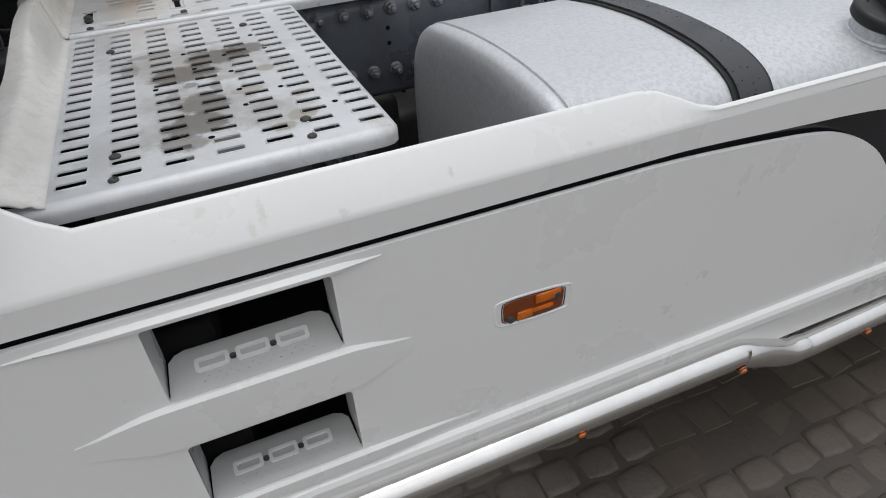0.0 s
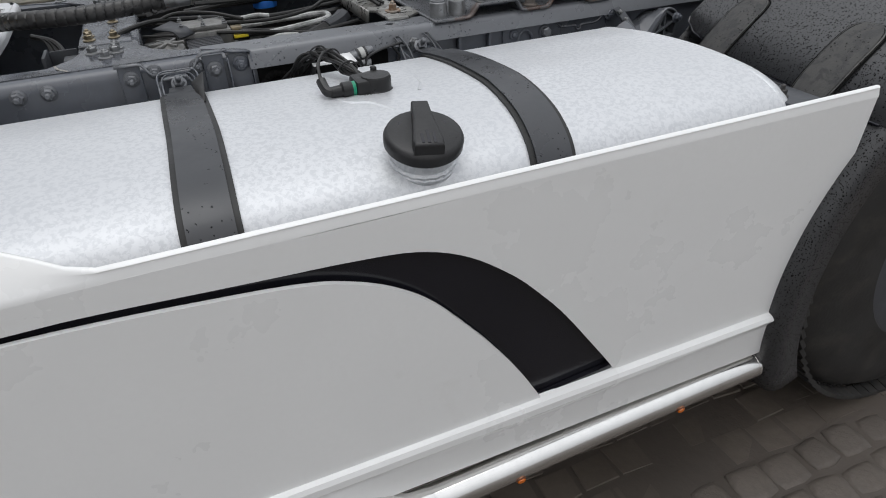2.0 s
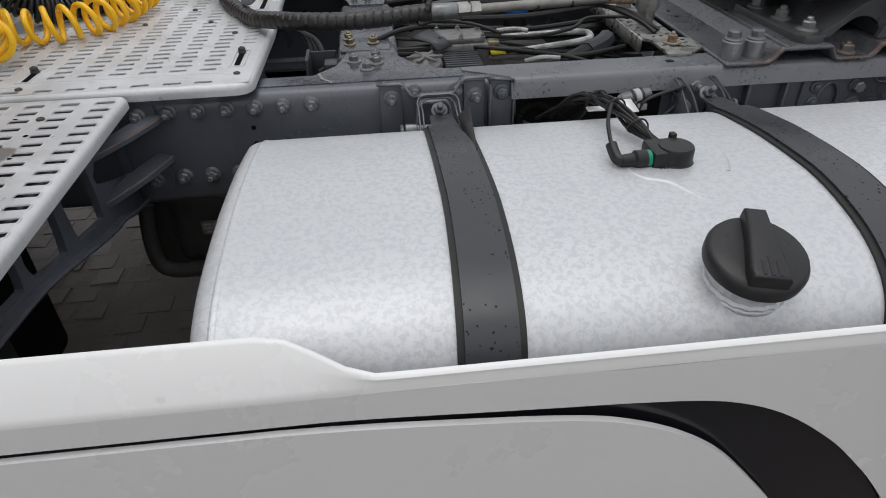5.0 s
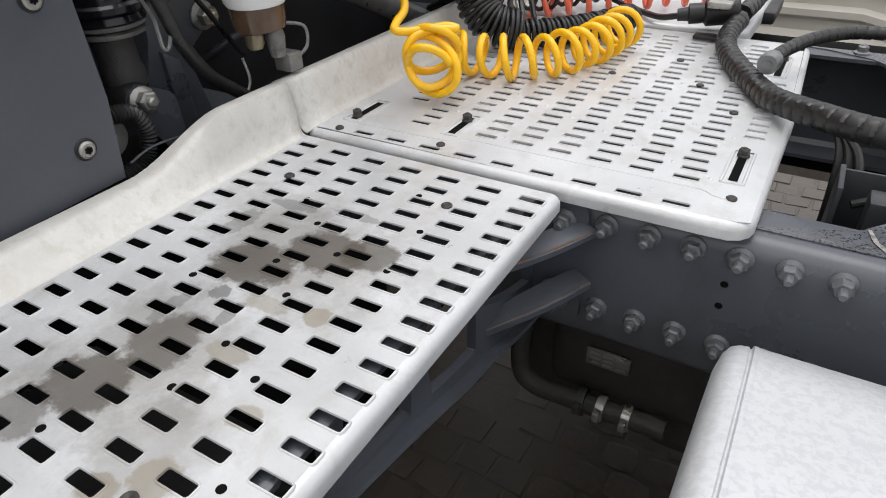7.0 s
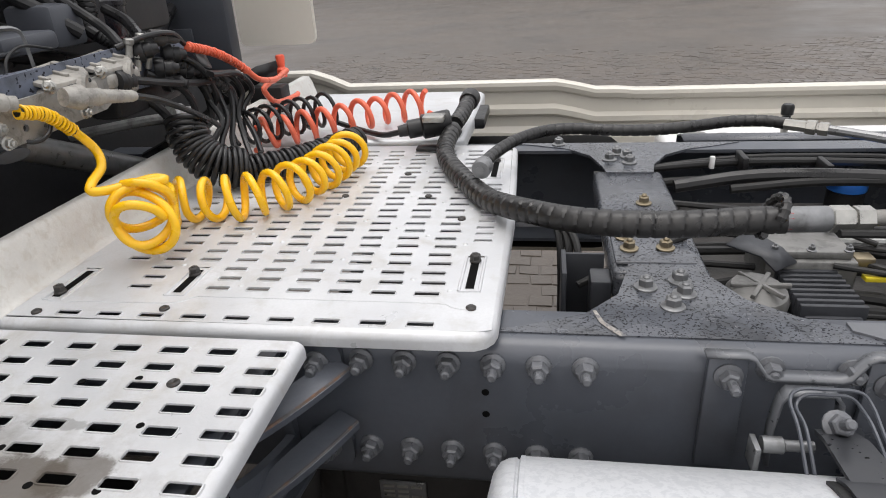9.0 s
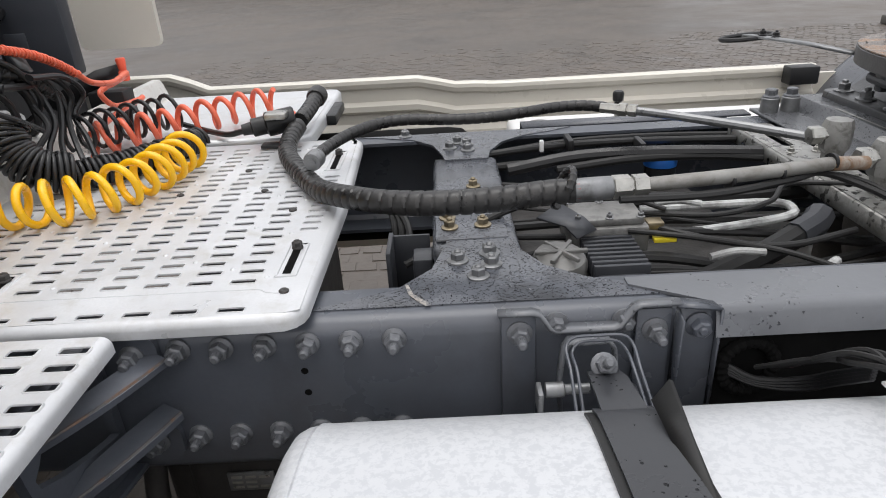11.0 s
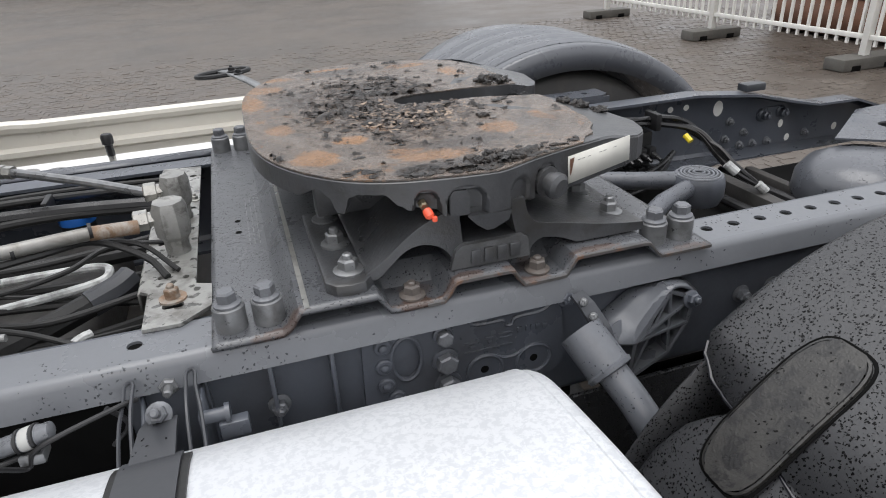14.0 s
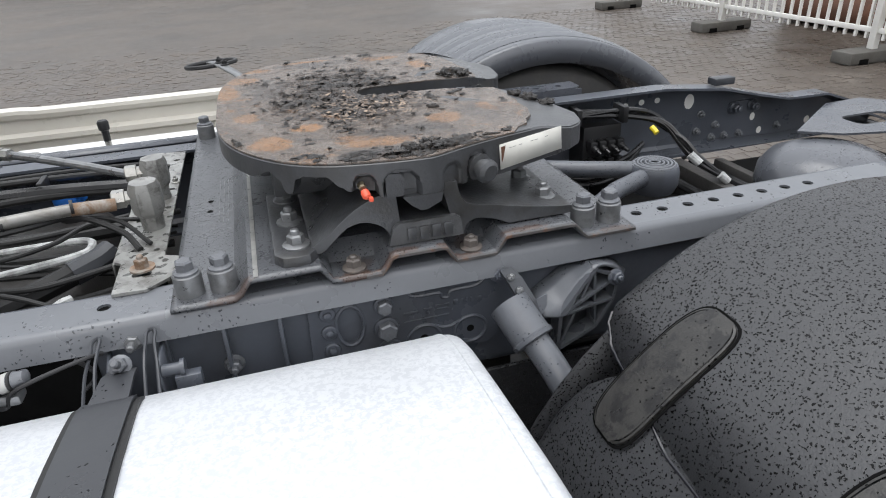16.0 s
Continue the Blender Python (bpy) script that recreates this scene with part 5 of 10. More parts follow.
thick(part("folded_hat", bm, STRIPGREY, hang, angle=20), 0.004, 0)
bm = bmesh.new()
loft(bm, [[(0.19, -0.428, 0.962), (0.232, -0.428, 0.955)], [(0.185, -0.445, 0.96), (0.238, -0.445, 0.953)]])
loft(bm, [[(0.238, -0.428, 0.955), (0.238, -0.428, 0.80)], [(0.238, -0.446, 0.953), (0.238, -0.443, 0.80)]])
loft(bm, [[(0.190, -0.428, 0.955), (0.190, -0.428, 0.80)], [(0.190, -0.455, 0.945), (0.190, -0.446, 0.80)]])
thick(part("side_cheek", bm, FRAME, hang), 0.003, 0)
U = [(0.048, 0.83), (0.046, 0.88), (0.050, 0.918), (0.056, 0.928), (0.102, 0.929), (0.110, 0.918), (0.114, 0.88), (0.122, 0.865), (0.142, 0.85)]
bm = bmesh.new()
loft(bm, [[(x, -0.447, z) for x, z in U], [(x, -0.462, z - 0.002) for x, z in U]])
thick(part("hook", bm, STRIPGREY, hang, angle=20), 0.0045, 0)
bm = bmesh.new()
lathe(bm, (0.022, -0.50, 0.893), (1, 0, 0), [(0.009, 0), (0.009, 0.02), (0.006, 0.022), (0.006, 0.05)], 12)
box(bm, (0.012, -0.515, 0.868), (0.018, -0.49, 0.898), 0.001)
part("hinge_pin", bm, ZINCDARK, hang)
bolts(hang, [(0.0, -0.4372, 0.931), (0.162, -0.4372, 0.927)], (0, -1, 0.05), 0.0105, 0.018, BOLTGREY, flange=1.5)
bolts(hang, [(0.214, -0.4372, 0.931)], (0, -1, 0.0), 0.011, 0.003, FRAME)
hang2 = thing("strap_bracket", (0.6, -0.43, 0.83), "folded grey steel bracket bolted on a chassis rail", "bracket", group="strap brackets")
for xs in (0.568, 0.640):
    bm = bmesh.new()
    loft(bm, [[(xs, -0.428, 0.915), (xs, -0.428, 0.80)], [(xs + (0.006 if xs < 0.6 else -0.004), -0.50, 0.905), (xs + (0.006 if xs < 0.6 else -0.004), -0.49, 0.82)]])
    thick(part("side_plate", bm, FRAME, hang2), 0.004, 0)
bm = bmesh.new()
box(bm, (0.565, -0.437, 0.79), (0.645, -0.428, 0.915), 0.002)
part("pad", bm, FRAME, hang2)
bm = bmesh.new()
lathe(bm, (0.640, -0.49, 0.895), (1, 0, 0), [(0.009, 0), (0.009, 0.024), (0.013, 0.024), (0.013, 0.03)], 12)
box(bm, (0.655, -0.505, 0.868), (0.69, -0.488, 0.89), 0.002)
part("hinge_pin", bm, FRAME, hang2)
bolts(hang2, [(0.603, -0.4372, 0.922)], (0, -1, 0.1), 0.0105, 0.016, ZINCDARK)
for xs in (0.72, 0.80):
    bm = bmesh.new()
    box(bm, (xs, -0.445, 0.79), (xs + 0.006, -0.428, 0.915), 0.001)
    part("web_rib", bm, FRAME, hang2)
# flat matt black sheet over this stretch of the web
cover = thing("web_cover", (0.42, -0.43, 0.80), "flat black sheet over the web of a chassis rail", "cover")
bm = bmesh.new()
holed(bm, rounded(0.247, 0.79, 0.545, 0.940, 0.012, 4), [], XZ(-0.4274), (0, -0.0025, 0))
part("sheet", bm, MATTBLACK, cover)
duct = thing("cable_duct", (0.29, -0.43, 0.84), "black corrugated cable duct through a rail opening", "cable duct")
bm = bmesh.new()
tube(bm, [(0.285 + 0.033 * math.cos(a), -0.432, 0.862 + 0.036 * math.sin(a)) for a in [k * math.tau / 48 for k in range(49)]], 0.009, 8, radius=lambda i, c: 0.0095 if i % 2 else 0.0075)
part("corrugated_ring", bm, MATTBLACK, duct)
# flat disc, its black painted for the dark inside the opening
bm = bmesh.new()
lathe(bm, (0.285, -0.4300, 0.862), (0, -1, 0), [(0.03, 0), (0.029, 0.0006)], 24)
part("opening", bm, SHADEBLACK, duct)
for k in range(4):
    bm = bmesh.new()
    tube(bm, smooth_path([(0.26, -0.43, 0.852 + 0.004 * k), (0.29, -0.45, 0.846 + 0.003 * k), (0.33, -0.475, 0.856 + 0.005 * k), (0.345, -0.51, 0.89 + 0.005 * k), (0.345, -0.56, 0.935 + 0.004 * k)], 5), 0.0035, 6)
    part("cable", bm, BLACK, duct)
bm = bmesh.new()
box(bm, (0.308, -0.462, 0.846), (0.322, -0.452, 0.858), 0.002)
part("red_sleeve", bm, RED, duct, "red cable sleeve")

# ---------------------------------------------------------------- catwalk plates
ZA, ZB = 0.976, 0.980


def keyhole(parent, x, y0, y1, z, bolt_y, slant=0.0):
    # black strip laid on the plate for the slot's shade
    bm = bmesh.new()
    sl = [(x - 0.0055, y0), (x + 0.0055, y0), (x + 0.0055 + slant, y1), (x - 0.0055 + slant, y1)]
    holed(bm, sl, [], XY(z + 0.0003), (0, 0, 0.0006))
    part("adjust_slot", bm, SHADEBLACK, parent, "flat black strip painted as the shade in an adjusting slot")
    bm = bmesh.new()
    out = [(x - 0.013, y0 - 0.008), (x + 0.013, y0 - 0.008), (x + 0.013 + slant, y1 + 0.008), (x - 0.013 + slant, y1 + 0.008), (x - 0.013, y0 - 0.008)]
    tube(bm, [(a, b, z - 0.0004) for a, b in out], 0.0026, 6)
    part("pressed_border", bm, PLATE, parent)
    bolts(parent, [(x + slant * 0.9, bolt_y, z + 0.001)], (0, 0, 1), 0.0068, 0.001, BOLTDARK, flange=1.2, name="screw")


def flat_screw(parent, x, y, z, r=0.0070, material=None):
    data = share(f"flat_screw_{r}", lambda bm: lathe(bm, (0, 0, 0), (0, 0, 1), [(r, 0), (r, 0.002), (r * 0.7, 0.0035), (r * 0.3, 0.003), (0.0, 0.002)], 14), material or BOLTDARK)
    piece("screw", data, parent, Matrix.Translation((x, y, z)))


catA = thing("catwalk_plate", (-0.67, -0.8, 0.93), "slotted aluminium catwalk plate stained with dark oil", "catwalk plate", group="catwalk plates")
slotsA = []
for i in range(7):
    xa = -0.8600 + 0.0582 * i
    for j in range(18):
        yb = -0.4970 - 0.0323 * j
        slotsA.append((xa, yb - 0.0060, xa + 0.0315, yb + 0.0060))
dots = [(-0.70, -0.66), (-0.69, -0.74), (-0.64, -0.70), (-0.64, -0.78), (-0.75, -0.8), (-0.585, -0.62), (-0.575, -0.70), (-0.69, -0.56), (-0.75, -0.62), (-0.64, -0.92), (-0.75, -0.95), (-0.64, -0.86), (-0.695, -1.0), (-0.585, -0.88), (-0.53, -0.97), (-0.63, -0.55)]
bm = bmesh.new()
slotted(bm, -0.885, -0.480, -1.075, -0.470, [(a - 0.0012, b - 0.0012, c + 0.0012, d + 0.0012) for a, b, c, d in slotsA], ZA, 0.0012)
part("slotted_sheet", bm, PLATEA, catA)
data = share("drilled_hole", lambda bm: lathe(bm, (0, 0, -0.001), (0, 0, 1), [(0.0042, 0), (0.0042, 0.0014)], 10), SHADEBLACK)
for x, y in dots:
    piece("drilled_hole", data, catA, Matrix.Translation((x + 0.008, y, ZA)))
bm = bmesh.new()
slot_rims(bm, slotsA, ZA, 0.002, 0.0018, 0.001)
part("slot_edges", bm, PLATEA, catA)["kind"] = "stuff"
bm = bmesh.new()
path = [(-0.925, -1.057), (-0.905, -1.068), (-0.885, -1.074), (-0.862, -1.075), (-0.7, -1.075), (-0.492, -1.075)] + [(-0.492 + 0.012 * math.sin(a), -1.063 - 0.012 * math.cos(a)) for a in (0.5, 1.0, 1.5)] + [(-0.480, -1.0), (-0.480, -0.7), (-0.480, -0.470)]
rim(bm, path, 0.012, 0.010, ZA)
part("rolled_edge", bm, PLATE, catA)
bm = bmesh.new()
secs = []
for i in range(34):
    y = -1.083 + (0.613) * i / 33
    k = S(y, -0.72, -0.58)
    e = 1 - S(y, -1.083, -1.03)
    h = (0.030 + 0.048 * k) * (1 - 0.55 * e)
    secs.append([(-0.868, y, ZA), (-0.8735, y, ZA + 0.001), (-0.879, y, ZA + 0.006), (-0.883 - 0.004 * (1 - k), y, ZA + 0.4 * h), (-0.889 - 0.008 * (1 - k), y, ZA + h * 0.85), (-0.893 - 0.010 * (1 - k), y, ZA + h), (-0.900 - 0.013 * (1 - k), y, ZA + h + 0.001), (-0.918 - 0.020 * (1 - k), y, ZA + h - 0.004), (-0.922 - 0.020 * (1 - k), y, ZA + h - 0.016)])
loft(bm, secs)
thick(part("front_lip", bm, LIPDIRT, catA, "raised and curved front lip", angle=50), 0.003)
for x, y in ((-0.579, -0.556), (-0.802, -0.584), (-0.571, -1.008), (-0.798, -0.998)):
    flat_screw(catA, x, y, ZA)
for x, y in ((-0.800, -1.058), (-0.575, -1.060)):
    flat_screw(catA, x, y, ZA, 0.006)

catB = thing("catwalk_plate", (-0.56, -0.08, 0.93), "slotted aluminium catwalk plate with pressed borders", "catwalk plate", group="catwalk plates")
slotsB, bumps = [], []
for j in range(23):
    y = -0.3615 + 0.0277 * j
    if y > 0.26:
        break
    for i in range(10):
        xa = -0.3605 - 0.0559 * i + (0.004 if j % 2 else 0.0)
        if xa < -0.84 or (abs(xa + 0.016 + 0.293) < 0.035 and (y < -0.25 or 0.06 < y < 0.2)) or (abs(xa + 0.015 + 0.68) < 0.03 and y < -0.28) or (xa < -0.80 and y < -0.3):
            continue
        slotsB.append((xa, y - 0.0044, xa + 0.031, y + 0.0044))
        if (i * 3 + j * 2) % 5 == 0:
            bumps.append((xa + 0.043, y + 0.010))
for i in range(9):
    xa = -0.3560 - 0.0563 * i
    slotsB.append((xa, -0.4325 - 0.0044, xa + 0.031, -0.4325 + 0.0044))
for j in range(18):
    y = -0.20 + 0.024 * j
    slotsB.append((-0.302, y - 0.003, -0.276, y + 0.003)) if not 0.06 < y < 0.21 else None
bm = bmesh.new()


def plate_edge(x, y):
    """The outer edge leans a little and its corners are cut."""
    if x > -0.27:
        x = -0.258 - 0.012 * max(0.0, (y + 0.1) / 0.4)
        x -= 0.016 if y < -0.44 or y > 0.29 else 0.0
    return x, y


slotted(bm, -0.875, -0.258, -0.443, 0.293, [(a - 0.001, b - 0.001, c + 0.001, d + 0.001) for a, b, c, d in slotsB], ZB, 0.0012, plate_edge)
part("slotted_sheet", bm, PLATE, catB)
bm = bmesh.new()
slot_rims(bm, slotsB, ZB, 0.0014, 0.0013, 0.001)
part("slot_edges", bm, PLATE, catB)["kind"] = "stuff"
bm = bmesh.new()
for x, y in bumps:
    lathe(bm, (x, y, ZB - 0.0002), (0, 0, 1), [(0.0042, 0), (0.003, 0.0014), (0.001, 0.002)], 10)
part("pressed_pips", bm, PLATE, catB)["kind"] = "stuff"
bm = bmesh.new()
rim(bm, [(-0.875, -0.447), (-0.6, -0.444), (-0.30, -0.442)] + [(-0.285 + 0.022 * math.sin(a), -0.420 - 0.022 * math.cos(a)) for a in (0.3, 0.7, 1.1, 1.5)] + [(-0.258, -0.10), (-0.268, 0.26)] + [(-0.288 + 0.02 * math.cos(a), 0.27 + 0.02 * math.sin(a)) for a in (0.3, 0.8, 1.3)], 0.011, 0.010, ZB)
part("rolled_edge", bm, PLATE, catB)
bm = bmesh.new()
tube(bm, smooth_path([(-0.84, -0.405, ZB - 0.001), (-0.72, -0.403, ZB - 0.001), (-0.665, -0.40, ZB - 0.001), (-0.645, -0.385, ZB - 0.001), (-0.62, -0.383, ZB - 0.001), (-0.45, -0.383, ZB - 0.001), (-0.35, -0.383, ZB - 0.001), (-0.318, -0.385, ZB - 0.001), (-0.308, -0.392, ZB - 0.001), (-0.285, -0.398, ZB - 0.001)], 5), 0.0024, 6)
part("pressed_border", bm, PLATE, catB)
bm = bmesh.new()
secs = []
for i in range(14):
    y = -0.4665 + 0.7635 * i / 13
    secs.append([(-0.871, y, ZB), (-0.877, y, ZB + 0.001), (-0.883, y, ZB + 0.007), (-0.889, y, ZB + 0.035), (-0.895, y, ZB + 0.066), (-0.899, y, ZB + 0.072), (-0.906, y, ZB + 0.073), (-0.925, y, ZB + 0.068), (-0.928, y, ZB + 0.055)])
loft(bm, secs)
thick(part("front_lip", bm, LIPDIRT, catB, "raised front lip", angle=50), 0.003)
for args in ((-0.293, -0.345, -0.262, -0.268), (-0.295, 0.085, 0.19, 0.178), (-0.676, -0.375, -0.312, -0.325), (-0.838, -0.395, -0.322, -0.385)):
    keyhole(catB, args[0], args[1], args[2], ZB, args[3])
for x, y in ((-0.286, -0.393), (-0.669, -0.417), (-0.835, -0.434), (-0.40, -0.02), (-0.55, -0.02), (-0.33, -0.12), (-0.46, 0.1)):
    flat_screw(catB, x, y, ZB, 0.0065)
for y0 in (0.31,):
    catC = thing("catwalk_plate", (-0.62, 0.55, 0.93), "plain pale aluminium catwalk plate with rolled edge", "catwalk plate", group="catwalk plates")
    bm = bmesh.new()
    outC = [(-0.875, 0.315), (-0.40, 0.315), (-0.390, 0.33), (-0.385, 0.77)] + [(-0.407 + 0.022 * math.cos(a), 0.79 + 0.022 * math.sin(a)) for a in (0.2, 0.8, 1.4)] + [(-0.875, 0.815)]
    holed(bm, outC, [circ(-0.417, 0.77, 0.006, 10)], XY(0.987), (0, 0, 0.003))
    part("sheet", bm, PLATE, catC)
    bm = bmesh.new()
    rim(bm, [(-0.875, 0.315), (-0.40, 0.315), (-0.390, 0.33), (-0.387, 0.5), (-0.385, 0.77)] + [(-0.407 + 0.022 * math.cos(a), 0.79 + 0.022 * math.sin(a)) for a in (0.2, 0.8, 1.4)] + [(-0.875, 0.815)], 0.012, 0.02, 0.990)
    part("rolled_edge", bm, PLATE, catC)
    bm = bmesh.new()
    secs = []
    for y in (0.30, 0.5, 0.815):
        secs.append([(-0.871, y, 0.990), (-0.88, y, 0.992), (-0.892, y, 1.03), (-0.90, y, 1.045), (-0.92, y, 1.046), (-0.928, y, 1.035)])
    loft(bm, secs)
    part("front_lip", bm, LIPDIRT, catC)
    bm = bmesh.new()
    box(bm, (-0.385, 0.52, 0.955), (-0.35, 0.68, 0.982), 0.006)
    part("corner_bracket", bm, BLACK, catC)

# cast arm that carries the outer plate
arm = thing("plate_support", (-0.52, -0.75, 0.80), "dark grey cast arm with large rounded windows", "support bracket")
AX = -0.526
low = flat([(-0.43, 0.745), (-0.504, 0.760), (-0.56, 0.778), (-0.612, 0.786), (-0.68, 0.803), (-0.726, 0.816), (-0.817, 0.840), (-0.875, 0.852), (-0.951, 0.861), (-1.03, 0.870), (-1.07, 0.880)], 3)
outer = [(-0.43, 0.962)] + low + [(-1.072, 0.962)]
wins = [[(-0.585, 0.945), (-0.570, 0.905), (-0.590, 0.870), (-0.455, 0.815), (-0.446, 0.835), (-0.446, 0.945)], [(-0.709, 0.945), (-0.716, 0.90), (-0.708, 0.838), (-0.700, 0.829), (-0.617, 0.812), (-0.605, 0.822), (-0.607, 0.89), (-0.622, 0.945)], [(-0.846, 0.947), (-0.858, 0.895), (-0.848, 0.866), (-0.838, 0.858), (-0.762, 0.840), (-0.750, 0.848), (-0.746, 0.90), (-0.752, 0.947)], [(-0.965, 0.949), (-0.972, 0.90), (-0.964, 0.880), (-0.952, 0.876), (-0.892, 0.868), (-0.880, 0.875), (-0.878, 0.91), (-0.886, 0.949)], [(-1.055, 0.95), (-1.058, 0.91), (-1.045, 0.888), (-1.004, 0.884), (-0.992, 0.892), (-0.992, 0.95)]]
bm = bmesh.new()
holed(bm, outer, [flat(w + w[:1], 3)[:-1] for w in wins], YZ(AX), (0.012, 0, 0))
part("web", bm, FRAME, arm)
bm = bmesh.new()
loft(bm, [[(AX - 0.012, y, z - 0.004), (AX + 0.026, y, z - 0.004), (AX + 0.028, y, z), (AX + 0.026, y, z + 0.005), (AX - 0.012, y, z + 0.005)] for y, z in low], closed=True, caps=True)
part("lower_flange", bm, FRAME, arm, angle=25)
bm = bmesh.new()
box(bm, (AX - 0.014, -1.07, 0.958), (AX + 0.028, -0.47, 0.966), 0.002)
part("upper_flange", bm, FRAME, arm)
# two fins run from the foot at the rail out to the arm
for za, zb, h in ((0.926, 0.912, 0.010), (0.8455, 0.8235, 0.012)):
    bm = bmesh.new()
    secs = []
    for k in range(9):
        u = k / 8
        x, y, z = -0.440 - 0.085 * u, -0.437 - 0.135 * u, za + (zb - za) * u
        w = 0.018 - 0.007 * u + 0.005 * math.sin(u * math.pi)
        dx, dy = 0.85 * w, -0.53 * w
        secs.append([(x - dx, y - dy, z - h), (x + dx, y + dy, z - h), (x + dx * 1.02, y + dy * 1.02, z - h * 0.2), (x + dx * 0.8, y + dy * 0.8, z), (x - dx, y - dy, z)])
    loft(bm, secs, closed=True, caps=True)
    fin = part("fin", bm, FRAME, arm, "rusty-edged fin", angle=25)
    bm = bmesh.new()
    tube(bm, [Vector(q[3]) + Vector((0.001, -0.001, -0.0014)) for q in secs], 0.0022, 6)
    attach(finish("worn_edge", bm, EDGERUST), fin)
bm = bmesh.new()
for zc in (0.925, 0.792):
    bm = bmesh.new()
    holed(bm, rounded(-0.500, zc - 0.030, -0.440, zc + 0.026, 0.016, 4), [], XZ(-0.4275), (0, -0.009, 0))
    part("foot", bm, FRAME, arm)
bolts(arm, [(-0.471, -0.437, 0.925), (-0.471, -0.437, 0.792)], (0, -1, 0.05), 0.0110, 0.011, BOLTGREY, flange=1.4)

# gearbox side under the rail
gear = thing("gearbox", (-0.2, 0.0, 0.45), "dark dirty gearbox casing with a type plate", "gearbox")
bm = bmesh.new()
box(bm, (-0.60, -0.26, 0.40), (-0.33, 0.26, 0.80), 0.05, 3)
box(bm, (-0.52, -0.32, 0.50), (-0.22, -0.24, 0.68), 0.03, 3)
part("casing", bm, GRIMY, gear)
for lo, hi in (((-0.36, -0.26, 0.36), (0.5, 0.26, 0.60)), ((0.02, -0.30, 0.72), (0.46, 0.30, 0.86))):
    bm = bmesh.new()
    box(bm, lo, hi, 0.04, 3)
    part("housing", bm, GRIMY, gear)
bm = bmesh.new()
box(bm, (-0.45, -0.326, 0.585), (-0.375, -0.321, 0.622), 0.002)
plate = part("type_plate", bm, ZINCDARK, gear, "worn metal type plate")
for i in range(3):
    for j in range(3 - (i == 1)):
        bm = bmesh.new()
        box(bm, (-0.443 + 0.022 * j, -0.3275, 0.592 + 0.010 * i), (-0.443 + 0.022 * j + 0.017, -0.326, 0.596 + 0.010 * i), 0.0)
        attach(finish("marking", bm, ZINC), plate)
bm = bmesh.new()
tube(bm, smooth_path([(-0.565, -0.30, 0.66), (-0.57, -0.32, 0.58), (-0.56, -0.335, 0.525), (-0.53, -0.34, 0.505), (-0.47, -0.34, 0.505), (-0.30, -0.34, 0.51)], 6), 0.018, 12)
part("coolant_pipe", bm, GRIMY, gear)
for x, r in ((-0.45, 0.026), (-0.415, 0.024), (-0.37, 0.024)):
    bm = bmesh.new()
    lathe(bm, (x, -0.34, 0.507), (1, 0, 0.03), [(r, 0), (r, 0.012), (r * 0.98, 0.014)], 18)
    box(bm, (x, -0.375, 0.505), (x + 0.012, -0.36, 0.525), 0.002)
    part("hose_clamp", bm, ZINC if x > -0.43 else GRIMY, gear, "worn steel hose clamp")

# ---------------------------------------------------------------- cross member and equipment between the rails
cross = thing("cross_member", (-0.04, 0.0, 0.90), "grey steel cross member with broad gussets, wet", "cross member")
for s in (-1, 1):
    bm = bmesh.new()
    g = [(-0.30, 0.398), (-0.235, 0.388), (-0.15, 0.352), (-0.105, 0.30), (-0.085, 0.225), (-0.08, 0.19), (0.01, 0.19), (0.018, 0.24), (0.05, 0.305), (0.10, 0.345), (0.17, 0.372), (0.20, 0.388), (0.22, 0.398)]
    pts = [(x, s * y) for x, y in (g if s < 0 else g[::-1])]
    holed(bm, pts, [], XY(0.9475), (0, 0, 0.0055))
    part("gusset", bm, GUSSETWET, cross)
    if s < 0:
        bolts(cross, [(-0.068, -0.281, 0.953), (-0.022, -0.262, 0.953), (-0.022, -0.297, 0.953), (-0.042, -0.330, 0.953)], (0, 0, 1), 0.0095, 0.003, ZINCDARK, flange=1.6)
    else:
        bolts(cross, [(-0.068, 0.27, 0.953), (-0.03, 0.29, 0.953), (-0.03, 0.25, 0.953), (-0.05, 0.31, 0.953), (-0.17, 0.385, 0.953)], (0, 0, 1), 0.0095, 0.003, ZINCDARK, flange=1.6)
bm = bmesh.new()
box(bm, (-0.105, -0.235, 0.90), (0.028, 0.215, 0.949), 0.012, 3)
part("beam", bm, GUSSETWET, cross)
bm = bmesh.new()
box(bm, (-0.10, -0.21, 0.9488), (0.012, -0.115, 0.9555), 0.008)
part("pad", bm, GUSSETWET, cross)
bolts(cross, [(-0.077, -0.169, 0.956), (-0.025, -0.165, 0.956), (-0.08, -0.13, 0.956), (-0.03, 0.03, 0.950)], (0, 0, 1), 0.0085, 0.004, BRASS, flange=1.6)
bay = thing("gearbox_actuator", (0.15, -0.15, 0.86), "black and grey gearbox actuator with ribbed housing", "actuator")
bm = bmesh.new()
lathe(bm, (0.080, -0.245, 0.90), (0.05, -0.2, 1), [(0.040, 0), (0.041, 0.03), (0.036, 0.040), (0.022, 0.046), (0.006, 0.048)], 20)
part("round_cover", bm, GREYALU, bay, "grey cast round cover")
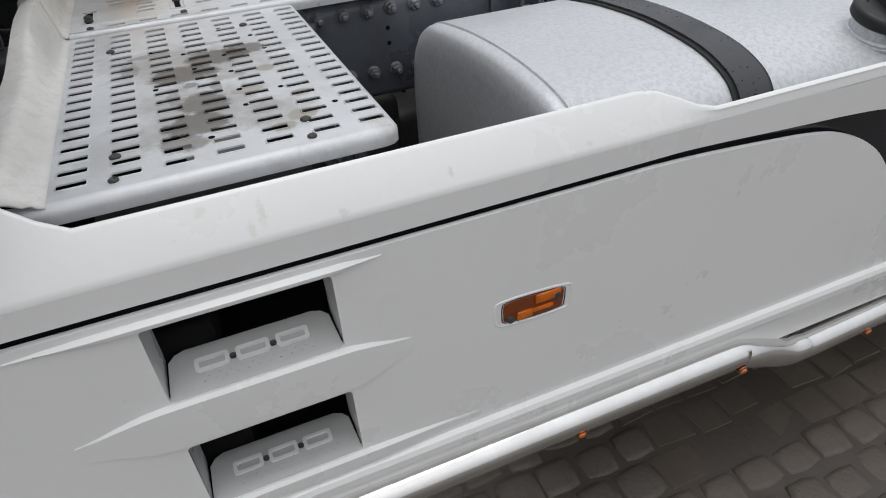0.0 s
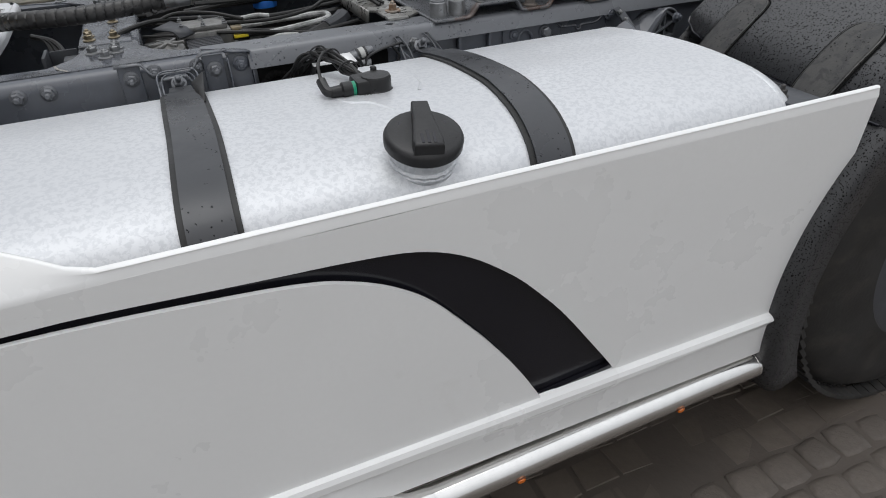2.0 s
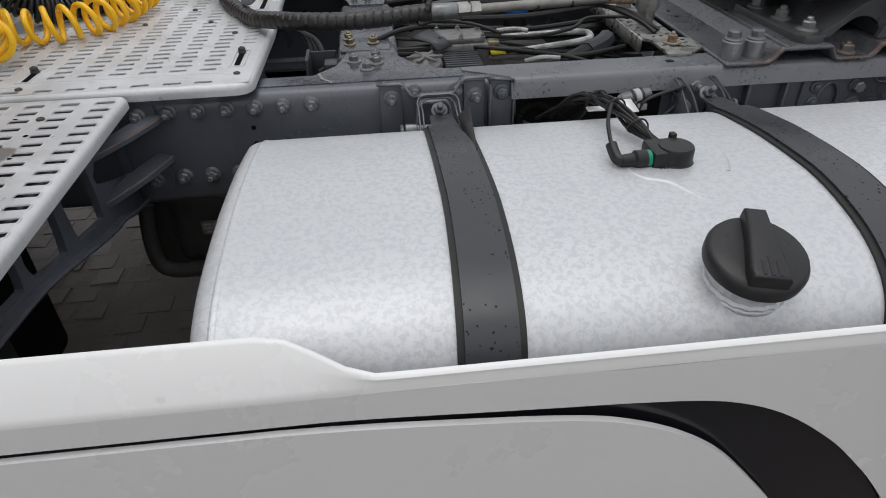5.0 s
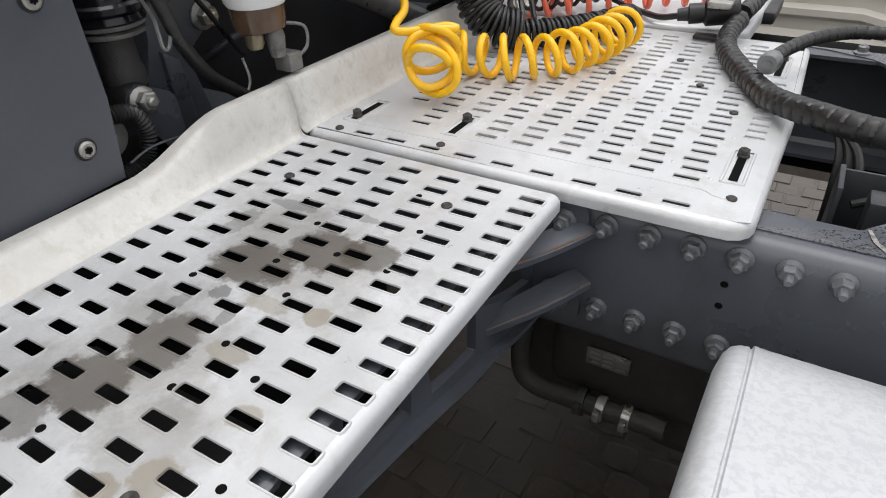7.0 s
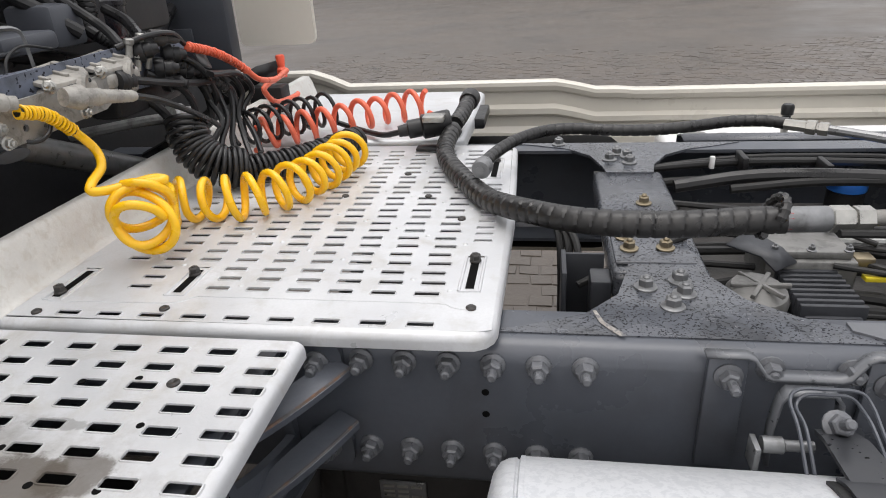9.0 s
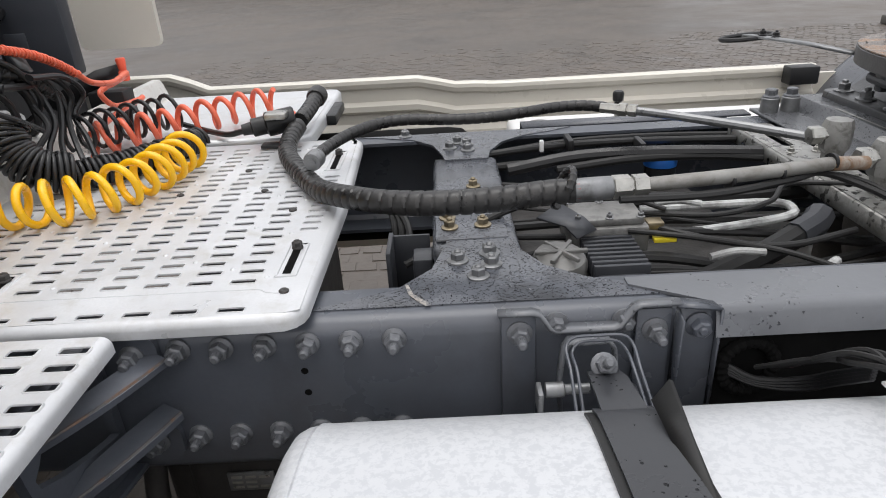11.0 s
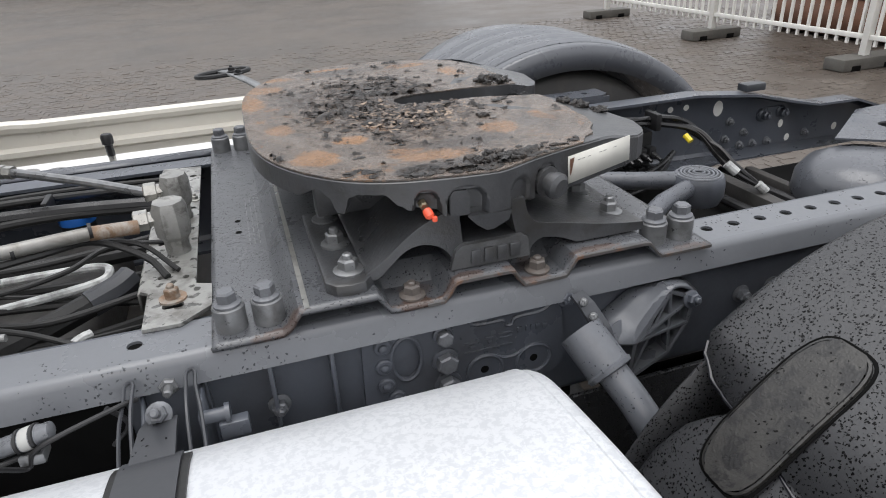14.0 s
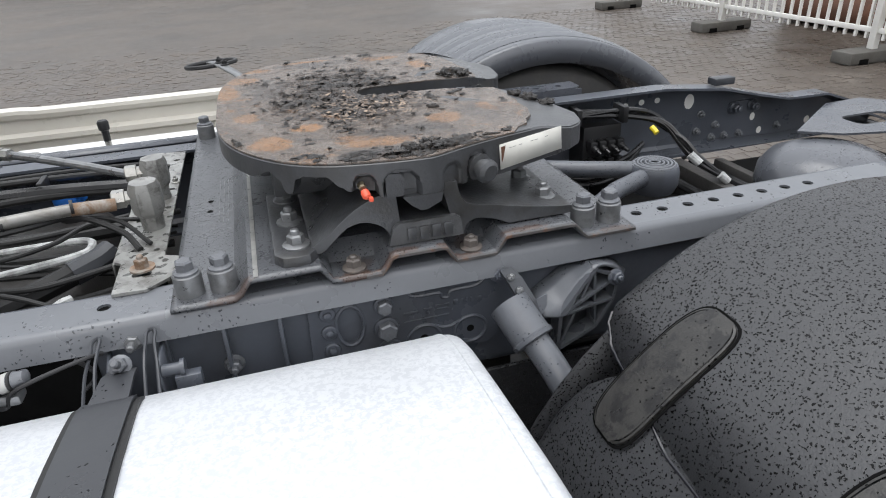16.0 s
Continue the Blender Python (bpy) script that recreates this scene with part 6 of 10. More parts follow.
for k in range(3):
    bm = bmesh.new()
    box(bm, (-0.038, -0.003, 0.0), (0.038, 0.003, 0.006), 0.001, 2, Matrix.Translation((0.082, -0.255, 0.944)) @ pose(0, 0, 0, 10, 0, 60 * k))
    part("cover_rib", bm, GREYALU, bay)
bm = bmesh.new()
box(bm, (0.13, -0.29, 0.88), (0.20, -0.18, 0.92), 0.004)
part("housing", bm, DARKSTEEL, bay)
for k in range(8):
    bm = bmesh.new()
    box(bm, (0.125, -0.285 + 0.014 * k, 0.90), (0.205, -0.278 + 0.014 * k, 0.934), 0.001)
    part("housing_rib", bm, DARKSTEEL, bay)
bm = bmesh.new()
box(bm, (0.11, -0.18, 0.90), (0.235, -0.085, 0.945), 0.006)
box(bm, (0.118, -0.172, 0.945), (0.228, -0.092, 0.957), 0.004)
part("control_box", bm, GREYALU, bay, "grey control box with screws")
bolts(bay, [(x, y, 0.957) for x in (0.124, 0.173, 0.222) for y in (-0.167, -0.097)], (0, 0, 1), 0.0045, 0.002, ZINCDARK)
bm = bmesh.new()
box(bm, (0.235, -0.165, 0.92), (0.262, -0.14, 0.944), 0.003)
part("brass_fitting", bm, BRASS, bay, "brass fitting")
bm = bmesh.new()
box(bm, (0.236, -0.20, 0.925), (0.270, -0.185, 0.932), 0.001)
part("yellow_label", bm, YELLOW, bay, "yellow label")
bm = bmesh.new()
loft(bm, [[(0.06, -0.16, 0.962), (0.105, -0.11, 0.965)], [(0.10, -0.19, 0.958), (0.135, -0.165, 0.960)], [(0.115, -0.21, 0.945), (0.15, -0.185, 0.947)]])
thick(part("cover_flap", bm, DARKSTEEL, bay), 0.003)
rnd = random.Random(9)
cables = thing("cable_loom", (0.3, 0.0, 0.86), "black cables and air pipes lying between rails", "cable loom")
for pts, r, m, nm in (
        ([(-0.15, -0.19, 0.905), (0.02, -0.13, 0.965), (0.15, -0.06, 0.955), (0.35, -0.03, 0.93), (0.58, 0.0, 0.94)], 0.006, RUBBER, "cable"),
        ([(0.20, -0.18, 0.94), (0.30, -0.21, 0.935), (0.40, -0.255, 0.93), (0.47, -0.29, 0.915)], 0.0045, RUBBER, "cable"),
        ([(0.22, -0.12, 0.945), (0.34, -0.16, 0.95), (0.44, -0.13, 0.955), (0.50, -0.07, 0.96), (0.60, -0.10, 0.965)], 0.0045, RUBBER, "cable"),
        ([(0.235, -0.15, 0.935), (0.33, -0.20, 0.925), (0.43, -0.22, 0.92), (0.55, -0.19, 0.925)], 0.0055, RUBBER, "cable"),
        ([(0.12, 0.05, 0.90), (0.30, 0.02, 0.905), (0.48, 0.03, 0.90), (0.60, 0.05, 0.90)], 0.016, RUBBER, "air_pipe"),
        ([(0.24, -0.27, 0.87), (0.33, -0.235, 0.885), (0.42, -0.195, 0.90), (0.50, -0.15, 0.915)], 0.020, RUBBER, "air_pipe"),
        ([(0.47, -0.168, 0.910), (0.51, -0.145, 0.918), (0.53, -0.125, 0.925)], 0.0225, DARKSTEEL, "hose_clamp"),
        ([(0.15, 0.17, 0.925), (0.30, 0.175, 0.938), (0.45, 0.165, 0.940), (0.58, 0.14, 0.935)], 0.009, RUBBER, "cable"),
        ([(-0.1, 0.24, 0.93), (0.1, 0.26, 0.945), (0.3, 0.28, 0.945), (0.58, 0.27, 0.94)], 0.008, RUBBER, "cable"),
        ([(-0.1, 0.22, 0.91), (0.1, 0.22, 0.925), (0.32, 0.22, 0.925), (0.58, 0.20, 0.93)], 0.009, RUBBER, "cable"),
        ([(0.05, 0.185, 0.925), (0.2, 0.19, 0.945), (0.38, 0.18, 0.948), (0.58, 0.15, 0.945)], 0.013, CABLE, "conduit"),
        ([(0.0, 0.30, 0.925), (0.2, 0.32, 0.94), (0.4, 0.33, 0.94), (0.6, 0.32, 0.935)], 0.006, RUBBER, "cable"),
        ([(0.26, -0.04, 0.915), (0.40, -0.06, 0.925), (0.475, -0.075, 0.93), (0.495, -0.10, 0.93), (0.475, -0.125, 0.925), (0.36, -0.135, 0.915), (0.25, -0.13, 0.905)], 0.0072, PALEPIPE, "coolant_hose"),
        ([(0.3, -0.255, 0.925), (0.34, -0.25, 0.93), (0.38, -0.255, 0.928)], 0.0055, PALEPIPE, "taped_joint"),
        ([(0.27, -0.085, 0.945), (0.31, -0.095, 0.95), (0.34, -0.107, 0.948)], 0.0055, PALEPIPE, "taped_joint"),
        ([(0.44, -0.30, 0.90), (0.47, -0.27, 0.91), (0.485, -0.258, 0.91)], 0.007, PALEPIPE, "taped_joint"),
        ([(0.06, -0.10, 0.96), (0.12, -0.085, 0.975), (0.2, -0.10, 0.97), (0.27, -0.14, 0.955)], 0.0042, RUBBER, "cable")):
    bm = bmesh.new()
    tube(bm, smooth_path(pts, 8), r, 9)
    part(nm, bm, m, cables)
for k in range(10):
    bm = bmesh.new()
    y0 = rnd.uniform(-0.28, 0.28)
    tube(bm, smooth_path([(0.03, y0, 0.88 + rnd.uniform(0, 0.04)), (0.22, y0 + rnd.uniform(-0.05, 0.05), 0.90 + rnd.uniform(-0.01, 0.02)), (0.42, y0 + rnd.uniform(-0.06, 0.06), 0.89 + rnd.uniform(-0.01, 0.02)), (0.62, y0 + rnd.uniform(-0.05, 0.05), 0.88)], 6), rnd.uniform(0.003, 0.008), 7)
    part("cable", bm, RUBBER, cables)
for c in ((0.19, 0.26, 0.955), (0.34, 0.245, 0.945)):
    bm = bmesh.new()
    box(bm, (c[0] - 0.006, c[1] - 0.03, c[2] - 0.02), (c[0] + 0.006, c[1] + 0.03, c[2] + 0.012), 0.003)
    part("cable_clip", bm, BLACK, cables)
bm = bmesh.new()
box(bm, (0.123, 0.230, 0.945), (0.132, 0.242, 0.970), 0.002)
part("white_clip", bm, WHITE, cables, "white clip")
bluecap = thing("blue_cap", (0.43, 0.14, 0.93), "bright blue plastic reservoir cap", "cap")
bm = bmesh.new()
lathe(bm, (0.385, 0.237, 0.902), (0, 0, 1), [(0.035, 0), (0.036, 0.010), (0.033, 0.018), (0.022, 0.022), (0.011, 0.023), (0.010, 0.028), (0.004, 0.030)], 24)
part("lid", bm, BLUE, bluecap)
bm = bmesh.new()
lathe(bm, (0.385, 0.237, 0.82), (0, 0, 1), [(0.034, 0), (0.034, 0.080)], 14)
part("neck", bm, BLACK, bluecap)
# uprights between plate and cross member
post = thing("pipe_bracket", (-0.16, -0.2, 0.80), "grey steel channel bracket carrying black pipes", "bracket")
bm = bmesh.new()
box(bm, (-0.175, -0.23, 0.80), (-0.168, -0.15, 0.945), 0.001)
box(bm, (-0.175, -0.155, 0.80), (-0.11, -0.15, 0.94), 0.001)
box(bm, (-0.135, -0.235, 0.86), (-0.105, -0.19, 0.935), 0.004)
part("channel", bm, DARKSTEEL, post)
for k in range(3):
    bm = bmesh.new()
    tube(bm, smooth_path([(-0.145 - 0.013 * k, -0.12 + 0.02 * k, 0.60), (-0.145 - 0.013 * k, -0.12 + 0.02 * k, 0.86), (-0.155 - 0.013 * k, -0.06 + 0.02 * k, 0.93), (-0.22, 0.05, 0.935)], 6), 0.0065, 8)
    part("pipe", bm, RUBBER, post)

# ---------------------------------------------------------------- hydraulic pipes, hoses, galvanised bracket
gal = thing("galvanised_bracket", (0.61, 0.0, 0.95), "mottled galvanised steel bracket across the rails", "bracket")
bm = bmesh.new()
out = [(0.574, -0.368), (0.622, -0.370), (0.662, -0.335), (0.662, -0.272), (0.640, -0.262), (0.640, 0.30), (0.562, 0.315), (0.562, -0.258), (0.574, -0.268)]
holed(bm, out, [rounded(0.590, 0.13, 0.612, 0.22, 0.010, 4), circ(0.588, -0.02, 0.006, 10), circ(0.628, -0.05, 0.006, 10), circ(0.582, -0.10, 0.005, 10), circ(0.628, 0.05, 0.006, 10), circ(0.625, 0.24, 0.007, 10), circ(0.585, 0.26, 0.006, 10), rounded(0.596, -0.325, 0.625, -0.31, 0.006, 3), circ(0.59, -0.225, 0.006, 10), circ(0.625, -0.235, 0.005, 10)], XY(0.957), (0, 0, 0.005))
part("plate", bm, GALV, gal)
bm = bmesh.new()
loft(bm, [[(0.562, -0.258, 0.961), (0.562, 0.315, 0.961)], [(0.558, -0.258, 0.958), (0.558, 0.315, 0.958)], [(0.557, -0.258, 0.93), (0.557, 0.315, 0.93)]])
thick(part("flange", bm, GALV, gal), 0.004)
bm = bmesh.new()
lathe(bm, (0.610, -0.298, 0.962), (0, 0, 1), [(0.019, 0), (0.019, 0.003), (0.008, 0.003)], 20)
part("washer", bm, RUSTY, gal, "rusty washer")
bolts(gal, [(0.610, -0.298, 0.965)], (0, 0, 1), 0.0095, 0.006, RUSTY, flange=1.1)
bolts(gal, [(0.605, -0.08, 0.962), (0.632, 0.09, 0.962), (0.583, 0.09, 0.962)], (0, 0, 1), 0.006, 0.003, ZINC)
for ex, ey, hz, rr in ((0.612, -0.136, 0.078, 0.028), (0.612, 0.008, 0.074, 0.026)):
    elb = thing("hydraulic_elbow", (ex, ey, 0.962), "worn steel hexagon elbow fitting for hydraulic pipe", "pipe elbow", group="hydraulic elbows")
    bm = bmesh.new()
    lathe(bm, (ex, ey, 0.961), (0, 0, 1), [(0.019, 0), (0.019, 0.010)], 16)
    lathe(bm, (ex, ey, 0.968), (0, 0, 1), [(rr * 0.70, 0), (rr * 0.72, 0.018), (rr * 0.95, 0.026), (rr, 0.034), (rr, hz - 0.008), (rr * 0.84, hz + 0.003)], 8, 0.4)
    part("hexagon", bm, ALLOYPALE, elb, angle=25)
    bm = bmesh.new()
    z = 0.968 + hz - 0.022
    lathe(bm, (ex - rr * 0.7, ey - 0.002, z), (-1, -0.06, 0), [(0.012, 0), (0.012, 0.012), (0.0165, 0.013), (0.0165, 0.032), (0.014, 0.034)], 6)
    part("union_nut", bm, ZINC, elb, angle=25)
pipe = thing("hydraulic_hose", (0.0, -0.2, 0.97), "black spiral-wrapped hydraulic hose on a steel pipe", "hydraulic hose", group="hydraulic hoses")
bm = bmesh.new()
tube(bm, smooth_path([(0.565, -0.152, 1.020), (0.50, -0.170, 1.028), (0.40, -0.205, 1.034), (0.30, -0.225, 1.036), (0.20, -0.238, 1.036)], 6), 0.0105, 12)
part("steel_pipe", bm, PIPEGREY, pipe, "steel pipe, rusty near its end")
bm = bmesh.new()
tube(bm, [(0.565, -0.152, 1.020), (0.50, -0.170, 1.028)], 0.0112, 12)
part("rusty_end", bm, RUSTY, pipe, "rusty pipe end")
for x, y in ((0.505, -0.167), (0.41, -0.20), (0.33, -0.218)):
    bm = bmesh.new()
    lathe(bm, (x, y, 1.030), (-1, -0.25, 0.05), [(0.0135, 0), (0.0135, 0.005)], 14)
    part("clip", bm, BLACK, pipe)
bm = bmesh.new()
lathe(bm, (0.203, -0.238, 1.036), (-1, -0.06, 0), [(0.0165, 0), (0.0165, 0.020), (0.013, 0.021), (0.013, 0.024), (0.0175, 0.025), (0.0175, 0.048), (0.0155, 0.05)], 6)
part("union_nut", bm, ZINC, pipe, angle=25)
bm = bmesh.new()
lathe(bm, (0.153, -0.241, 1.036), (-1, -0.06, 0), [(0.0155, 0), (0.017, 0.003), (0.017, 0.040), (0.0165, 0.055)], 18)
part("crimp_sleeve", bm, ZINCDARK, pipe)
H1 = [(0.10, -0.244, 1.036), (0.05, -0.243, 1.033), (0.0, -0.243, 1.028), (-0.06, -0.240, 1.022), (-0.115, -0.232, 1.017), (-0.17, -0.213, 1.012), (-0.215, -0.180, 1.006), (-0.255, -0.138, 0.998), (-0.29, -0.085, 0.989), (-0.325, -0.015, 0.986), (-0.355, 0.05, 0.986), (-0.385, 0.125, 0.986), (-0.40, 0.19, 0.988), (-0.402, 0.24, 0.995), (-0.395, 0.29, 1.005)]
bm = bmesh.new()
wrapped(bm, H1, 0.0188, 0.019, 0.0021)
part("wrapped_hose", bm, HOSE, pipe, angle=40)
bm = bmesh.new()
tube(bm, [Vector((0.085 + 0.012 * math.sin(a), -0.242 + 0.026 * math.cos(a), 1.040 + 0.024 * math.sin(a))) for a in [-2.2 + k * 5.2 / 30 for k in range(31)]], 0.0065, 8, radius=lambda i, c: 0.0068 if i % 2 else 0.0052)
part("guard_loop", bm, HOSE, pipe)
bm = bmesh.new()
lathe(bm, (0.098, -0.244, 1.036), (1, 0, 0), [(0.0165, 0), (0.0165, 0.008)], 14)
part("red_collar", bm, RED, pipe, "red collar")
bm = bmesh.new()
tube(bm, smooth_path([(0.16, -0.262, 1.025), (0.30, -0.247, 1.020), (0.43, -0.20, 1.018), (0.50, -0.16, 1.01), (0.57, -0.19, 0.985), (0.60, -0.23, 0.965)], 8), 0.0055, 7)
tube(bm, smooth_path([(0.20, -0.255, 1.02), (0.36, -0.222, 1.018), (0.48, -0.165, 1.012), (0.56, -0.16, 0.995), (0.615, -0.215, 0.966)], 8), 0.004, 7)
part("strapped_cable", bm, RUBBER, pipe)
pipe2 = thing("hydraulic_hose", (0.0, 0.2, 0.97), "thin black spiral-wrapped hose on a steel pipe", "hydraulic hose", group="hydraulic hoses")
bm = bmesh.new()
tube(bm, smooth_path([(0.565, 0.018, 1.014), (0.47, 0.09, 1.022), (0.36, 0.168, 1.029), (0.31, 0.203, 1.031)], 5), 0.0085, 10)
part("steel_pipe", bm, ZINCDARK, pipe2)
bm = bmesh.new()
lathe(bm, (0.315, 0.200, 1.031), (-0.85, 0.5, 0.02), [(0.013, 0), (0.013, 0.016), (0.010, 0.017), (0.010, 0.02), (0.014, 0.021), (0.014, 0.037), (0.011, 0.038), (0.011, 0.075)], 6)
part("union_nut", bm, ZINC, pipe2, angle=25)
bm = bmesh.new()
wrapped(bm, [(0.262, 0.240, 1.032), (0.22, 0.262, 1.033), (0.16, 0.265, 1.032), (0.08, 0.235, 1.031), (0.0, 0.213, 1.030), (-0.08, 0.205, 1.029), (-0.15, 0.208, 1.028), (-0.21, 0.185, 1.026), (-0.26, 0.125, 1.024), (-0.29, 0.055, 1.022), (-0.305, 0.0, 1.02)], 0.0115, 0.019, 0.0016)
part("wrapped_hose", bm, HOSE, pipe2, angle=40)
bm = bmesh.new()
lathe(bm, (-0.303, -0.002, 1.020), (-0.12, -0.98, 0.02), [(0.0135, 0), (0.0165, 0.004), (0.0165, 0.028), (0.0145, 0.031), (0.0145, 0.033), (0.007, 0.033), (0.007, 0.037)], 20)
part("end_fitting", bm, ZINCDARK, pipe2, "grey end fitting with a hexagon recess")

# black coupling plug lying on the plate
plug = thing("coupling_plug", (-0.42, 0.30, 0.985), "black electric coupling plug with a spring flap", "coupling plug")
mp = aim((-0.465, 0.285, 1.012), (1, 0.28, 0.12))
bm = bmesh.new()
lathe(bm, mp.translation, (1, 0.28, 0.12), [(0.012, -0.05), (0.014, -0.03), (0.020, -0.028), (0.020, 0.0), (0.0265, 0.004), (0.0265, 0.062), (0.022, 0.066)], 22)
part("body", bm, BLACK, plug)
bm = bmesh.new()
box(bm, (-0.455, 0.245, 1.03), (-0.41, 0.285, 1.043), 0.003, 2)
part("silver_label", bm, ZINC, plug, "grey and white label")
bm = bmesh.new()
box(bm, (-0.47, 0.235, 0.972), (-0.425, 0.265, 0.98), 0.003)
part("flap", bm, BLACK, plug)
bm = bmesh.new()
wrapped(bm, [(-0.395, 0.315, 1.01), (-0.385, 0.37, 1.02), (-0.378, 0.43, 1.032)], 0.018, 0.017, 0.002)
lathe(bm, (-0.378, 0.43, 1.032), (0.1, 0.98, 0.15), [(0.021, 0), (0.023, 0.004), (0.023, 0.03), (0.014, 0.036)], 18)
part("rubber_boot", bm, HOSE, plug)

# coiled hoses
yel = thing("air_hose", (-0.70, -0.1, 0.97), "bright yellow coiled air hose lying on aluminium plate", "air hose", group="air hoses")
bm = bmesh.new()
coil(bm, [(-0.800, -0.160, 1.020), (-0.773, -0.142, 1.020), (-0.719, -0.136, 1.0195), (-0.677, -0.120, 1.0195), (-0.642, -0.090, 1.0195), (-0.616, -0.048, 1.020), (-0.598, 0.0, 1.021), (-0.586, 0.05, 1.023), (-0.580, 0.095, 1.025), (-0.578, 0.135, 1.026)], 0.033, 11.5, 0.0066, 8, 22, 0.6)
part("coil", bm, YELLOWHOSE, yel, angle=60)
bm = bmesh.new()
turns = []
side, deep = Vector((0.84, 0.54, 0)), Vector((0.5, -0.86, 0))
for k in range(66):
    a = 2.0 - k * math.tau / 20
    u = k / 65
    c = Vector((-0.765 + 0.010 * math.sin(3 * u * math.tau), -0.283, 1.066 - 0.034 * u))
    turns.append(c + side * (0.032 + 0.004 * math.sin(k * 0.31)) * math.cos(a) + deep * (0.030 * (u - 0.5) + 0.016 * math.sin(a * 1.35)) + Vector((0, 0, (0.034 + 0.009 * u) * math.sin(a))))
tube(bm, smooth_path(turns + [Vector((-0.745, -0.235, 1.058)), Vector((-0.768, -0.196, 1.062)), Vector((-0.800, -0.163, 1.052))], 3), 0.0066, 9)
part("tangled_loop", bm, YELLOWHOSE, yel, "tangled turns of hose", angle=60)
bm = bmesh.new()
LEAD = [(-0.851, -0.342, 1.213), (-0.849, -0.300, 1.199), (-0.848, -0.262, 1.168), (-0.838, -0.242, 1.135), (-0.824, -0.258, 1.115), (-0.812, -0.300, 1.106), (-0.808, -0.312, 1.098), (-0.796, -0.300, 1.094), (-0.77, -0.278, 1.096), (-0.745, -0.262, 1.099), (-0.730, -0.262, 1.096)]
tube(bm, smooth_path(LEAD + [turns[0]], 8), 0.0066, 9)
part("lead", bm, YELLOWHOSE, yel, angle=60)
bm = bmesh.new()
tube(bm, smooth_path(LEAD[:3], 20), 0.0070, 9)
part("kink_guard", bm, CABLE, yel, "black kink guard")
bm = bmesh.new()
coil(bm, LEAD[:3], 0.0074, 15, 0.0023, 6, 14)
part("kink_spring", bm, YELLOWHOSE, yel, "yellow kink guard spring")
redh = thing("air_hose", (-0.62, 0.33, 0.98), "faded red coiled air hose lying on aluminium plate", "air hose", group="air hoses")
bm = bmesh.new()
coil(bm, [(-0.83, 0.24, 1.022), (-0.77, 0.27, 1.025), (-0.71, 0.31, 1.028), (-0.64, 0.36, 1.031), (-0.56, 0.425, 1.034), (-0.48, 0.47, 1.036)], 0.031, 9.5, 0.0064, 8, 20, 1.1)
part("coil", bm, REDHOSE, redh, angle=60)
bm = bmesh.new()
REDLEAD = [(-0.860, 0.100, 1.230), (-0.85, 0.176, 1.208), (-0.845, 0.245, 1.178), (-0.838, 0.285, 1.152), (-0.828, 0.318, 1.128), (-0.82, 0.385, 1.116), (-0.824, 0.455, 1.121), (-0.831, 0.482, 1.118), (-0.840, 0.476, 1.110), (-0.845, 0.43, 1.105), (-0.845, 0.40, 1.104), (-0.84, 0.357, 1.096), (-0.83, 0.39, 1.062), (-0.824, 0.49, 1.053), (-0.829, 0.53, 1.052), (-0.838, 0.532, 1.046), (-0.845, 0.50, 1.042), (-0.846, 0.44, 1.040), (-0.84, 0.36, 1.036), (-0.835, 0.26, 1.03)]
tube(bm, smooth_path(REDLEAD, 8), 0.0066, 9)
part("lead", bm, REDHOSE, redh, angle=60)
bm = bmesh.new()
coil(bm, REDLEAD[:4], 0.0072, 22, 0.0023, 6, 14)
part("kink_spring", bm, REDHOSE, redh, "red kink guard spring")
bm = bmesh.new()
tube(bm, smooth_path([(-0.48, 0.47, 1.012), (-0.45, 0.44, 1.007), (-0.425, 0.39, 1.022), (-0.41, 0.33, 1.010)], 6), 0.0058, 8)
part("tail", bm, REDHOSE, redh)
coils = []
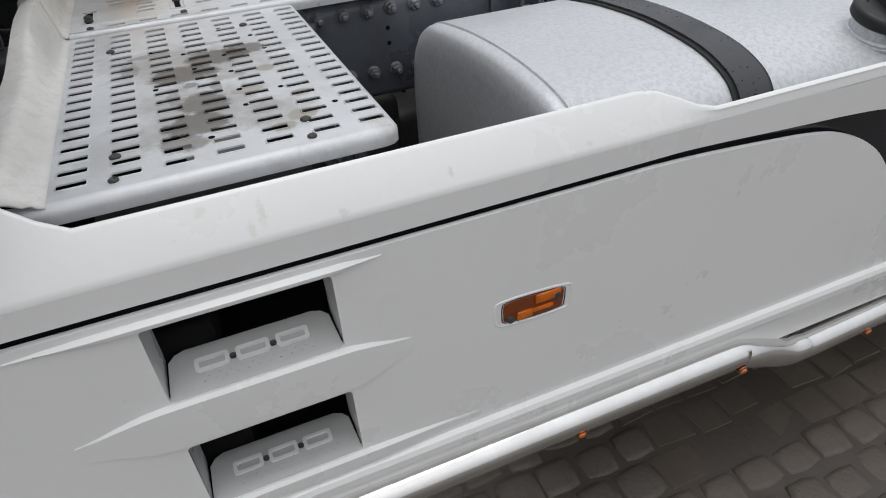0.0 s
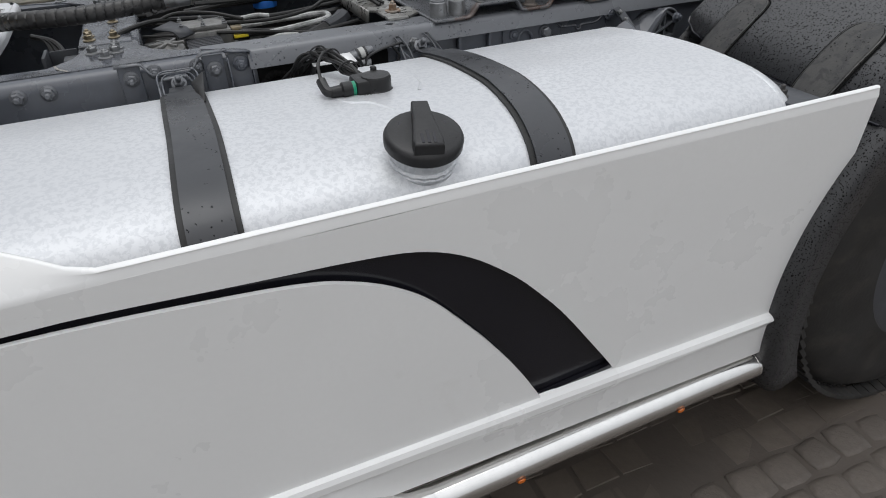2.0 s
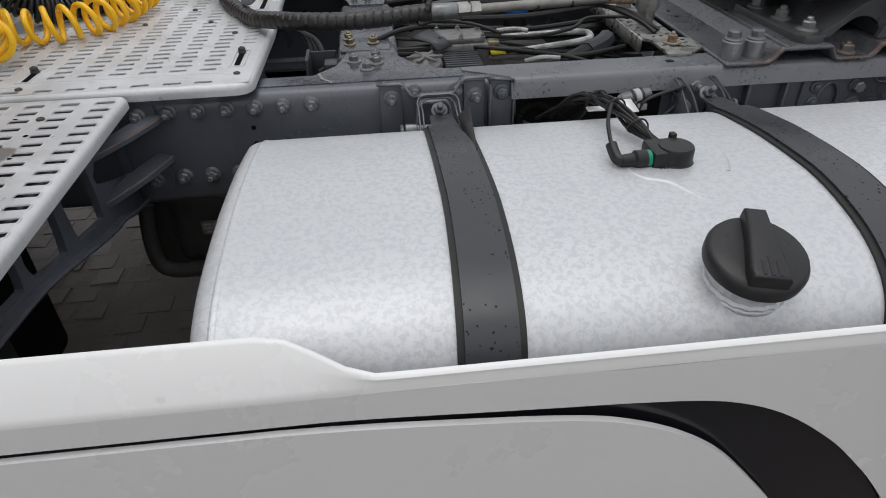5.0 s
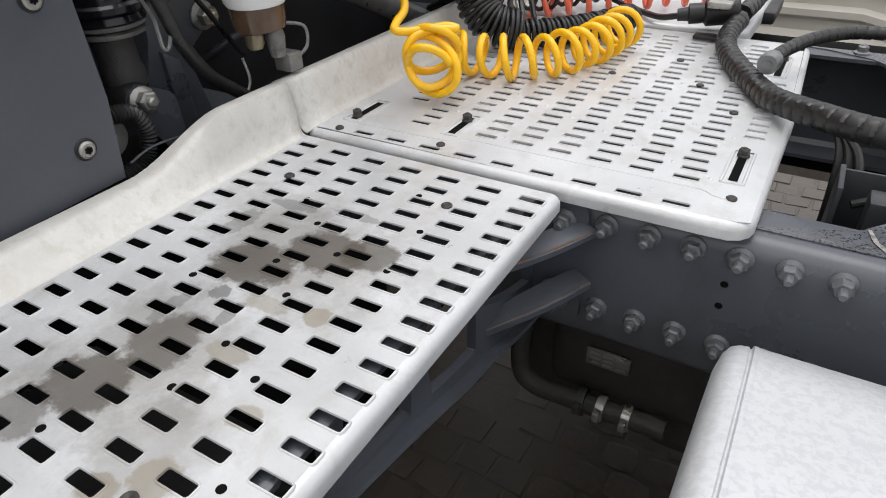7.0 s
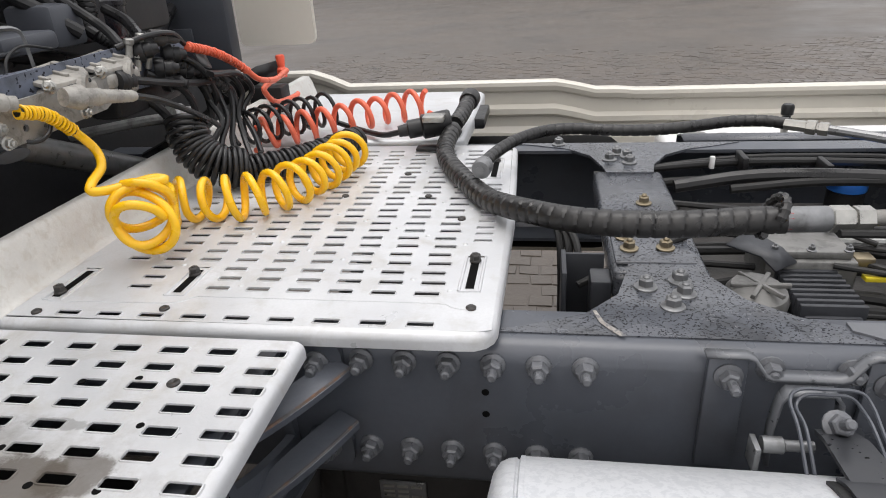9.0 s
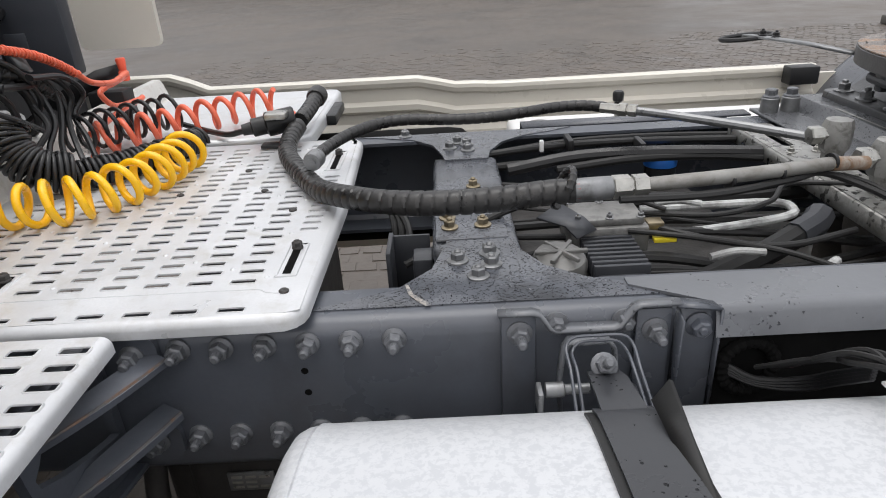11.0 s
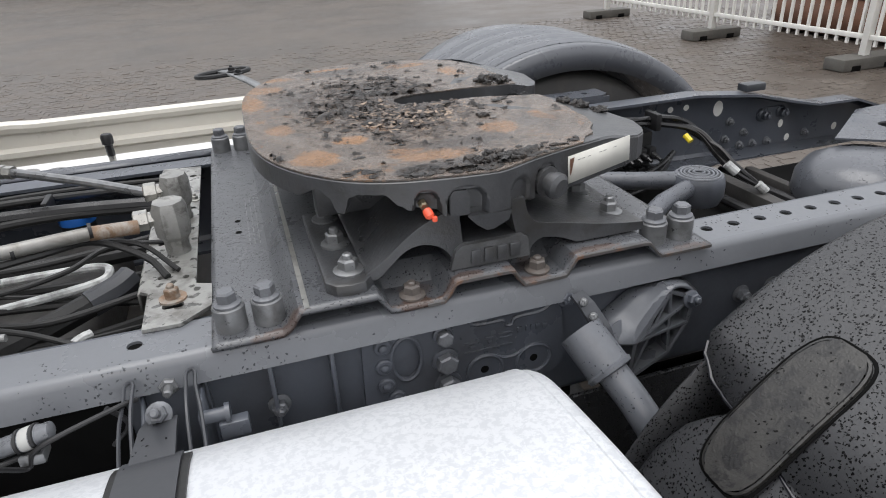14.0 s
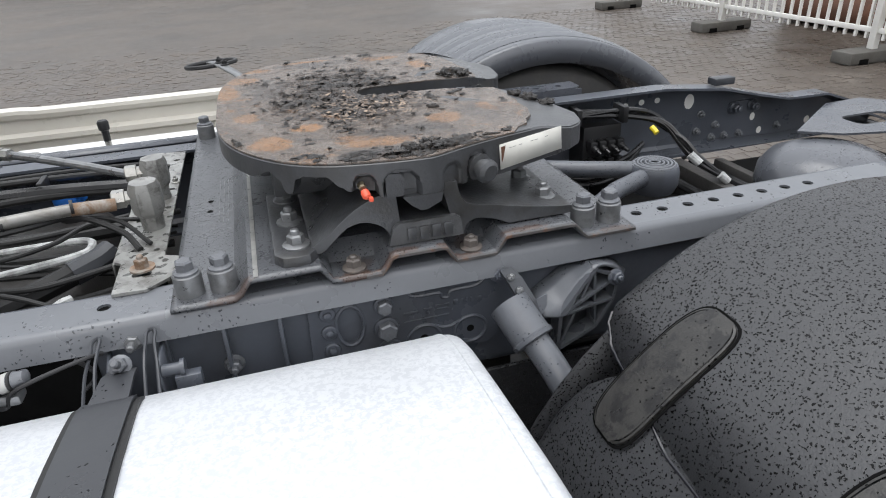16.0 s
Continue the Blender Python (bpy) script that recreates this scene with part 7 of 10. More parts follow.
for nm, path, R, laps, ph in (("dense", [(-0.845, 0.02, 1.10), (-0.84, 0.005, 1.075), (-0.825, 0.0, 1.045), (-0.795, 0.005, 1.020), (-0.755, 0.03, 1.006)], 0.034, 16, 0.3), ("loose", [(-0.835, 0.20, 1.035), (-0.80, 0.27, 1.03), (-0.75, 0.345, 1.03), (-0.70, 0.40, 1.03)], 0.036, 8, 1.9)):
    blk = thing("cable_coil", (-0.72, 0.08, 0.98), "black coiled electric trailer cable on aluminium plate", "cable coil", group="cable coils")
    coils.append(blk)
    bm = bmesh.new()
    coil(bm, path, R, laps, 0.0049, 7, 16, ph)
    part("coil", bm, CABLE, blk, angle=60)
    bm = bmesh.new()
    if nm == "dense":
        coil(bm, [(-0.76, 0.025, 1.002), (-0.72, 0.06, 0.999), (-0.68, 0.105, 0.998), (-0.64, 0.165, 0.998), (-0.60, 0.25, 0.998)], 0.023, 27, 0.0049, 7, 14, 0.3)
        part("tight_coil", bm, CABLE, blk, angle=60)
        bm = bmesh.new()
        for o in (-0.024, -0.012, 0.0, 0.013, 0.025):
            tube(bm, smooth_path([(-0.85 + o, 0.13 - o, 1.165), (-0.846 + o, 0.175 + o, 1.15), (-0.838 + o, 0.19 + 2 * o, 1.11), (-0.832, 0.17 + 2 * o, 1.07), (-0.822 + o, 0.13 + 2 * o, 1.03), (-0.80 + o, 0.10 + 2 * o, 1.0)], 6), 0.0058, 8)
            part("strand", bm, CABLE, blk)
            bm = bmesh.new()
        tube(bm, smooth_path([(-0.803, -0.185, 1.187), (-0.80, -0.13, 1.170), (-0.80, -0.076, 1.147), (-0.805, -0.01, 1.118), (-0.812, 0.045, 1.092), (-0.815, 0.075, 1.075)], 6), 0.0052, 8)
    else:
        tube(bm, smooth_path([(-0.868, -0.075, 1.190), (-0.862, 0.0, 1.172), (-0.855, 0.09, 1.153), (-0.848, 0.165, 1.142), (-0.843, 0.203, 1.120), (-0.838, 0.205, 1.09), (-0.836, 0.20, 1.06), (-0.835, 0.20, 1.05)], 6), 0.0068, 8)
        part("lead", bm, CABLE, blk)
        bm = bmesh.new()
        tube(bm, smooth_path([(-0.70, 0.40, 1.0), (-0.64, 0.37, 0.99), (-0.56, 0.30, 0.992), (-0.52, 0.285, 1.0), (-0.49, 0.28, 1.008)], 6), 0.0065, 8)
    part("lead", bm, CABLE, blk)

# bracket with the hose sockets behind the cab
sock = thing("socket_bracket", (-0.90, -0.2, 1.15), "dirty grey steel bracket with cast hose and cable sockets", "socket bracket")
bm = bmesh.new()
holed(bm, [(-0.418, 1.246), (-0.418, 1.200), (-0.400, 1.188), (-0.05, 1.178), (0.16, 1.165), (0.16, 1.232), (-0.05, 1.250)], [], YZ(-0.905), (0.005, 0, 0))
loft(bm, [[(-0.908, -0.418, 1.247), (-0.908, 0.16, 1.233)], [(-0.93, -0.418, 1.250), (-0.93, 0.16, 1.236)]])
part("plate", bm, SOCKBLUE, sock, "blue-grey plate speckled with dirt")
bm = bmesh.new()
holed(bm, [(-0.372, 1.222), (-0.374, 1.190), (-0.345, 1.168), (-0.150, 1.172), (-0.10, 1.190), (-0.09, 1.222)], [circ(-0.315, 1.186, 0.005, 10), circ(-0.28, 1.180, 0.004, 10)], YZ(-0.876), (0.005, 0, 0))
part("front_plate", bm, ALLOYPALE, sock, "pale galvanised front plate")
bolts(sock, [(-0.871, -0.358, 1.196), (-0.871, -0.352, 1.176), (-0.871, -0.20, 1.179)], (1, -0.2, 0), 0.0065, 0.004, ZINC, flange=1.4)
for yc in (-0.200, -0.088):
    # a cast socket with a sprung half-round lid
    bm = bmesh.new()
    box(bm, (-0.925, yc - 0.048, 1.195), (-0.868, yc + 0.046, 1.222), 0.010, 3)
    lathe(bm, (-0.885, yc + 0.01, 1.208), (0.9, 0.35, 0.0), [(0.026, 0), (0.026, 0.018), (0.022, 0.022)], 20)
    body = part("socket_body", bm, SOCKET, sock, "pale grey cast socket")
    bm = bmesh.new()
    m = Matrix.Translation((-0.902, yc, 1.231)) @ pose(0, 0, 0, 4, 14, 0)
    prism(bm, [(-0.034, -0.047), (0.016, -0.047), (0.031, -0.032), (0.036, -0.008), (0.036, 0.012), (0.029, 0.034), (0.014, 0.047), (-0.034, 0.047)], lambda a, b: m @ Vector((a, b, 0.0)), (0, 0, 0.006), 0.002)
    attach(tagged(finish("lid", bm, SOCKET), "half-round ribbed lid"), body)
    for k in range(3):
        bm = bmesh.new()
        box(bm, (-0.026, -0.034 + 0.030 * k, 0.0055), (0.022 - 0.006 * abs(k - 1), -0.028 + 0.030 * k, 0.010), 0.001, 2, m)
        attach(finish("lid_rib", bm, SOCKET), body)
    bm = bmesh.new()
    tube(bm, [m @ Vector((0.035, -0.020 + 0.005 * k, -0.003)) for k in range(10)], 0.004, 8)
    attach(finish("lid_seal", bm, BLACK), body)
    bolts(sock, [(-0.872, yc - 0.052, 1.226)], (0.4, -0.8, 0.3), 0.0075, 0.005, ZINC, flange=1.3)
bm = bmesh.new()
ax3 = Vector((0.42, 0.88, -0.21)).normalized()
lathe(bm, (-0.868, -0.386, 1.235), ax3, [(0.012, -0.006), (0.0175, -0.001), (0.018, 0.0), (0.018, 0.003), (0.010, 0.005), (0.0098, 0.020), (0.0112, 0.021), (0.0112, 0.036), (0.0088, 0.038), (0.0088, 0.048)], 18)
part("hose_union", bm, SOCKET, sock, "pale cast hose union")
bm = bmesh.new()
ax4 = Vector((0.27, 0.94, -0.19)).normalized()
lathe(bm, (-0.827, -0.262, 1.214), ax4, [(0.012, -0.02), (0.0155, -0.006), (0.017, 0.0), (0.017, 0.005), (0.0125, 0.008), (0.0122, 0.034), (0.0102, 0.038)] + [(0.0104 - 0.00010 * k if k % 2 else 0.0096 - 0.00010 * k, 0.042 + 0.003 * k) for k in range(17)] + [(0.0065, 0.094)], 18)
part("cable_sleeve", bm, SOCKET, sock, "pale rubber cable sleeve")
bm = bmesh.new()
lathe(bm, (-0.900, -0.325, 1.172), (0.5, -0.3, -0.8), [(0.020, 0)] + [(0.021 if k % 2 else 0.017, 0.003 + 0.004 * k) for k in range(6)], 16)
part("ribbed_gland", bm, DARKSTEEL, sock)
bm = bmesh.new()
lathe(bm, (-0.872, -0.110, 1.206), (0.12, 0.98, -0.14), [(0.015, 0), (0.017, 0.003), (0.017, 0.008), (0.013, 0.010), (0.016, 0.013), (0.016, 0.019), (0.012, 0.021), (0.014, 0.024), (0.013, 0.034), (0.008, 0.040)], 16)
part("rubber_boot", bm, BLACK, sock)
for yc, zc, x, d in ((-0.015, 1.236, -0.895, (0.7, 0.5, 0.1)), (0.025, 1.244, -0.90, (0.5, 0.6, 0.3)), (0.02, 1.205, -0.885, (0.8, 0.5, -0.1)), (0.062, 1.222, -0.89, (0.7, 0.6, -0.1)), (0.095, 1.190, -0.89, (0.7, 0.6, -0.2)), (0.05, 1.178, -0.89, (0.8, 0.2, -0.2))):
    bm = bmesh.new()
    lathe(bm, (x, yc, zc), d, [(0.017, 0), (0.019, 0.004), (0.019, 0.016), (0.014, 0.018), (0.014, 0.030), (0.010, 0.034), (0.008, 0.042)], 14)
    part("black_plug", bm, BLACK, sock)
for k, (yc, zc) in enumerate(((-0.035, 1.252), (-0.02, 1.228), (0.0, 1.256), (0.012, 1.226))):
    bm = bmesh.new()
    lathe(bm, (-0.885, yc, zc), (0.2, 0.1, 1), [(0.006, -0.02), (0.006, 0.0), (0.0085, 0.002), (0.0085, 0.009), (0.005, 0.011)], 8)
    part("brass_union", bm, ZINC, sock)
bm = bmesh.new()
lathe(bm, (-0.885, 0.03, 1.256), (0.35, 0.93, -0.16), [(0.012, 0), (0.014, 0.004), (0.014, 0.024), (0.010, 0.028), (0.010, 0.05), (0.008, 0.058)], 14)
part("red_lead_plug", bm, GRIMY, sock)
bm = bmesh.new()
box(bm, (-0.98, -0.06, 1.13), (-0.912, 0.15, 1.20), 0.015)
part("plug_carrier", bm, BLACK, sock)
bm = bmesh.new()
rows = [[(-0.875, 0.13 + 0.012 * k, 1.232 - 0.003 * k), (-0.862, 0.135 + 0.012 * k, 1.19 - 0.004 * k)] for k in range(4)]
loft(bm, rows)
thick(part("slatted_cover", bm, ZINCDARK, sock, "grey slatted cover"), 0.006)
bm = bmesh.new()
wrapped(bm, [(-0.88, 0.08, 1.205), (-0.865, 0.12, 1.185), (-0.85, 0.16, 1.155), (-0.845, 0.20, 1.125)], 0.011, 0.008, 0.002)
part("corrugated_cable", bm, CABLE, sock)
for k, pts in enumerate(([(-0.90, -0.05, 1.25), (-0.87, 0.0, 1.262), (-0.86, 0.06, 1.258), (-0.865, 0.10, 1.235)], [(-0.89, 0.06, 1.225), (-0.86, 0.10, 1.205), (-0.85, 0.14, 1.16), (-0.86, 0.16, 1.11), (-0.93, 0.14, 1.06)], [(-0.89, 0.0, 1.20), (-0.865, 0.04, 1.175), (-0.86, 0.08, 1.13), (-0.88, 0.10, 1.08), (-0.95, 0.10, 1.03)], [(-0.91, 0.10, 1.19), (-0.87, 0.13, 1.16), (-0.865, 0.15, 1.11), (-0.90, 0.18, 1.06), (-1.0, 0.2, 1.03)], [(-0.95, -0.13, 1.262), (-0.94, -0.20, 1.275), (-0.935, -0.24, 1.262), (-0.93, -0.255, 1.235)], [(-0.88, -0.33, 1.176), (-0.868, -0.31, 1.166), (-0.866, -0.285, 1.172), (-0.868, -0.268, 1.196)], [(-0.92, 0.02, 1.16), (-0.90, 0.05, 1.11), (-0.92, 0.08, 1.06), (-1.0, 0.10, 1.02)], [(-1.02, 0.12, 1.30), (-0.97, 0.10, 1.28), (-0.93, 0.06, 1.265), (-0.90, 0.03, 1.25)], [(-1.02, 0.0, 1.33), (-0.98, 0.02, 1.29), (-0.94, 0.0, 1.27), (-0.91, -0.02, 1.25)])):
    bm = bmesh.new()
    tube(bm, smooth_path(pts, 6), (0.005, 0.006, 0.007, 0.008, 0.0022, 0.003, 0.009, 0.010, 0.008)[k], 9)
    part("cable", bm, CABLE, sock)

# ---------------------------------------------------------------- mounting plate of the fifth wheel
mount = thing("mounting_plate", (1.02, 0.0, 0.955), "grey pressed steel mounting plate with rusty edges", "mounting plate")


def mount_z(x, y):
    up = S(x, 0.742, 0.768) * (1 - S(x, 1.268, 1.296))
    edge = S(abs(y), 0.355, 0.385)
    val = max(S(x, 0.868, 0.886) * (1 - S(x, 0.955, 0.975)), S(x, 1.055, 1.075) * (1 - S(x, 1.135, 1.155)))
    return 0.9605 + 0.026 * up * (1 - edge * val)


bm = bmesh.new()
xs = [0.655 + 0.0079 * i for i in range(93)]
ys = [-0.445 + 0.0148 * i for i in range(61)]
loft(bm, [[(x, y, mount_z(x, y)) for y in ys] for x in xs])
thick(part("plate", bm, MOUNT, mount, angle=30), 0.006)
for y in (-0.4456, 0.4456):
    bm = bmesh.new()
    pts = [(x, y, mount_z(x, y) - 0.003) for x in xs]
    sec = [[(p[0], p[1] - 0.0008, p[2] - 0.003), (p[0], p[1] - 0.0008, p[2] + 0.0015), (p[0], p[1] + 0.002, p[2] + 0.0034)] for p in pts if 0.93 < p[0] < 1.385 or p[0] < 0.72]
    loft(bm, [q for q in sec if q[0][0] > 0.93])
    part("rusty_edge", bm, EDGERUST, mount, "rust along the cut edge")
bm = bmesh.new()
loft(bm, [[(0.7725, y, 0.9874) for y in (-0.44, -0.2, 0.3)], [(0.7795 - 0.002 * (y > 0), y, 0.9876) for y in (-0.44, -0.2, 0.3)]])
part("worn_line", bm, ZINC, mount, "bare worn bend line")
bm = bmesh.new()
for i in range(14):
    for j in range(3):
        w = 0.004 + 0.004 * ((i * 7 + j * 5) % 3)
        box(bm, (0.716 + 0.008 * j, -0.16 + 0.016 * i, 0.9608), (0.7175 + 0.008 * j, -0.16 + 0.016 * i + w + 0.004, 0.9613))
part("stamped_mark", bm, ZINCDARK, mount)["kind"] = "stuff"
for y in (-0.05, -0.10):
    bm = bmesh.new()
    lathe(bm, (0.70, y, 0.9608), (0, 0, 1), [(0.005, 0), (0.005, 0.0005)], 12)
    part("drilled_hole", bm, SHADEBLACK, mount)
for x in (0.681, 0.729, 1.306, 1.354):
    for s in (-1, 1):
        bm = bmesh.new()
        y = s * 0.402
        z = 0.9605 if x < 0.7 or x > 1.3 else 0.9605
        lathe(bm, (x, y, z), (0, 0, 1), [(0.0205, 0), (0.0205, 0.032), (0.019, 0.034)], 20)
        sp = part("spacer", bm, ZINCDARK, mount, "plain steel spacer sleeve")
        bm = bmesh.new()
        hexbolt(bm, (x, y, z + 0.034), (0, 0, 1), 0.0125, 0.0, 0.3 + x * 9, 1.45)
        attach(finish("bolt_head", bm, BOLTGREY), sp)
bolts(mount, [(x, s * 0.418, 0.9612) for x in (0.918, 1.104) for s in (-1, 1)], (0, 0, 1), 0.0115, 0.005, BOLTRUST, flange=1.6)

# ---------------------------------------------------------------- fifth wheel
fw = thing("fifth_wheel", (1.02, 0.0, 0.99), "rusty greasy fifth wheel coupling on cast pedestals", "fifth wheel")
half = [(0.742, 0.0), (0.742, 0.08), (0.747, 0.165), (0.762, 0.235), (0.786, 0.292), (0.818, 0.340), (0.856, 0.377), (0.905, 0.403), (0.97, 0.418), (1.03, 0.425), (1.058, 0.422), (1.105, 0.401), (1.16, 0.381), (1.22, 0.364)]
curve = flat([(a, b) for a, b in half], 8)
horn = [(1.285, 0.347), (1.318, 0.325), (1.350, 0.292), (1.365, 0.268), (1.376, 0.225), (1.364, 0.14), (1.338, 0.09), (1.312, 0.062), (1.275, 0.049)]
throat = [(1.16, 0.042), (1.08, 0.040), (1.04, 0.036), (1.018, 0.024), (1.010, 0.0)]
side = curve + horn + throat
near = [(x, -y) for x, y in side]
far = [(x, y) for x, y in side][::-1]
loop = near + far[1:-1]
TOPZ = 1.125
slope = lambda x: TOPZ - 0.026 * S(x, 1.235, 1.37)


def deck(pts, z1, z0, drop):
    """The plate's outline as a slab whose rear horns dip."""
    bm = bmesh.new()
    holed(bm, pts, [], XY(z0), (0, 0, z1 - z0))
    for v in bm.verts:
        if v.co.z > (z1 + z0) / 2 or drop:
            v.co.z -= TOPZ - slope(v.co.x)
    return bm


shrink = lambda pts, k: [(1.02 + (x - 1.02) * (1 - k), y * (1 - k)) for x, y in pts]
rag = random.Random(4)
worn = [(x, y) for x, y in curve if x < 1.2] + [(1.216 + rag.uniform(-0.006, 0.006), 0.348), (1.235, 0.332), (1.246 + rag.uniform(-0.006, 0.006), 0.312), (1.262, 0.285), (1.268, 0.262), (1.279, 0.23), (1.276, 0.195), (1.287, 0.16), (1.283, 0.12), (1.29, 0.09), (1.279, 0.055)] + throat
part("plate_casting", deck(shrink(loop, 0.004), TOPZ - 0.0015, TOPZ - 0.020, True), CASTIRON, fw, "dark painted cast plate edge", angle=30)
wear = [(x, -y) for x, y in worn] + [(x, y) for x, y in worn][::-1][1:-1]
part("worn_top", deck(shrink(wear, 0.004), TOPZ + 0.0005, TOPZ - 0.004, True), FWTOP, fw, "rust-brown top face smeared with old grease", angle=30)
# deep skirt under the rim with cast pockets between its ribs: (x from, x to, z of the pocket's crown, depth)
LOW = [(0.742, 1.088), (0.79, 1.088), (0.82, 1.105), (0.832, 1.095), (0.838, 1.075), (0.846, 1.075), (0.855, 1.100), (0.875, 1.112), (0.895, 1.105), (0.915, 1.088), (0.925, 1.081), (0.965, 1.075), (0.97, 1.068), (1.06, 1.064), (1.105, 1.064), (1.15, 1.066), (1.17, 1.061), (1.29, 1.068), (1.38, 1.058)]
POCKETS = ((0.930, 0.966, 1.109, 0.012), (0.973, 1.029, 1.110, 0.013), (1.062, 1.099, 1.108, 0.006), (1.108, 1.146, 1.112, 0.015))


def recess(x, z):
    d = 0.0
    for x0, x1, crown, depth in POCKETS:
        u = (x - (x0 + x1) / 2) / ((x1 - x0) / 2)
        top = crown - 0.020 * abs(u) ** 3.2
        d = max(d, depth * (1 - S(abs(u), 0.80, 1.0)) * (1 - S(z, top - 0.010, top)))
    return d


def along(pts, step):
    out = []
    for (x0, y0), (x1, y1) in zip(pts, pts[1:]):
        n = max(1, int(math.hypot(x1 - x0, y1 - y0) / step))
        out += [(x0 + (x1 - x0) * i / n, y0 + (y1 - y0) * i / n) for i in range(n)]
    return out + [pts[-1]]


for s in (-1, 1):
    bm = bmesh.new()
    rows = []
    for x, y in along(curve + horn[:7], 0.0022 if s < 0 else 0.012):
        top = slope(x) - 0.0012
        h = min(lerp_list(x, LOW), top - 0.012)
        ax_, ay = x - 1.02, y
        n_ = Vector((ax_, ay)).normalized()
        row = [(x - n_.x * 0.004, s * (y - n_.y * 0.004), top)]
        for k in range(23):
            z = top - 0.003 + (h - top + 0.003) * k / 22
            inset = recess(x, z) + (0.0025 if k == 22 else 0.0)
            row.append((x - n_.x * inset, s * (y - n_.y * inset), z))
        row += [(x - n_.x * 0.030, s * (y - n_.y * 0.030), h + 0.001), (x - n_.x * 0.034, s * (y - n_.y * 0.034), top - 0.01)]
        rows.append(row)
    loft(bm, rows)
    part("skirt", bm, CASTIRON, fw, "deep cast skirt with hollow pockets", angle=40)
    bm = bmesh.new()
    prism(bm, [(0.977, 1.0695), (1.003, 1.068), (1.005, 1.095), (1.0, 1.103), (0.983, 1.104), (0.977, 1.098)], XZ(s * 0.4205), (0, -s * 0.02, 0), 0.003)
    part("rough_pad", bm, CASTIRON, fw, "rough sand-cast pad")
bm = bmesh.new()
for s in (-1, 1):
    box(bm, (0.82, s * 0.25 - 0.012, 1.03), (1.22, s * 0.25 + 0.012, 1.10), 0.006)
box(bm, (0.80, -0.24, 1.06), (0.83, 0.24, 1.10), 0.01)
box(bm, (1.14, -0.36, 1.05), (1.165, 0.36, 1.10), 0.01)
part("underframe", bm, CASTIRON, fw)
# rough greasy lock mechanism, added to deepen the shadow below the plate
for lo, hi in (((0.83, -0.235, 1.02), (0.90, 0.235, 1.075)), ((0.92, -0.20, 1.035), (1.06, -0.06, 1.095)), ((0.92, 0.06, 1.035), (1.06, 0.20, 1.095)), ((1.07, -0.22, 1.03), (1.12, 0.22, 1.09))):
    bm = bmesh.new()
    box(bm, lo, hi, 0.012, 3)
    part("lock_block", bm, GREASE, fw, "greasy black lock block added to darken the space below the plate")
bm = bmesh.new()
tube(bm, smooth_path([(0.81, 0.26, 1.06), (0.815, 0.1, 1.05), (0.82, -0.08, 1.045), (0.84, -0.2, 1.05)], 6), 0.011, 10)
part("lock_rod", bm, CASTIRON, fw)
for s in (-1, 1):
    bm = bmesh.new()
    # saddle with two feet and an opening, seen from the side
    swoop = flat([(0.858, 0.994), (0.860, 1.003), (0.872, 1.010), (0.888, 1.021), (0.908, 1.038), (0.932, 1.055), (0.957, 1.067), (0.978, 1.073)], 4)
    tail = flat([(1.086, 1.075), (1.092, 1.05), (1.106, 1.034), (1.14, 1.027), (1.20, 1.014), (1.25, 1.006), (1.28, 1.003)], 4)
    rear = flat([(1.17, 0.990), (1.145, 1.002), (1.115, 1.008), (1.10, 1.0), (1.095, 0.988)], 4)
    arch = flat([(0.981, 0.988), (0.977, 1.006), (0.964, 1.022), (0.940, 1.031), (0.917, 1.027), (0.897, 1.012), (0.882, 0.998), (0.872, 0.992)], 4)
    prof = swoop + tail + [(1.28, 0.990)] + rear + arch
    holed(bm, prof, [[(0.992, 1.064), (0.995, 1.024), (1.074, 1.022), (1.064, 1.064)]], XZ(s * 0.412 if s < 0 else 0.19), (0, 0.222, 0))
    ped = part("pedestal", bm, CASTIRON, fw, "cast iron pedestal with bolted feet", angle=40)
    soft = ped.modifiers.new("cast_edges", "BEVEL")
    soft.width, soft.segments, soft.limit_method, soft.angle_limit = 0.004, 3, "ANGLE", radians(50)
    soft.harden_normals = False
    for x0, x1 in ((0.805, 0.868), (1.215, 1.278)):
        bm = bmesh.new()
        y1 = 0.43 if x0 < 1 else 0.405
        prism(bm, [(x0, s * 0.165), (x1, s * 0.165), (x1, s * (y1 - 0.02)), (x1 - 0.012, s * (y1 - 0.004)), ((x0 + x1) / 2, s * y1), (x0 + 0.012, s * (y1 - 0.004)), (x0, s * (y1 - 0.02))], XY(0.986), (0, 0, 0.016), 0.004)
        attach(finish("foot", bm, CASTIRON), ped)
    bolts(ped, [(x, s * y, 1.002) for x, y in ((0.837, 0.202), (0.837, 0.30), (0.84, 0.39), (1.246, 0.27), (1.251, 0.361))], (0, 0, 1), 0.0125, 0.008, ZINCDARK, flange=1.7)
    bm = bmesh.new()
    prism(bm, [(1.0, 1.066), (1.062, 1.066), (1.058, 1.052), (1.036, 1.042), (1.026, 1.042), (1.012, 1.052)], XZ(s * 0.424), (0, 0.03 * -s, 0))
    attach(finish("stop_block", bm, CASTIRON), ped)
    bm = bmesh.new()
    prism(bm, [(0.974, 0.9885), (1.092, 0.9885), (1.088, 1.018), (1.080, 1.023), (0.992, 1.023), (0.982, 1.016)], XZ(s * 0.4205), (0, -s * 0.012, 0), 0.003)
    attach(tagged(finish("name_block", bm, CASTGREY), "worn grey cast block with raised bars"), ped)
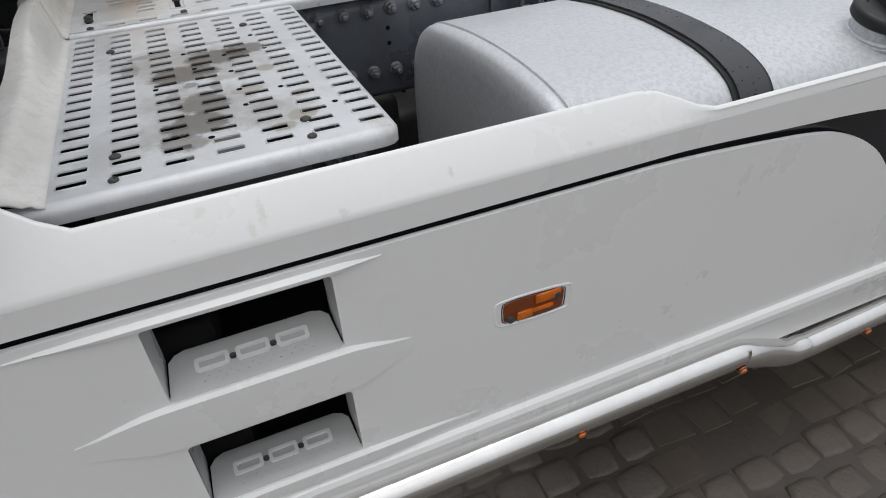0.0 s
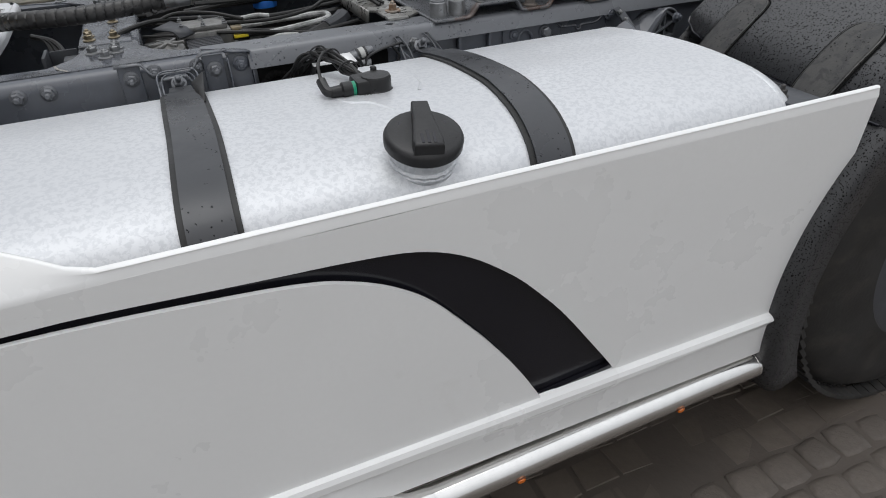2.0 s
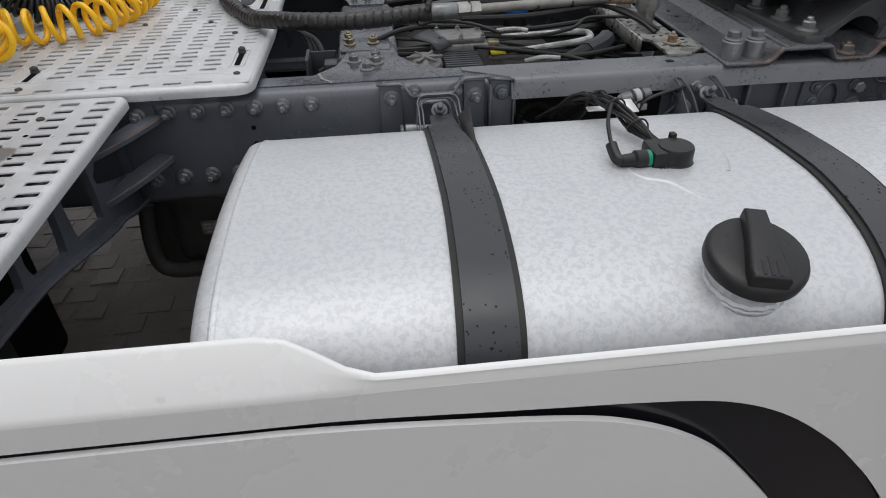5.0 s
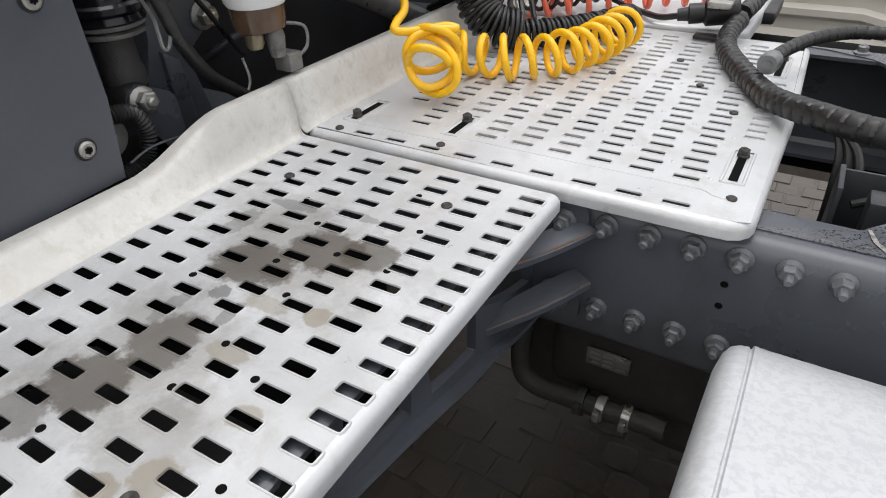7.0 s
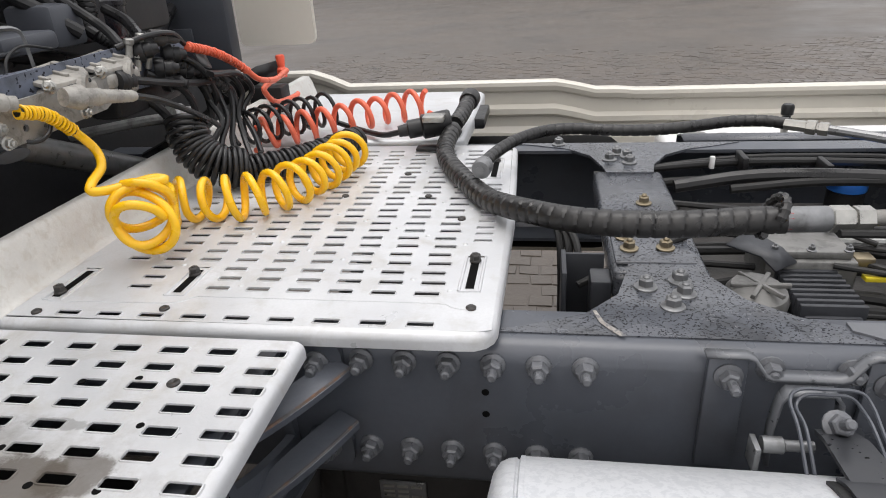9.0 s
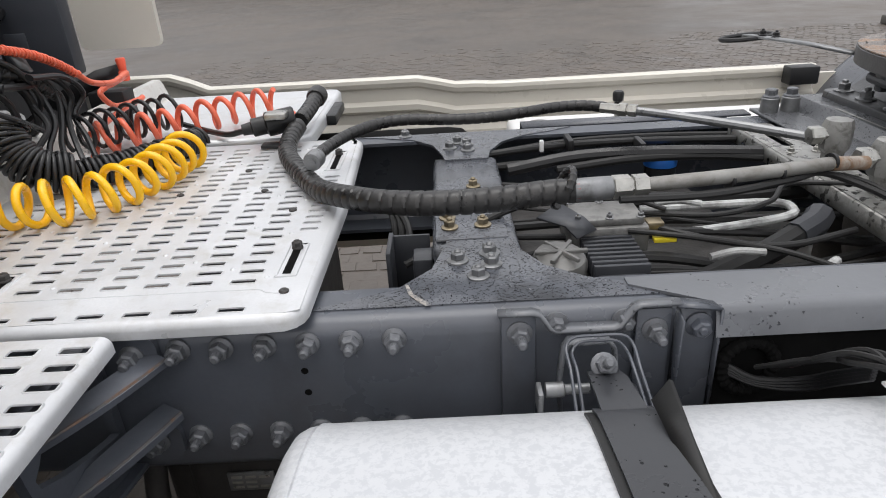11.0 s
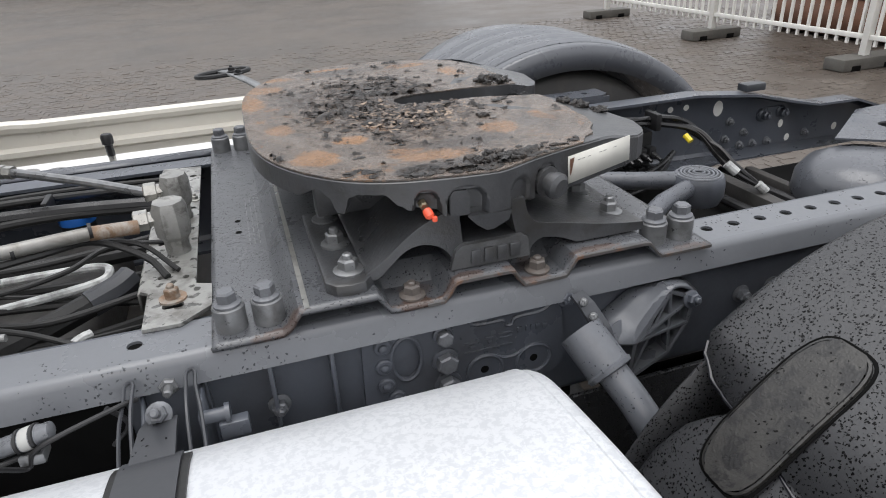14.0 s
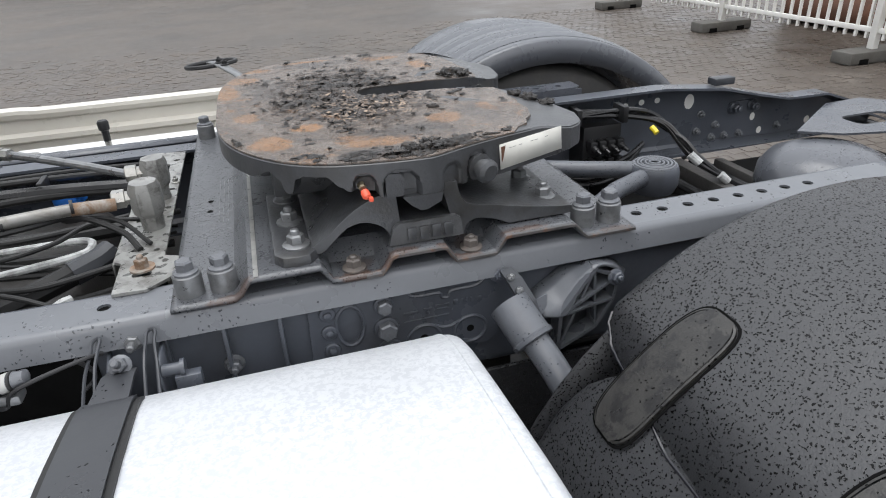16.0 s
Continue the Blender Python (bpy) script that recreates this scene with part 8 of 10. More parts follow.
    if s < 0:
        for a, b, c, d in ((1.003, 0.994, 1.017, 1.011), (1.022, 0.994, 1.036, 1.011), (1.041, 0.994, 1.055, 1.011), (1.060, 0.994, 1.074, 1.011)):
            bm = bmesh.new()
            box(bm, (a, -0.4250, b), (c, -0.419, d + 0.004), 0.0010)
            attach(finish("cast_bar", bm, CASTIRON), ped)
# grease nipple, plug, label, handle
bm = bmesh.new()
lathe(bm, (0.944, -0.402, 1.088), (0, -1, -0.2), [(0.006, 0), (0.006, 0.009), (0.004, 0.011)], 6)
part("grease_nipple", bm, BRASS, fw)
bm = bmesh.new()
lathe(bm, (0.945, -0.418, 1.084), (0.25, -0.8, -0.7), [(0.0055, 0), (0.0066, 0.004), (0.0062, 0.011), (0.003, 0.014)], 12)
box(bm, (0.949, -0.432, 1.070), (0.956, -0.426, 1.078), 0.002)
part("nipple_cap", bm, CORAL, fw, "bright coral plastic cap")
bm = bmesh.new()
lathe(bm, (1.126, -0.381, 1.085), (0.35, -0.9, -0.12), [(0.022, 0), (0.022, 0.012), (0.015, 0.014), (0.015, 0.022), (0.019, 0.023), (0.019, 0.033), (0.013, 0.038)], 12)
part("bearing_plug", bm, CASTIRON, fw)
bm = bmesh.new()
q = [(1.167, -0.3815, 1.111), (1.169, -0.3815, 1.070), (1.290, -0.3475, 1.078), (1.287, -0.3485, 1.117)]
loft(bm, [[q[0], q[1]], [q[3], q[2]]])
lab = thick(part("type_label", bm, LABEL, fw, "scratched white label with a red corner"), 0.0015)
bm = bmesh.new()
loft(bm, [[(1.1685, -0.3835, 1.108), (1.170, -0.3835, 1.082)], [(1.177, -0.3812, 1.109), (1.1725, -0.3825, 1.088)]])
attach(finish("red_corner", bm, BROWN), lab)
for k in range(6):
    bm = bmesh.new()
    t0 = (0.14, 0.20, 0.30, 0.48, 0.55, 0.72)[k]
    a = Vector(q[0]).lerp(Vector(q[3]), t0) + Vector((-0.0005, -0.0022, -0.008))
    b = Vector(q[0]).lerp(Vector(q[3]), t0 + 0.05) + Vector((-0.0005, -0.0022, -0.008))
    loft(bm, [[a, a - Vector((0, 0, 0.0009))], [b, b - Vector((0, 0, 0.0009))]])
    attach(finish("text_bar", bm, ZINCDARK), lab)
handle = thing("release_handle", (0.72, 0.55, 1.08), "black release handle with an oval grip ring", "release handle")
bm = bmesh.new()
ov = [Vector((0.712 + 0.066 * math.cos(a), 0.635 + 0.034 * math.sin(a), 1.098 + 0.004 * math.cos(a))) for a in [k * math.tau / 28 for k in range(29)]]
tube(bm, ov, 0.0062, 8)
part("grip_ring", bm, BLACK, handle)
bm = bmesh.new()
loft(bm, [[(0.70, 0.64, 1.104), (0.725, 0.645, 1.104)], [(0.725, 0.59, 1.104), (0.748, 0.595, 1.104)], [(0.765, 0.45, 1.105), (0.785, 0.455, 1.105)], [(0.80, 0.33, 1.10), (0.82, 0.33, 1.10)]])
thick(part("lever", bm, ZINCDARK, handle), 0.006)
bolts(handle, [(0.735, 0.60, 1.106), (0.75, 0.56, 1.106)], (0, 0, 1), 0.007, 0.004, BLACK)
# clods of grease and dead leaves
rnd = random.Random(21)
bm = bmesh.new()
for k in range(110):
    x = rnd.gauss(1.0, 0.09)
    lim = lerp_list(x, [(0.78, 0.285), (0.86, 0.375), (0.95, 0.406), (1.04, 0.418), (1.10, 0.396), (1.2, 0.362)])
    y = -lim + abs(rnd.gauss(0, 0.020))
    g = rnd.uniform(0.002, 0.0075)
    lump(bm, (x, y, 1.1258), (g * rnd.uniform(0.7, 1.8), g * rnd.uniform(0.5, 1.2), g * rnd.uniform(0.2, 0.4)), k)
for k in range(70):
    a, r = rnd.uniform(0, math.tau), rnd.uniform(0.05, 0.30)
    x, y = 0.99 + r * math.cos(a) * 0.75, r * math.sin(a) * 1.15
    if x > 0.99 and abs(y) < 0.065:
        continue
    g = rnd.uniform(0.002, 0.008)
    lump(bm, (x, y, 1.1255), (g * rnd.uniform(0.6, 1.8), g * rnd.uniform(0.6, 1.6), g * 0.3), 140 + k)
for x, y, s in ((1.235, 0.080, 0.022), (1.255, 0.06, 0.014), (1.21, 0.09, 0.012), (1.325, -0.12, 0.017), (1.35, -0.15, 0.014), (1.305, -0.10, 0.012), (1.12, -0.17, 0.009), (1.06, -0.37, 0.015), (1.03, -0.38, 0.014), (1.08, -0.385, 0.013)):
    for j in range(16):
        q = s * rnd.uniform(0.2, 0.5)
        lump(bm, (x + rnd.uniform(-1, 1) * s, y + rnd.uniform(-1, 1) * s, slope(x) + 0.002 + 0.35 * q * rnd.random()), (q * rnd.uniform(0.6, 1.3), q * rnd.uniform(0.6, 1.3), q * rnd.uniform(0.5, 0.9)), x * 40 + j * 3.1)
for k in range(260):
    # crumbs of grease thickest round the slot
    a, r = rnd.uniform(0, math.tau), abs(rnd.gauss(0.17, 0.07))
    x, y = 0.985 + r * math.cos(a) * 0.8, r * math.sin(a) * 1.1
    if x > 1.24 or x < 0.79 or (x > 0.99 and abs(y) < 0.055):
        continue
    g = rnd.uniform(0.001, 0.0036)
    lump(bm, (x, y, 1.1256), (g * rnd.uniform(0.6, 2.2), g * rnd.uniform(0.6, 1.8), g * rnd.uniform(0.2, 0.6)), 300 + k)
# a torn crust of grease, thick along the side and round the slot
RIMY = [(0.745, 0.10), (0.78, 0.275), (0.86, 0.370), (0.95, 0.402), (1.04, 0.414), (1.10, 0.392), (1.2, 0.358), (1.26, 0.29)]
STEP, NX, NY = 0.0035, 146, 236
nodes = {}
for i in range(NX):
    for j in range(NY):
        x, y = 0.755 + STEP * i, -0.413 + STEP * j
        d = lerp_list(x, RIMY) - abs(y)
        if d < 0.002 or (x > 0.985 and abs(y) < 0.048):
            continue
        side_ = (1 - S(d, 0.0, 0.055)) * ((1.0 if y < 0 else 0.25) * S(x, 0.84, 0.95) * (1 - S(x, 1.08, 1.2)) + 0.22)
        core = 0.85 * (1 - S(math.hypot((x - 0.985) / 0.17, y / 0.27), 0.5, 1.15))
        f = noise.fractal(Vector((x * 34, y * 34, 1.7)), 0.7, 2.1, 5)
        h = 0.5 * f + 0.36 * max(side_, core) - 0.34
        if h > -0.05:
            nodes[i, j] = bm.verts.new((x, y, slope(x) + max(-0.001, min(0.0065, 0.03 * h) + (0.0018 * noise.noise(Vector((x * 190, y * 190, 0.0))) if h > 0 else 0.0))))
for (i, j), v in nodes.items():
    quad = [nodes[q] for q in ((i, j), (i + 1, j), (i + 1, j + 1), (i, j + 1)) if q in nodes]
    if len(quad) == 4:
        bm.faces.new(quad)
litter = []
clods = tagged(finish("grease_clods", bm, GREASE, 60), "black clods of old grease on the fifth wheel", "grease", kind="stuff")
for nm, mt, cnt, sd in (("leaf_litter", LEAF, 170, 3), ("dark_leaf_litter", LEAFDARK, 420, 8)):
    rnd = random.Random(sd)
    vs, fs = [], []
    while len(fs) < cnt * 2:
        a, r = rnd.uniform(0, math.tau), rnd.random() ** 0.7
        x, y = 0.985 + 0.15 * r * math.cos(a), -0.005 + 0.26 * r * math.sin(a)
        if nm == "leaf_litter":
            x, y = 1.01 + 0.11 * r * math.cos(a), -0.11 + 0.12 * r * math.sin(a)
        if x > 1.0 and abs(y) < 0.055:
            continue
        t, l, w = rnd.uniform(0, math.tau), rnd.uniform(0.003, 0.007) + 0.011 * rnd.random() ** 3, rnd.uniform(0.0015, 0.005)
        ux, uy = math.cos(t), math.sin(t)
        z = 1.129 + rnd.uniform(0, 0.003)
        i = len(vs)
        vs += [(x - ux * l, y - uy * l, z + rnd.uniform(0, 0.003)), (x - uy * w, y + ux * w, z + rnd.uniform(0, 0.002)), (x + ux * l, y + uy * l, z + rnd.uniform(0, 0.004)), (x + uy * w, y - ux * w, z)]
        fs += [(i, i + 1, i + 2), (i, i + 2, i + 3)]
    me = bpy.data.meshes.new(nm)
    me.from_pydata(vs, [], fs)
    me.materials.append(mt)
    litter.append(new(nm, me))
    tagged(litter[-1], "small dead leaves stuck in grease", "leaves", kind="stuff")

# ---------------------------------------------------------------- rear suspension and wheels
vst = thing("stay_bearing", (1.70, 0.0, 0.80), "grey round stay bearing with two arms", "stay bearing")
bm = bmesh.new()
lathe(bm, (1.70, -0.01, 0.81), (0, 0, 1), [(0.052, 0), (0.060, 0.02), (0.060, 0.05), (0.056, 0.062), (0.054, 0.066), (0.048, 0.066)], 32)
part("housing", bm, FRAME, vst)
for r, z in ((0.048, 0.877), (0.040, 0.8785), (0.032, 0.878), (0.022, 0.879), (0.012, 0.880)):
    bm = bmesh.new()
    tube(bm, [(1.70 + r * math.cos(a), -0.01 + r * math.sin(a), z) for a in [k * math.tau / 32 for k in range(33)]], 0.0032, 6)
    part("ring", bm, FRAMESKYLIT, vst)
bm = bmesh.new()
lathe(bm, (1.70, -0.01, 0.868), (0, 0, 1), [(0.05, 0), (0.05, 0.008), (0.006, 0.009)], 28)
part("cover", bm, DARKSTEEL, vst)
for p in ([(1.66, 0.01, 0.86), (1.56, 0.04, 0.865), (1.40, 0.14, 0.86), (1.2, 0.25, 0.85)], [(1.66, -0.03, 0.855), (1.56, -0.08, 0.855), (1.40, -0.2, 0.85), (1.25, -0.30, 0.84)]):
    bm = bmesh.new()
    tube(bm, p, 0.021, 14)
    part("arm", bm, FRAMEWET, vst)
axle = thing("rear_axle", (1.70, 0.0, 0.2), "dark rear axle with wheels and tyres", "rear axle")
bm = bmesh.new()
tube(bm, [(1.70, -1.0, 0.5), (1.70, -0.3, 0.5), (1.70, 0.3, 0.5), (1.70, 1.0, 0.5)], 0.075, 16)
lathe(bm, (1.70, -0.12, 0.5), (0, 1, 0), [(0.1, 0), (0.2, 0.04), (0.21, 0.12), (0.2, 0.2), (0.1, 0.24)], 24)
for s in (-1, 1):
    box(bm, (1.64, s * 0.40 - 0.04, 0.55), (1.76, s * 0.40 + 0.04, 0.74), 0.01)
part("beam", bm, GRIMY, axle)
for s in (-1, 1):
    for y0 in (0.60, 0.895):
        bm = bmesh.new()
        w = 0.27
        lathe(bm, (1.70, s * y0, 0.5), (0, s, 0), [(0.30, 0.0), (0.40, 0.004), (0.47, 0.022), (0.492, 0.045), (0.50, 0.09), (0.50, w - 0.09), (0.492, w - 0.045), (0.47, w - 0.022), (0.40, w - 0.004), (0.30, w), (0.288, w - 0.01)], 72)
        tyre = part("tyre", bm, TYRE, axle, "worn black truck tyre")
        if s < 0:
            bm = bmesh.new()
            for k in range(90):
                a = math.tau * k / 90
                m2 = Matrix.Translation((1.70, s * y0, 0.5)) @ Matrix.Rotation(a, 4, "Y")
                for j in range(5):
                    yy = s * (0.035 + 0.05 * j)
                    box(bm, (-0.013, min(yy, yy + s * 0.038), 0.494), (0.013, max(yy, yy + s * 0.038), 0.505), 0.0, 2, m2 @ pose(0, 0, 0, 0, 0, 12 * (-1) ** j))
            attach(tagged(finish("tread", bm, TYRE), kind="stuff"), tyre)
        bm = bmesh.new()
        lathe(bm, (1.70, s * y0, 0.5), (0, s, 0), [(0.15, w - 0.12), (0.24, w - 0.11), (0.275, w - 0.06), (0.295, w - 0.008), (0.302, w - 0.002)], 40)
        part("rim", bm, DARKSTEEL, axle)
    bm = bmesh.new()
    lathe(bm, (1.70, s * 0.98, 0.5), (0, s, 0), [(0.13, 0), (0.13, 0.10), (0.11, 0.16), (0.05, 0.17)], 28)
    part("hub", bm, ZINCDARK, axle)
farv = thing("air_reservoir", (-0.3, 0.62, 0.62), "black air reservoir hung beside the far chassis rail", "air tank")
bm = bmesh.new()
lathe(bm, (-0.85, 0.60, 0.76), (1, 0, 0), [(0.05, 0.0), (0.11, 0.02), (0.145, 0.06), (0.15, 0.10), (0.15, 0.78), (0.145, 0.82), (0.11, 0.86), (0.05, 0.88)], 28)
part("vessel", bm, MATTBLACK, farv)
bm = bmesh.new()
box(bm, (-0.70, 0.428, 0.73), (-0.66, 0.47, 0.90), 0.004)
part("hanger", bm, MATTBLACK, farv)
shaft = thing("drive_shaft", (1.0, 0.0, 0.5), "dark dirty drive shaft under the chassis rails", "drive shaft")
bm = bmesh.new()
tube(bm, [(0.48, 0.0, 0.58), (1.0, 0.0, 0.55), (1.58, 0.0, 0.51)], 0.06, 18)
part("tube", bm, GRIMY, shaft)
resv = thing("air_reservoir", (1.08, -0.22, 0.5), "black air reservoir hung below the chassis rail", "air tank")
bm = bmesh.new()
lathe(bm, (1.16, -0.40, 0.54), (0, 1, 0), [(0.05, -0.03), (0.10, -0.018), (0.128, 0.01), (0.132, 0.04), (0.132, 0.74), (0.128, 0.77), (0.10, 0.80), (0.05, 0.812)], 28)
part("vessel", bm, GRIMY, resv)
bm = bmesh.new()
box(bm, (1.13, -0.40, 0.66), (1.19, -0.37, 0.74), 0.004)
part("hanger", bm, GRIMY, resv)
spring = thing("air_spring", (2.05, -0.05, 0.72), "grey domed air spring between the rails", "air spring")
# dome in the same paler grey, its light from above painted in
bm = bmesh.new()
lathe(bm, (2.25, 0.03, 0.64), (0, 0, 1), [(0.12, 0), (0.155, 0.03), (0.172, 0.08), (0.168, 0.125), (0.145, 0.160), (0.10, 0.182), (0.05, 0.19), (0.0, 0.192)], 40)
part("bellows", bm, SHEENGREY, spring)
bm = bmesh.new()
holed(bm, [(2.23, 0.13), (2.32, 0.06), (2.62, -0.02), (2.75, 0.18), (2.64, 0.33), (2.50, 0.32)], [rounded(2.42, 0.10, 2.58, 0.19, 0.03, 4)], XY(0.840), (0, 0, 0.006))
part("top_bracket", bm, FRAMEWET, spring)
loom2 = thing("cable_loom", (1.75, 0.15, 0.82), "black rear cable loom with a yellow tag", "cable loom")
rnd = random.Random(4)
for k in range(7):
    o = [rnd.uniform(-0.012, 0.012) for _ in range(6)]
    bm = bmesh.new()
    tube(bm, smooth_path([(1.45, 0.36 + o[0], 0.88 + o[1]), (1.62, 0.345 + o[1], 0.905 + o[2]), (1.72, 0.325 + o[2], 0.912 + o[0]), (1.83, 0.31 + o[3], 0.905 + o[4]), (1.90, 0.28 + o[4], 0.875 + o[5]), (1.93, 0.22 + o[5], 0.83 + o[1]), (1.95, 0.17 + o[0] * 2, 0.79 + o[3]), (2.01, 0.12, 0.74)], 7), rnd.uniform(0.005, 0.009), 7)
    part("cable", bm, CABLE, loom2)
bm = bmesh.new()
tube(bm, [(1.862, 0.265, 0.870), (1.867, 0.245, 0.857)], 0.008, 10)
part("yellow_tag", bm, YELLOW, loom2, "yellow tag")
for p in (((1.925, 0.17, 0.808), (1.945, 0.15, 0.785)), ((1.99, 0.12, 0.755), (2.01, 0.11, 0.735))):
    bm = bmesh.new()
    tube(bm, p, 0.012, 10)
    part("pale_joint", bm, PALEPIPE, loom2, "pale taped joint")
for c in ((1.66, 0.33, 0.912), (1.79, 0.31, 0.912)):
    bm = bmesh.new()
    box(bm, (c[0] - 0.008, c[1] - 0.03, c[2] - 0.025), (c[0] + 0.008, c[1] + 0.03, c[2] + 0.022), 0.003)
    part("clip", bm, BLACK, loom2)
valv = thing("valve_block", (1.78, 0.33, 0.70), "black valve block with plugs beside the rail", "valve block")
bm = bmesh.new()
box(bm, (1.69, 0.33, 0.70), (1.81, 0.419, 0.872), 0.006)
part("body", bm, BLACK, valv)
for k in range(4):
    for j in range(2):
        bm = bmesh.new()
        x, z = 1.70 + 0.028 * k, 0.745 + 0.055 * j
        box(bm, (x, 0.300, z), (x + 0.022, 0.332, z + 0.034), 0.004)
        lathe(bm, (x + 0.011, 0.302, z + 0.016), (0.2, -1, -0.3), [(0.009, 0), (0.009, 0.016), (0.006, 0.018), (0.005, 0.034)], 9)
        part("plug", bm, CABLE, valv)
for k in range(3):
    bm = bmesh.new()
    tube(bm, smooth_path([(1.60, 0.33, 0.72 + 0.02 * k), (1.70, 0.28, 0.715 + 0.02 * k), (1.80, 0.285, 0.74 + 0.02 * k), (1.88, 0.33, 0.80)], 6), 0.007, 8)
    part("pipe", bm, CABLE, valv)
# dark tubes and a beam across the rails behind the stay
cross2 = thing("rear_cross_beam", (2.05, 0.0, 0.7), "dark grimy beam with pipes between the chassis rails", "cross beam")
bm = bmesh.new()
box(bm, (1.98, -0.40, 0.56), (2.14, 0.40, 0.672), 0.02)
part("beam", bm, MATTBLACK, cross2)
for x, z, r in ((1.955, 0.69, 0.014), (2.02, 0.693, 0.018), (2.10, 0.69, 0.014)):
    bm = bmesh.new()
    tube(bm, smooth_path([(x, -0.40, z - 0.01), (x + 0.01, -0.1, z), (x - 0.01, 0.2, z + 0.006), (x, 0.39, z)], 6), r, 10)
    part("pipe", bm, CABLE, cross2)
beam = thing("axle_carrier", (2.0, 0.0, 0.6), "dark grimy axle carrier between the chassis rails", "axle carrier")
bm = bmesh.new()
box(bm, (1.30, -0.34, 0.60), (2.75, 0.415, 0.66), 0.01)
part("beam", bm, MATTBLACK, beam)
bm = bmesh.new()
box(bm, (1.98, -0.30, 0.66), (2.02, 0.34, 0.73), 0.006)
part("cross_bar", bm, GRIMY, beam)
bm = bmesh.new()
box(bm, (2.14, -0.30, 0.66), (2.17, 0.34, 0.71), 0.006)
part("cross_bar", bm, GRIMY, beam)

# mudguards
def mudguard(s, material, name_label):
    g = thing("mudguard", (1.62, s * 0.9, 1.0), name_label, "mudguard", group="mudguards")
    R, CX, CZ = (0.57, 1.62, 0.5) if s < 0 else (0.58, 1.72, 0.497)
    EDGE = ((0.605, -0.075), (0.606, -0.03), (0.610, -0.006), (0.620, 0.0), (0.635, 0.0005), (0.655, 0.001), (0.675, 0.0015), (0.70, 0.002), (0.75, 0.0025), (0.80, 0.003), (0.92, 0.003), (1.05, 0.002), (1.15, 0.0), (1.185, -0.004), (1.20, -0.014), (1.205, -0.03), (1.206, -0.075))

    def at(deg, y, lift):
        a = radians(deg)
        back = 0.055 * max(0.0, math.cos(a)) if s > 0 else 0.0
        return (CX + (R + lift) * math.cos(a) + back, s * y, CZ + (R + lift) * math.sin(a))

    SEAM = lambda y: lerp_list(y, [(0.605, 129.0), (0.616, 129.8), (0.637, 132.0), (0.672, 133.8), (0.702, 134.4), (0.75, 135.4), (0.85, 137.5), (1.2, 139.5)])

    def skin(d0, d1, n, lift, inner, front):
        """A stretch of the guard between two angles; front bends its seam."""
        bm = bmesh.new()
        rows = []
        for i in range(n + 1):
            row = []
            for yy, dr in EDGE:
                d = d0 + (d1 - d0) * i / n
                edge = inner + (0.0 if front or s > 0 else 0.056 - 0.0084 * min(5.0, d - 134.0) + (0.0 if d < 139 else -0.0026 * min(6.0, d - 139.0)))
                y = yy if edge <= 0.605 else edge + (yy - 0.605) * (1.206 - edge) / 0.601
                if front and i == 0:
                    d = SEAM(y)
                row.append(at(d, y, dr + lift))
            rows.append(row)
        loft(bm, rows)
        return bm

    ribs = s > 0
    thick(part("shell", skin(131 if s < 0 else 168, 12, 44, 0.0, 0.605, s < 0), material, g, angle=50), 0.004)
    P = lambda deg, y, lift: at(deg, y, 0.003 + lift)
    if s < 0:
        thick(part("front_section", skin(134.5, 205, 26, -0.0035, 0.657, False), material, g, "lower front section beyond a dark seam", angle=50), 0.004)
        bm = bmesh.new()
        loft(bm, [[at(d, 0.632, -r) for r in (0.012, 0.10, 0.20, 0.30)] for d in range(114, 211, 6)])
        thick(part("inner_wall", bm, material, g, "grained inner splash wall"), 0.004)
        for y0, y1 in ((0.712, 0.797), (0.985, 1.075)):
            pts = []
            yc, hw, dc, hd = (y0 + y1) / 2, (y1 - y0) / 2, 131.7, 10.6
            for k in range(44):
                a = math.tau * k / 44
                ca, sa = math.cos(a), math.sin(a)
                pts.append((dc + hd * (abs(ca) ** 0.42) * (1 if ca > 0 else -1), yc + hw * (abs(sa) ** 0.55) * (1 if sa > 0 else -1)))
            ringp = lambda grow, lift: [P(d + (d - dc) / hd * math.degrees(grow / R), y + (y - yc) / hw * grow, lift) for d, y in pts]
            # raised black ring, the groove's shade put into its colour
            bm = bmesh.new()
            loft(bm, [ringp(0.0012, 0.0002), ringp(0.0, 0.0010), ringp(-0.0022, 0.0008)], closed=True)
            part("panel_groove", bm, SHADEBLACK, g, "black ring painted as the shade in a groove round a panel")
            bm = bmesh.new()
            loft(bm, [ringp(-0.003, 0.0), ringp(-0.0035, 0.0036), ringp(-0.006, 0.0046)], closed=True)
            rows = []
            for i in range(15):
                t = -0.965 + 1.93 * i / 14
                w = hw * 0.84 * (1 - abs(t) ** 4.5) ** 0.42
                rows.append([P(dc + hd * t, yc + w * (j / 4 - 1), 0.0046) for j in range(9)])
            loft(bm, rows)
            part("panel", bm, FENDERPANEL, g, "worn wet inset panel", angle=50)
        bm = bmesh.new()
        tube(bm, [P(SEAM(y) + 0.3, y, -0.004) for y in [0.622 + 0.01 * k for k in range(57)]], 0.0025, 6)
        part("seam", bm, BLACKGLOSS, g, "dark panel seam")
        bm = bmesh.new()
        box(bm, (1.03, -1.13, 0.905), (1.10, -1.04, 0.915), 0.002)
        part("mounting_tab", bm, DARKSTEEL, g)
        bolts(g, [(1.045, -1.085, 0.916)], (0, 0, 1), 0.008, 0.008, BOLTDARK)
    else:
